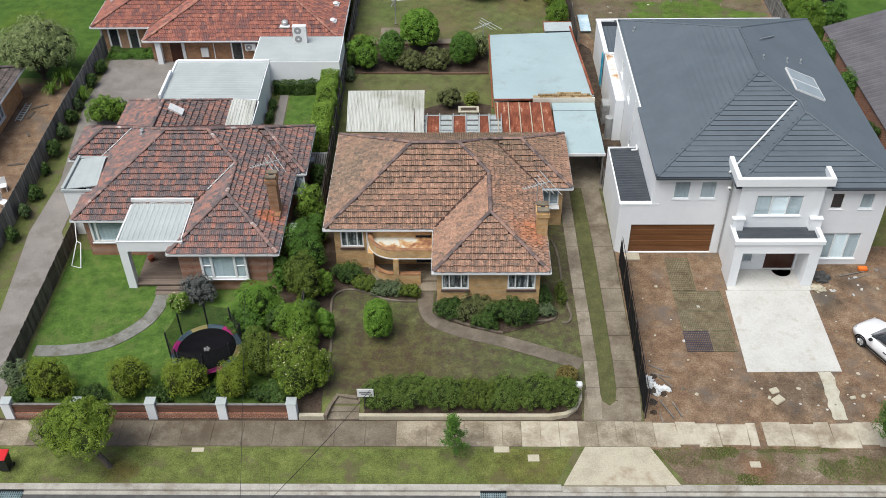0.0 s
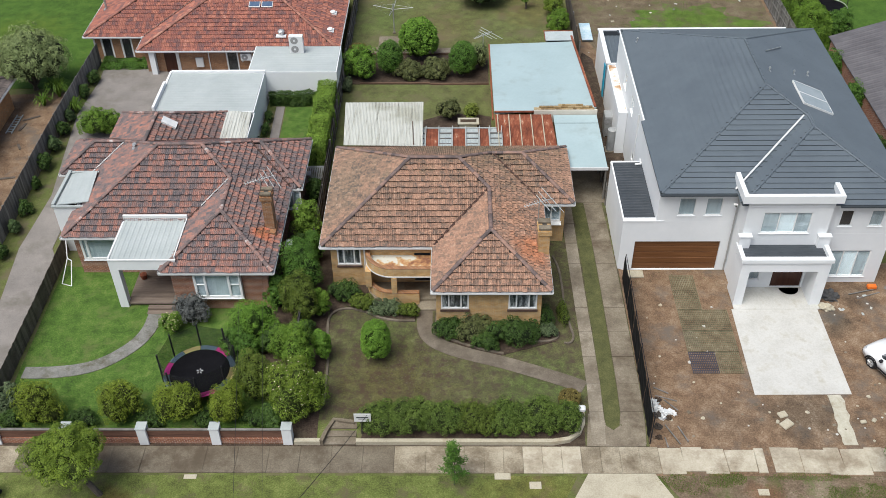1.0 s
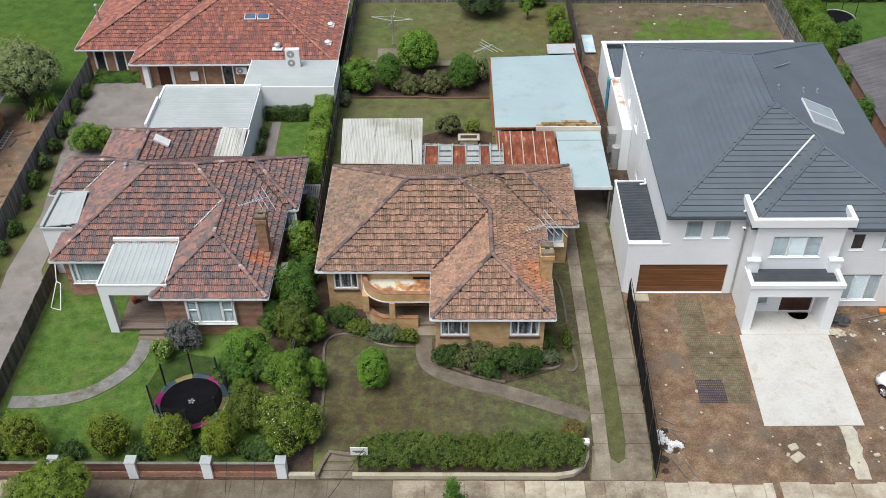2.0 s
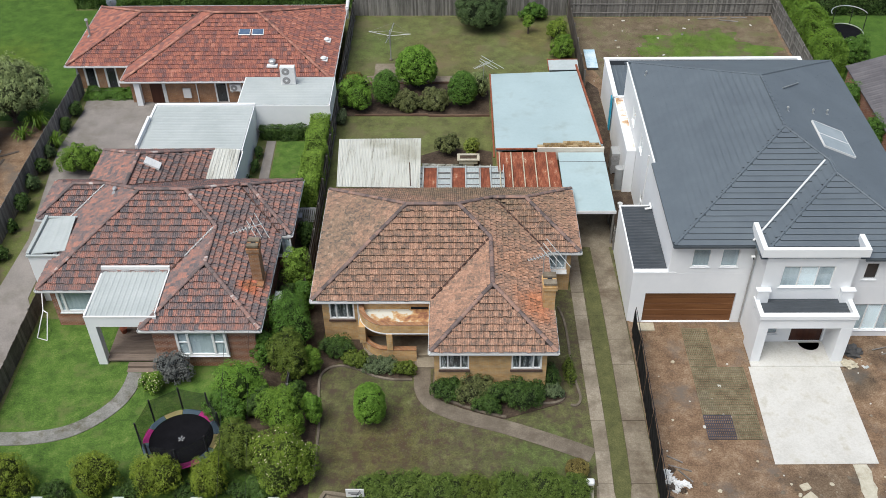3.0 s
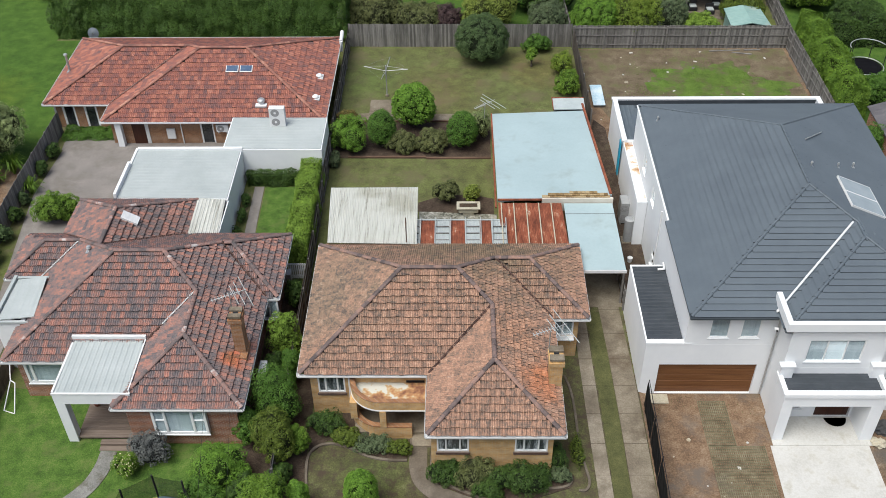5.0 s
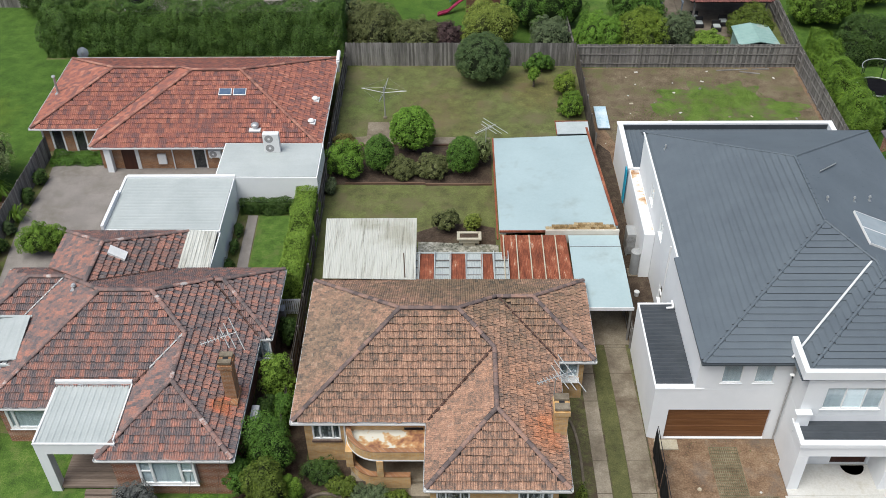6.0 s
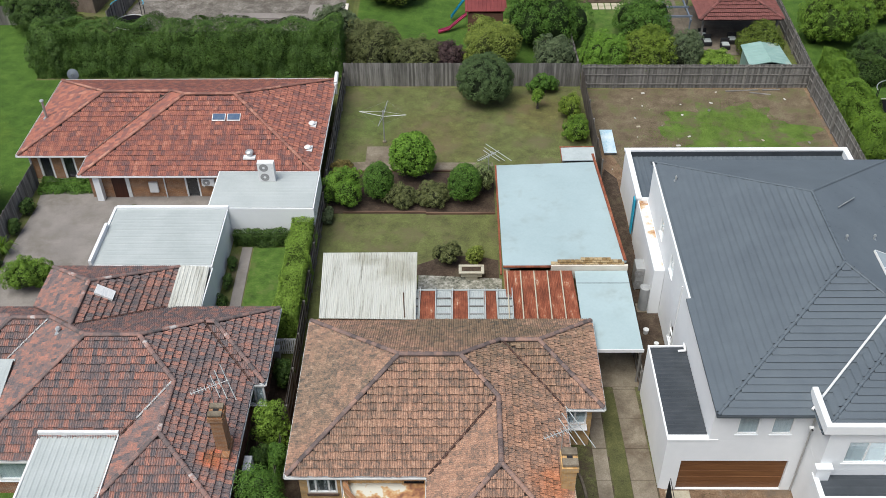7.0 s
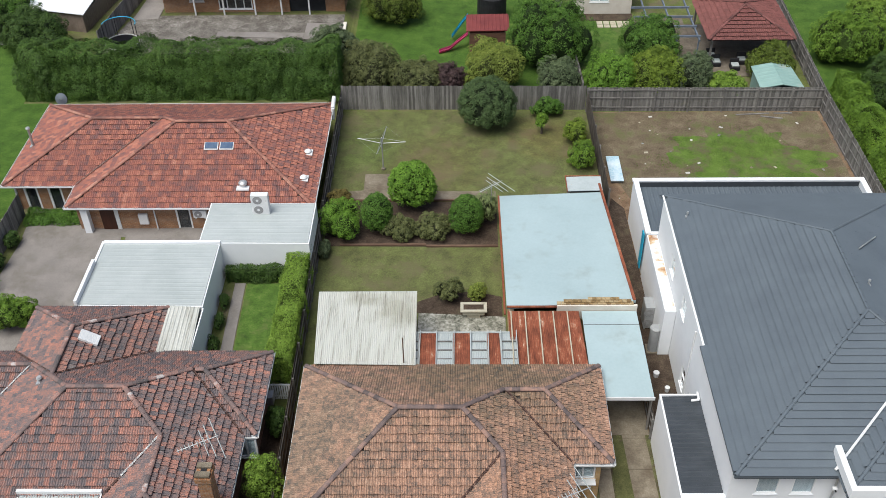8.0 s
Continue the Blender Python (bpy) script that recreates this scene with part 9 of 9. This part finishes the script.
for nm, mat, pts in (("pink_slide", "pink", [(0.7, 87.6, 1.3), (0.0, 87.2, 0.9), (-0.7, 86.8, 0.45), (-1.6, 86.5, 0.3)]), ("blue_slide", "cyan", [(0.7, 89.5, 1.9), (0.2, 89.2, 1.4), (-0.6, 88.6, 0.5)])):
    bm = bmesh.new()
    rows = [[bm.verts.new((x, y + dy, z + dz)) for dy, dz in ((-0.25, 0.14), (-0.2, 0), (0.2, 0), (0.25, 0.14))] for x, y, z in pts]
    for a, b in zip(rows, rows[1:]):
        for i in range(3):
            bm.faces.new((a[i], a[i + 1], b[i + 1], b[i]))
    bmesh.ops.solidify(bm, geom=bm.faces[:], thickness=0.03)
    part(nm, bm, M[mat], cubby)
wt = thing("water_tank", "black round rainwater tank", "water tank")
part("shell", tubes(((2.7, 92.6, 0.2), (2.7, 92.6, 2.2), 1.2), seg=28), M["black"], wt)
part("lid", tubes(((2.7, 92.6, 2.2), (2.7, 92.6, 2.45), 1.2, 0.3), seg=28), M["black"], wt)
gaz = thing("gazebo", "gazebo with a red tiled hip roof on posts", "gazebo")
gaz_blocks = [(18.6, 83.8, 25.1, 90.6)]
tiled_roof(gaz, gaz_blocks, 0.4, 2.6, 0.3, 0.38, "pan", "tile_gaz", (21, 83, 3), [((18.6, 83.8), (21.85, 87.05)), ((25.1, 83.8), (21.85, 87.05)), ((18.6, 90.6), (21.85, 87.35)), ((25.1, 90.6), (21.85, 87.35))])
for x in (19.0, 24.7):
    for y in (84.2, 90.2):
        part("post", boxes((x - 0.07, y - 0.07, 0.2, x + 0.07, y + 0.07, 2.6)), M["timber_j"], gaz)
sheet("paved_floor", [(18.4, 82.6), (25, 82.6), (25, 91), (18.4, 91)], 0.05, M["path_brown"], "brown paving under the gazebo", "paving")
M["pergola_grey"] = material("slate_blue_pergola_paint", [(0.3, (0.11, 0.135, 0.17)), (0.7, (0.17, 0.2, 0.24))], scale=2, rough=0.6)
sheet("paved_floor", [(14.4, 85.6), (18.38, 85.6), (18.38, 92.6), (14.4, 92.6)], 0.05, M["path_brown"], "brown paving under the pergola", "paving")
sheet("soil_strip", [(9.6, 91.75), (14.38, 91.75), (14.38, 92.95), (9.6, 92.95)], 0.06, M["soil"], "dark soil strip along the cream house", "soil")
perg = thing("pergola", "blue-grey timber pergola frame in the rear garden", "pergola")
for k in range(5):
    part("rafter", boxes((13.6, 84.6 + 1.6 * k, 2.45, 18.2, 84.7 + 1.6 * k, 2.6)), M["pergola_grey"], perg)
for x in (14.6, 16.3, 18.0):
    part("beam", boxes((x, 84.2, 2.3, x + 0.1, 91.5, 2.448)), M["pergola_grey"], perg)
for x in (14.6, 18.0):
    part("post", boxes((x, 84.4, 0.2, x + 0.1, 84.5, 2.3)), M["pergola_grey"], perg)
for k, (x, y) in enumerate(((19.6, 84.3), (20.9, 83.7), (21.6, 84.6), (19.4, 85.3))):
    c = thing("garden_chair", "black wicker garden chair with pale cushion", "chair", "garden chairs")
    part("base", boxes((x - 0.35, y - 0.35, 0.25, x + 0.35, y + 0.35, 0.6), bevel=0.05), M["black"], c)
    part("back", boxes((x - 0.35, y + 0.28, 0.602, x + 0.35, y + 0.38, 1.0), bevel=0.04), M["black"], c)
    part("cushion", boxes((x - 0.28, y - 0.3, 0.602, x + 0.28, y + 0.26, 0.7), bevel=0.03), M["white_sheet"], c)
gs = thing("garden_shed", "pale green sheet garden shed with low gable roof", "shed")
M["green_sheet"] = material("pale_green_sheet", [(0.3, (0.19, 0.31, 0.28)), (0.7, (0.26, 0.39, 0.355))], scale=0.8, rough=0.55, bump=0.02, dirt=(0.36, 0.37, 0.32), dirt_scale=0.6, dirt_size=0.62)
house_walls(gs, [(21.4, 78.2), (24.1, 78.2), (24.0, 80.9), (21.4, 80.9)], 0.2, 1.9, M["green_sheet"], thick=0.05)
flat_roof("roof", [(21.2, 78.0), (22.75, 78.0), (22.7, 81.1), (21.25, 81.1)], (1.95, 2.25, 2.25, 1.95), M["green_sheet"], gs, rib=0.4, along="x")
flat_roof("roof", [(22.752, 78.0), (24.3, 78.0), (24.1, 81.2), (22.702, 81.1)], (2.25, 1.95, 1.95, 2.25), M["green_sheet"], gs, rib=0.4, along="x")
ne = thing("house", "red brick eastern house with grey sheet roof", "house")
house_walls(ne, [(27.3, 40), (40.4, 40), (40.4, 64.6), (27.3, 64.6)], -0.1, 2.75, M["red_brick"])
M["grey_roof"] = material("weathered_grey_sheet", [(0.3, (0.085, 0.08, 0.085)), (0.7, (0.14, 0.132, 0.138))], scale=0.8, rough=0.6, bump=0.03)
flat_roof("roof", [(27.2, 39.5), (34, 39.5), (34, 65), (27.2, 65)], (2.8, 5.0, 5.0, 2.8), M["grey_roof"], ne, rib=0.5, along="x")
flat_roof("roof", [(34.002, 39.5), (41, 39.5), (41, 65), (34.002, 65)], (5.0, 2.8, 2.8, 5.0), M["grey_roof"], ne, rib=0.5, along="x")
for y in (40.0, 64.36):
    gb = bmesh.new()
    tri = [[gb.verts.new((x, y + dy, z)) for x, z in ((27.4, 2.76), (40.4, 2.76), (34, 4.85))] for dy in (0, 0.24)]
    gb.faces.new(tri[0])
    gb.faces.new(tri[1][::-1])
    for k in range(3):
        gb.faces.new((tri[0][k], tri[1][k], tri[1][(k + 1) % 3], tri[0][(k + 1) % 3]))
    bmesh.ops.recalc_face_normals(gb, faces=gb.faces)
    part("gable", gb, M["red_brick"], ne)
wn_ = thing("house", "orange-brown brick western house with grey tiled roof", "house")
M["orange_brick"] = brick_material("orange_brick", (0.62, 0.32, 0.13), (0.52, 0.25, 0.1), (0.45, 0.36, 0.27))
house_walls(wn_, [(-40, 50), (-31.3, 50), (-31.3, 58.8), (-40, 58.8)], 0.0, 2.95, M["orange_brick"], {1: [(4.5, 5.6, 1.2, 2.3)]})
window((-31.32, 54.5, 1.2), 90, 1.1, 1.1, wn_, panes=2, blind="curtain")
tiled_roof(wn_, [(-40.5, 49.5, -30.8, 59.3)], 0.45, 3.0, 0.26, 0.38, "low", "tile_dun", (-31, 56, 3), [((-30.8, 59.3), (-35.65, 54.45)), ((-30.8, 49.5), (-35.65, 54.35))])
gutter([(-30.8, 49.5), (-30.8, 59.3), (-40.5, 59.3)], 2.99, wn_)
ladder = thing("ladder", "short pale aluminium ladder lying beside the western house", "ladder")
lz = gz(-30.6, 56.7) + 0.03
for x in (-30.82, -30.42):
    part("rail", boxes((x, 55.6, lz, x + 0.06, 57.9, lz + 0.09), bevel=0.01), M["white_sheet"], ladder)
for k in range(7):
    part("rung", boxes((-30.758, 55.75 + 0.31 * k, lz + 0.03, -30.422, 55.81 + 0.31 * k, lz + 0.07)), M["white_sheet"], ladder)
def far_trampoline(x, y, r, rim, label):
    """A round mat on a sprung frame, with poles that carry a rail above it."""
    t = thing("trampoline", label, "trampoline", "far trampolines")
    z = gz(x, y)
    bm = bmesh.new()
    bmesh.ops.create_circle(bm, cap_ends=True, segments=32, radius=r * 0.9, matrix=Matrix.Translation((x, y, z + 0.8)))
    bmesh.ops.solidify(bm, geom=bm.faces[:], thickness=0.02)
    part("mat", bm, M["mat_black"], t)
    ring = [(x + r * math.cos(radians(15 * k)), y + r * math.sin(radians(15 * k))) for k in range(25)]
    part("frame", tubes(*[((*a, z + 0.8), (*b, z + 0.8), 0.035) for a, b in zip(ring, ring[1:])], seg=6), M["steel"], t)
    part("top_rail", tubes(*[((*a, z + 2.3), (*b, z + 2.3), 0.035) for a, b in zip(ring[:13], ring[1:13])], seg=6), M[rim], t)
    for k in range(6):
        a = radians(60 * k)
        c, s = math.cos(a) * r, math.sin(a) * r
        part("pole", tubes(((x + c, y + s, z), (x + c, y + s, z + (2.3 if k < 4 else 0.8)), 0.03), seg=6), M["black"], t)
    return t


far_trampoline(30.2, 73.5, 1.35, "steel", "black trampoline with a pale rail in the eastern garden")
far_trampoline(-26.3, 86.2, 1.3, "cyan", "dark trampoline with a blue rail behind the hedge")
hedge("hedge", 28.4, 77.6, 36.0, 79.2, 2.1, "leaf_dark", "dark clipped hedge across the eastern garden", 5000, size=0.09, soft=0.3, wave=0.2, cells=1.6)

# ---- fine ground cover ----
def tufts(name, zones, n, mat, label, category, size, tall, seed, patchy=False):
    """Short blades of grass or dead leaves scattered over zones (x0, y0, x1, y1), thick and thin by patches."""
    rg = np.random.default_rng(seed)
    area = np.array([(z[2] - z[0]) * (z[3] - z[1]) for z in zones])
    vs = []
    for z, k in zip(zones, (n * area / area.sum()).astype(int)):
        xs, ys = rg.uniform(z[0], z[2], k), rg.uniform(z[1], z[3], k)
        for x, y in zip(xs, ys):
            if noise.noise(Vector((x * 0.5, y * 0.5, seed))) + rg.uniform(-0.35, 0.35) < 0:
                continue
            away = ((x - z[0]) / (z[2] - z[0]) * 2 - 1) ** 2 + ((y - z[1]) / (z[3] - z[1]) * 2 - 1) ** 2
            if patchy and away + noise.noise(Vector((x * 1.6, y * 1.6, seed))) * 0.9 + rg.uniform(-0.3, 0.3) > 0.8:
                continue
            a = rg.uniform(0, 6.28)
            s, h = size * rg.uniform(0.6, 1.5), tall * rg.uniform(0.5, 1.5)
            dx, dy = math.cos(a) * s, math.sin(a) * s
            g = gz(x, y) + 0.012
            lx, ly = -dy * 0.9, dx * 0.9
            vs += [(x - dx, y - dy, g), (x + dx, y + dy, g), (x + dx * 0.4 + lx, y + dy * 0.4 + ly, g + h), (x - dx * 0.4 + lx, y - dy * 0.4 + ly, g + h)]
    me = bpy.data.meshes.new(name)
    me.from_pydata(vs, [], [(i, i + 1, i + 2, i + 3) for i in range(0, len(vs), 4)])
    me.materials.append(M[mat])
    return tagged(new(name, me), label, category, kind="stuff")


M["tuft_green"] = leaf_material("grass_blade_green", (0.05, 0.08, 0.016), (0.085, 0.13, 0.028), (0.125, 0.17, 0.045))
M["tuft_lush"] = leaf_material("weed_blade", (0.09, 0.13, 0.022), (0.15, 0.2, 0.04), (0.21, 0.26, 0.062))

M["litter"] = leaf_material("dead_leaf", (0.05, 0.038, 0.026), (0.1, 0.078, 0.052), (0.19, 0.155, 0.11))
tufts("leaf_litter", [(-6.8, 31.9, 3.5, 36.5), (-8.2, 31, -6.9, 50), (-8, 63, 2.2, 67)], 13000, "litter", "brown fallen leaves on lawn and beds", "leaf litter", 0.024, 0.014, 7)
tufts("spreading_weeds", [(11.5, 66.6, 25.2, 76.6), (13.0, 68.0, 23.5, 75.5)], 26000, "tuft_lush", "fine green weeds spreading over the back soil", "weeds", 0.022, 0.045, 52, patchy=True)
tufts("verge_weeds", [(9.2, 27.0, 11.6, 28.4), (11.2, 27.4, 13.4, 28.5), (16.6, 26.1, 21.5, 27.7), (12.6, 26.0, 15.2, 26.7), (14.2, 27.8, 18.5, 28.3)], 38000, "tuft_lush", "ragged green weeds along the trampled verge", "weeds", 0.014, 0.04, 31, patchy=True)
tufts("site_weeds", [(10, 67, 25, 77), (10.3, 26.3, 30, 28.1), (10, 41, 15, 42.3)], 6000, "tuft_green", "scattered green weeds on the building site", "weeds", 0.02, 0.03, 9)


# ---- pieces of the roofs ----
PIECE_MESH = {}
for name, me, m, mat, parent in ROOF_PIECES:
    key = me.name + mat
    if key not in PIECE_MESH:
        PIECE_MESH[key] = me.copy()
        PIECE_MESH[key].materials.append(M[mat])
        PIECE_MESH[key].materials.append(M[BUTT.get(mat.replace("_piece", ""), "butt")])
    ob = new(name, PIECE_MESH[key])
    ob.parent = parent
    ob.matrix_basis = m
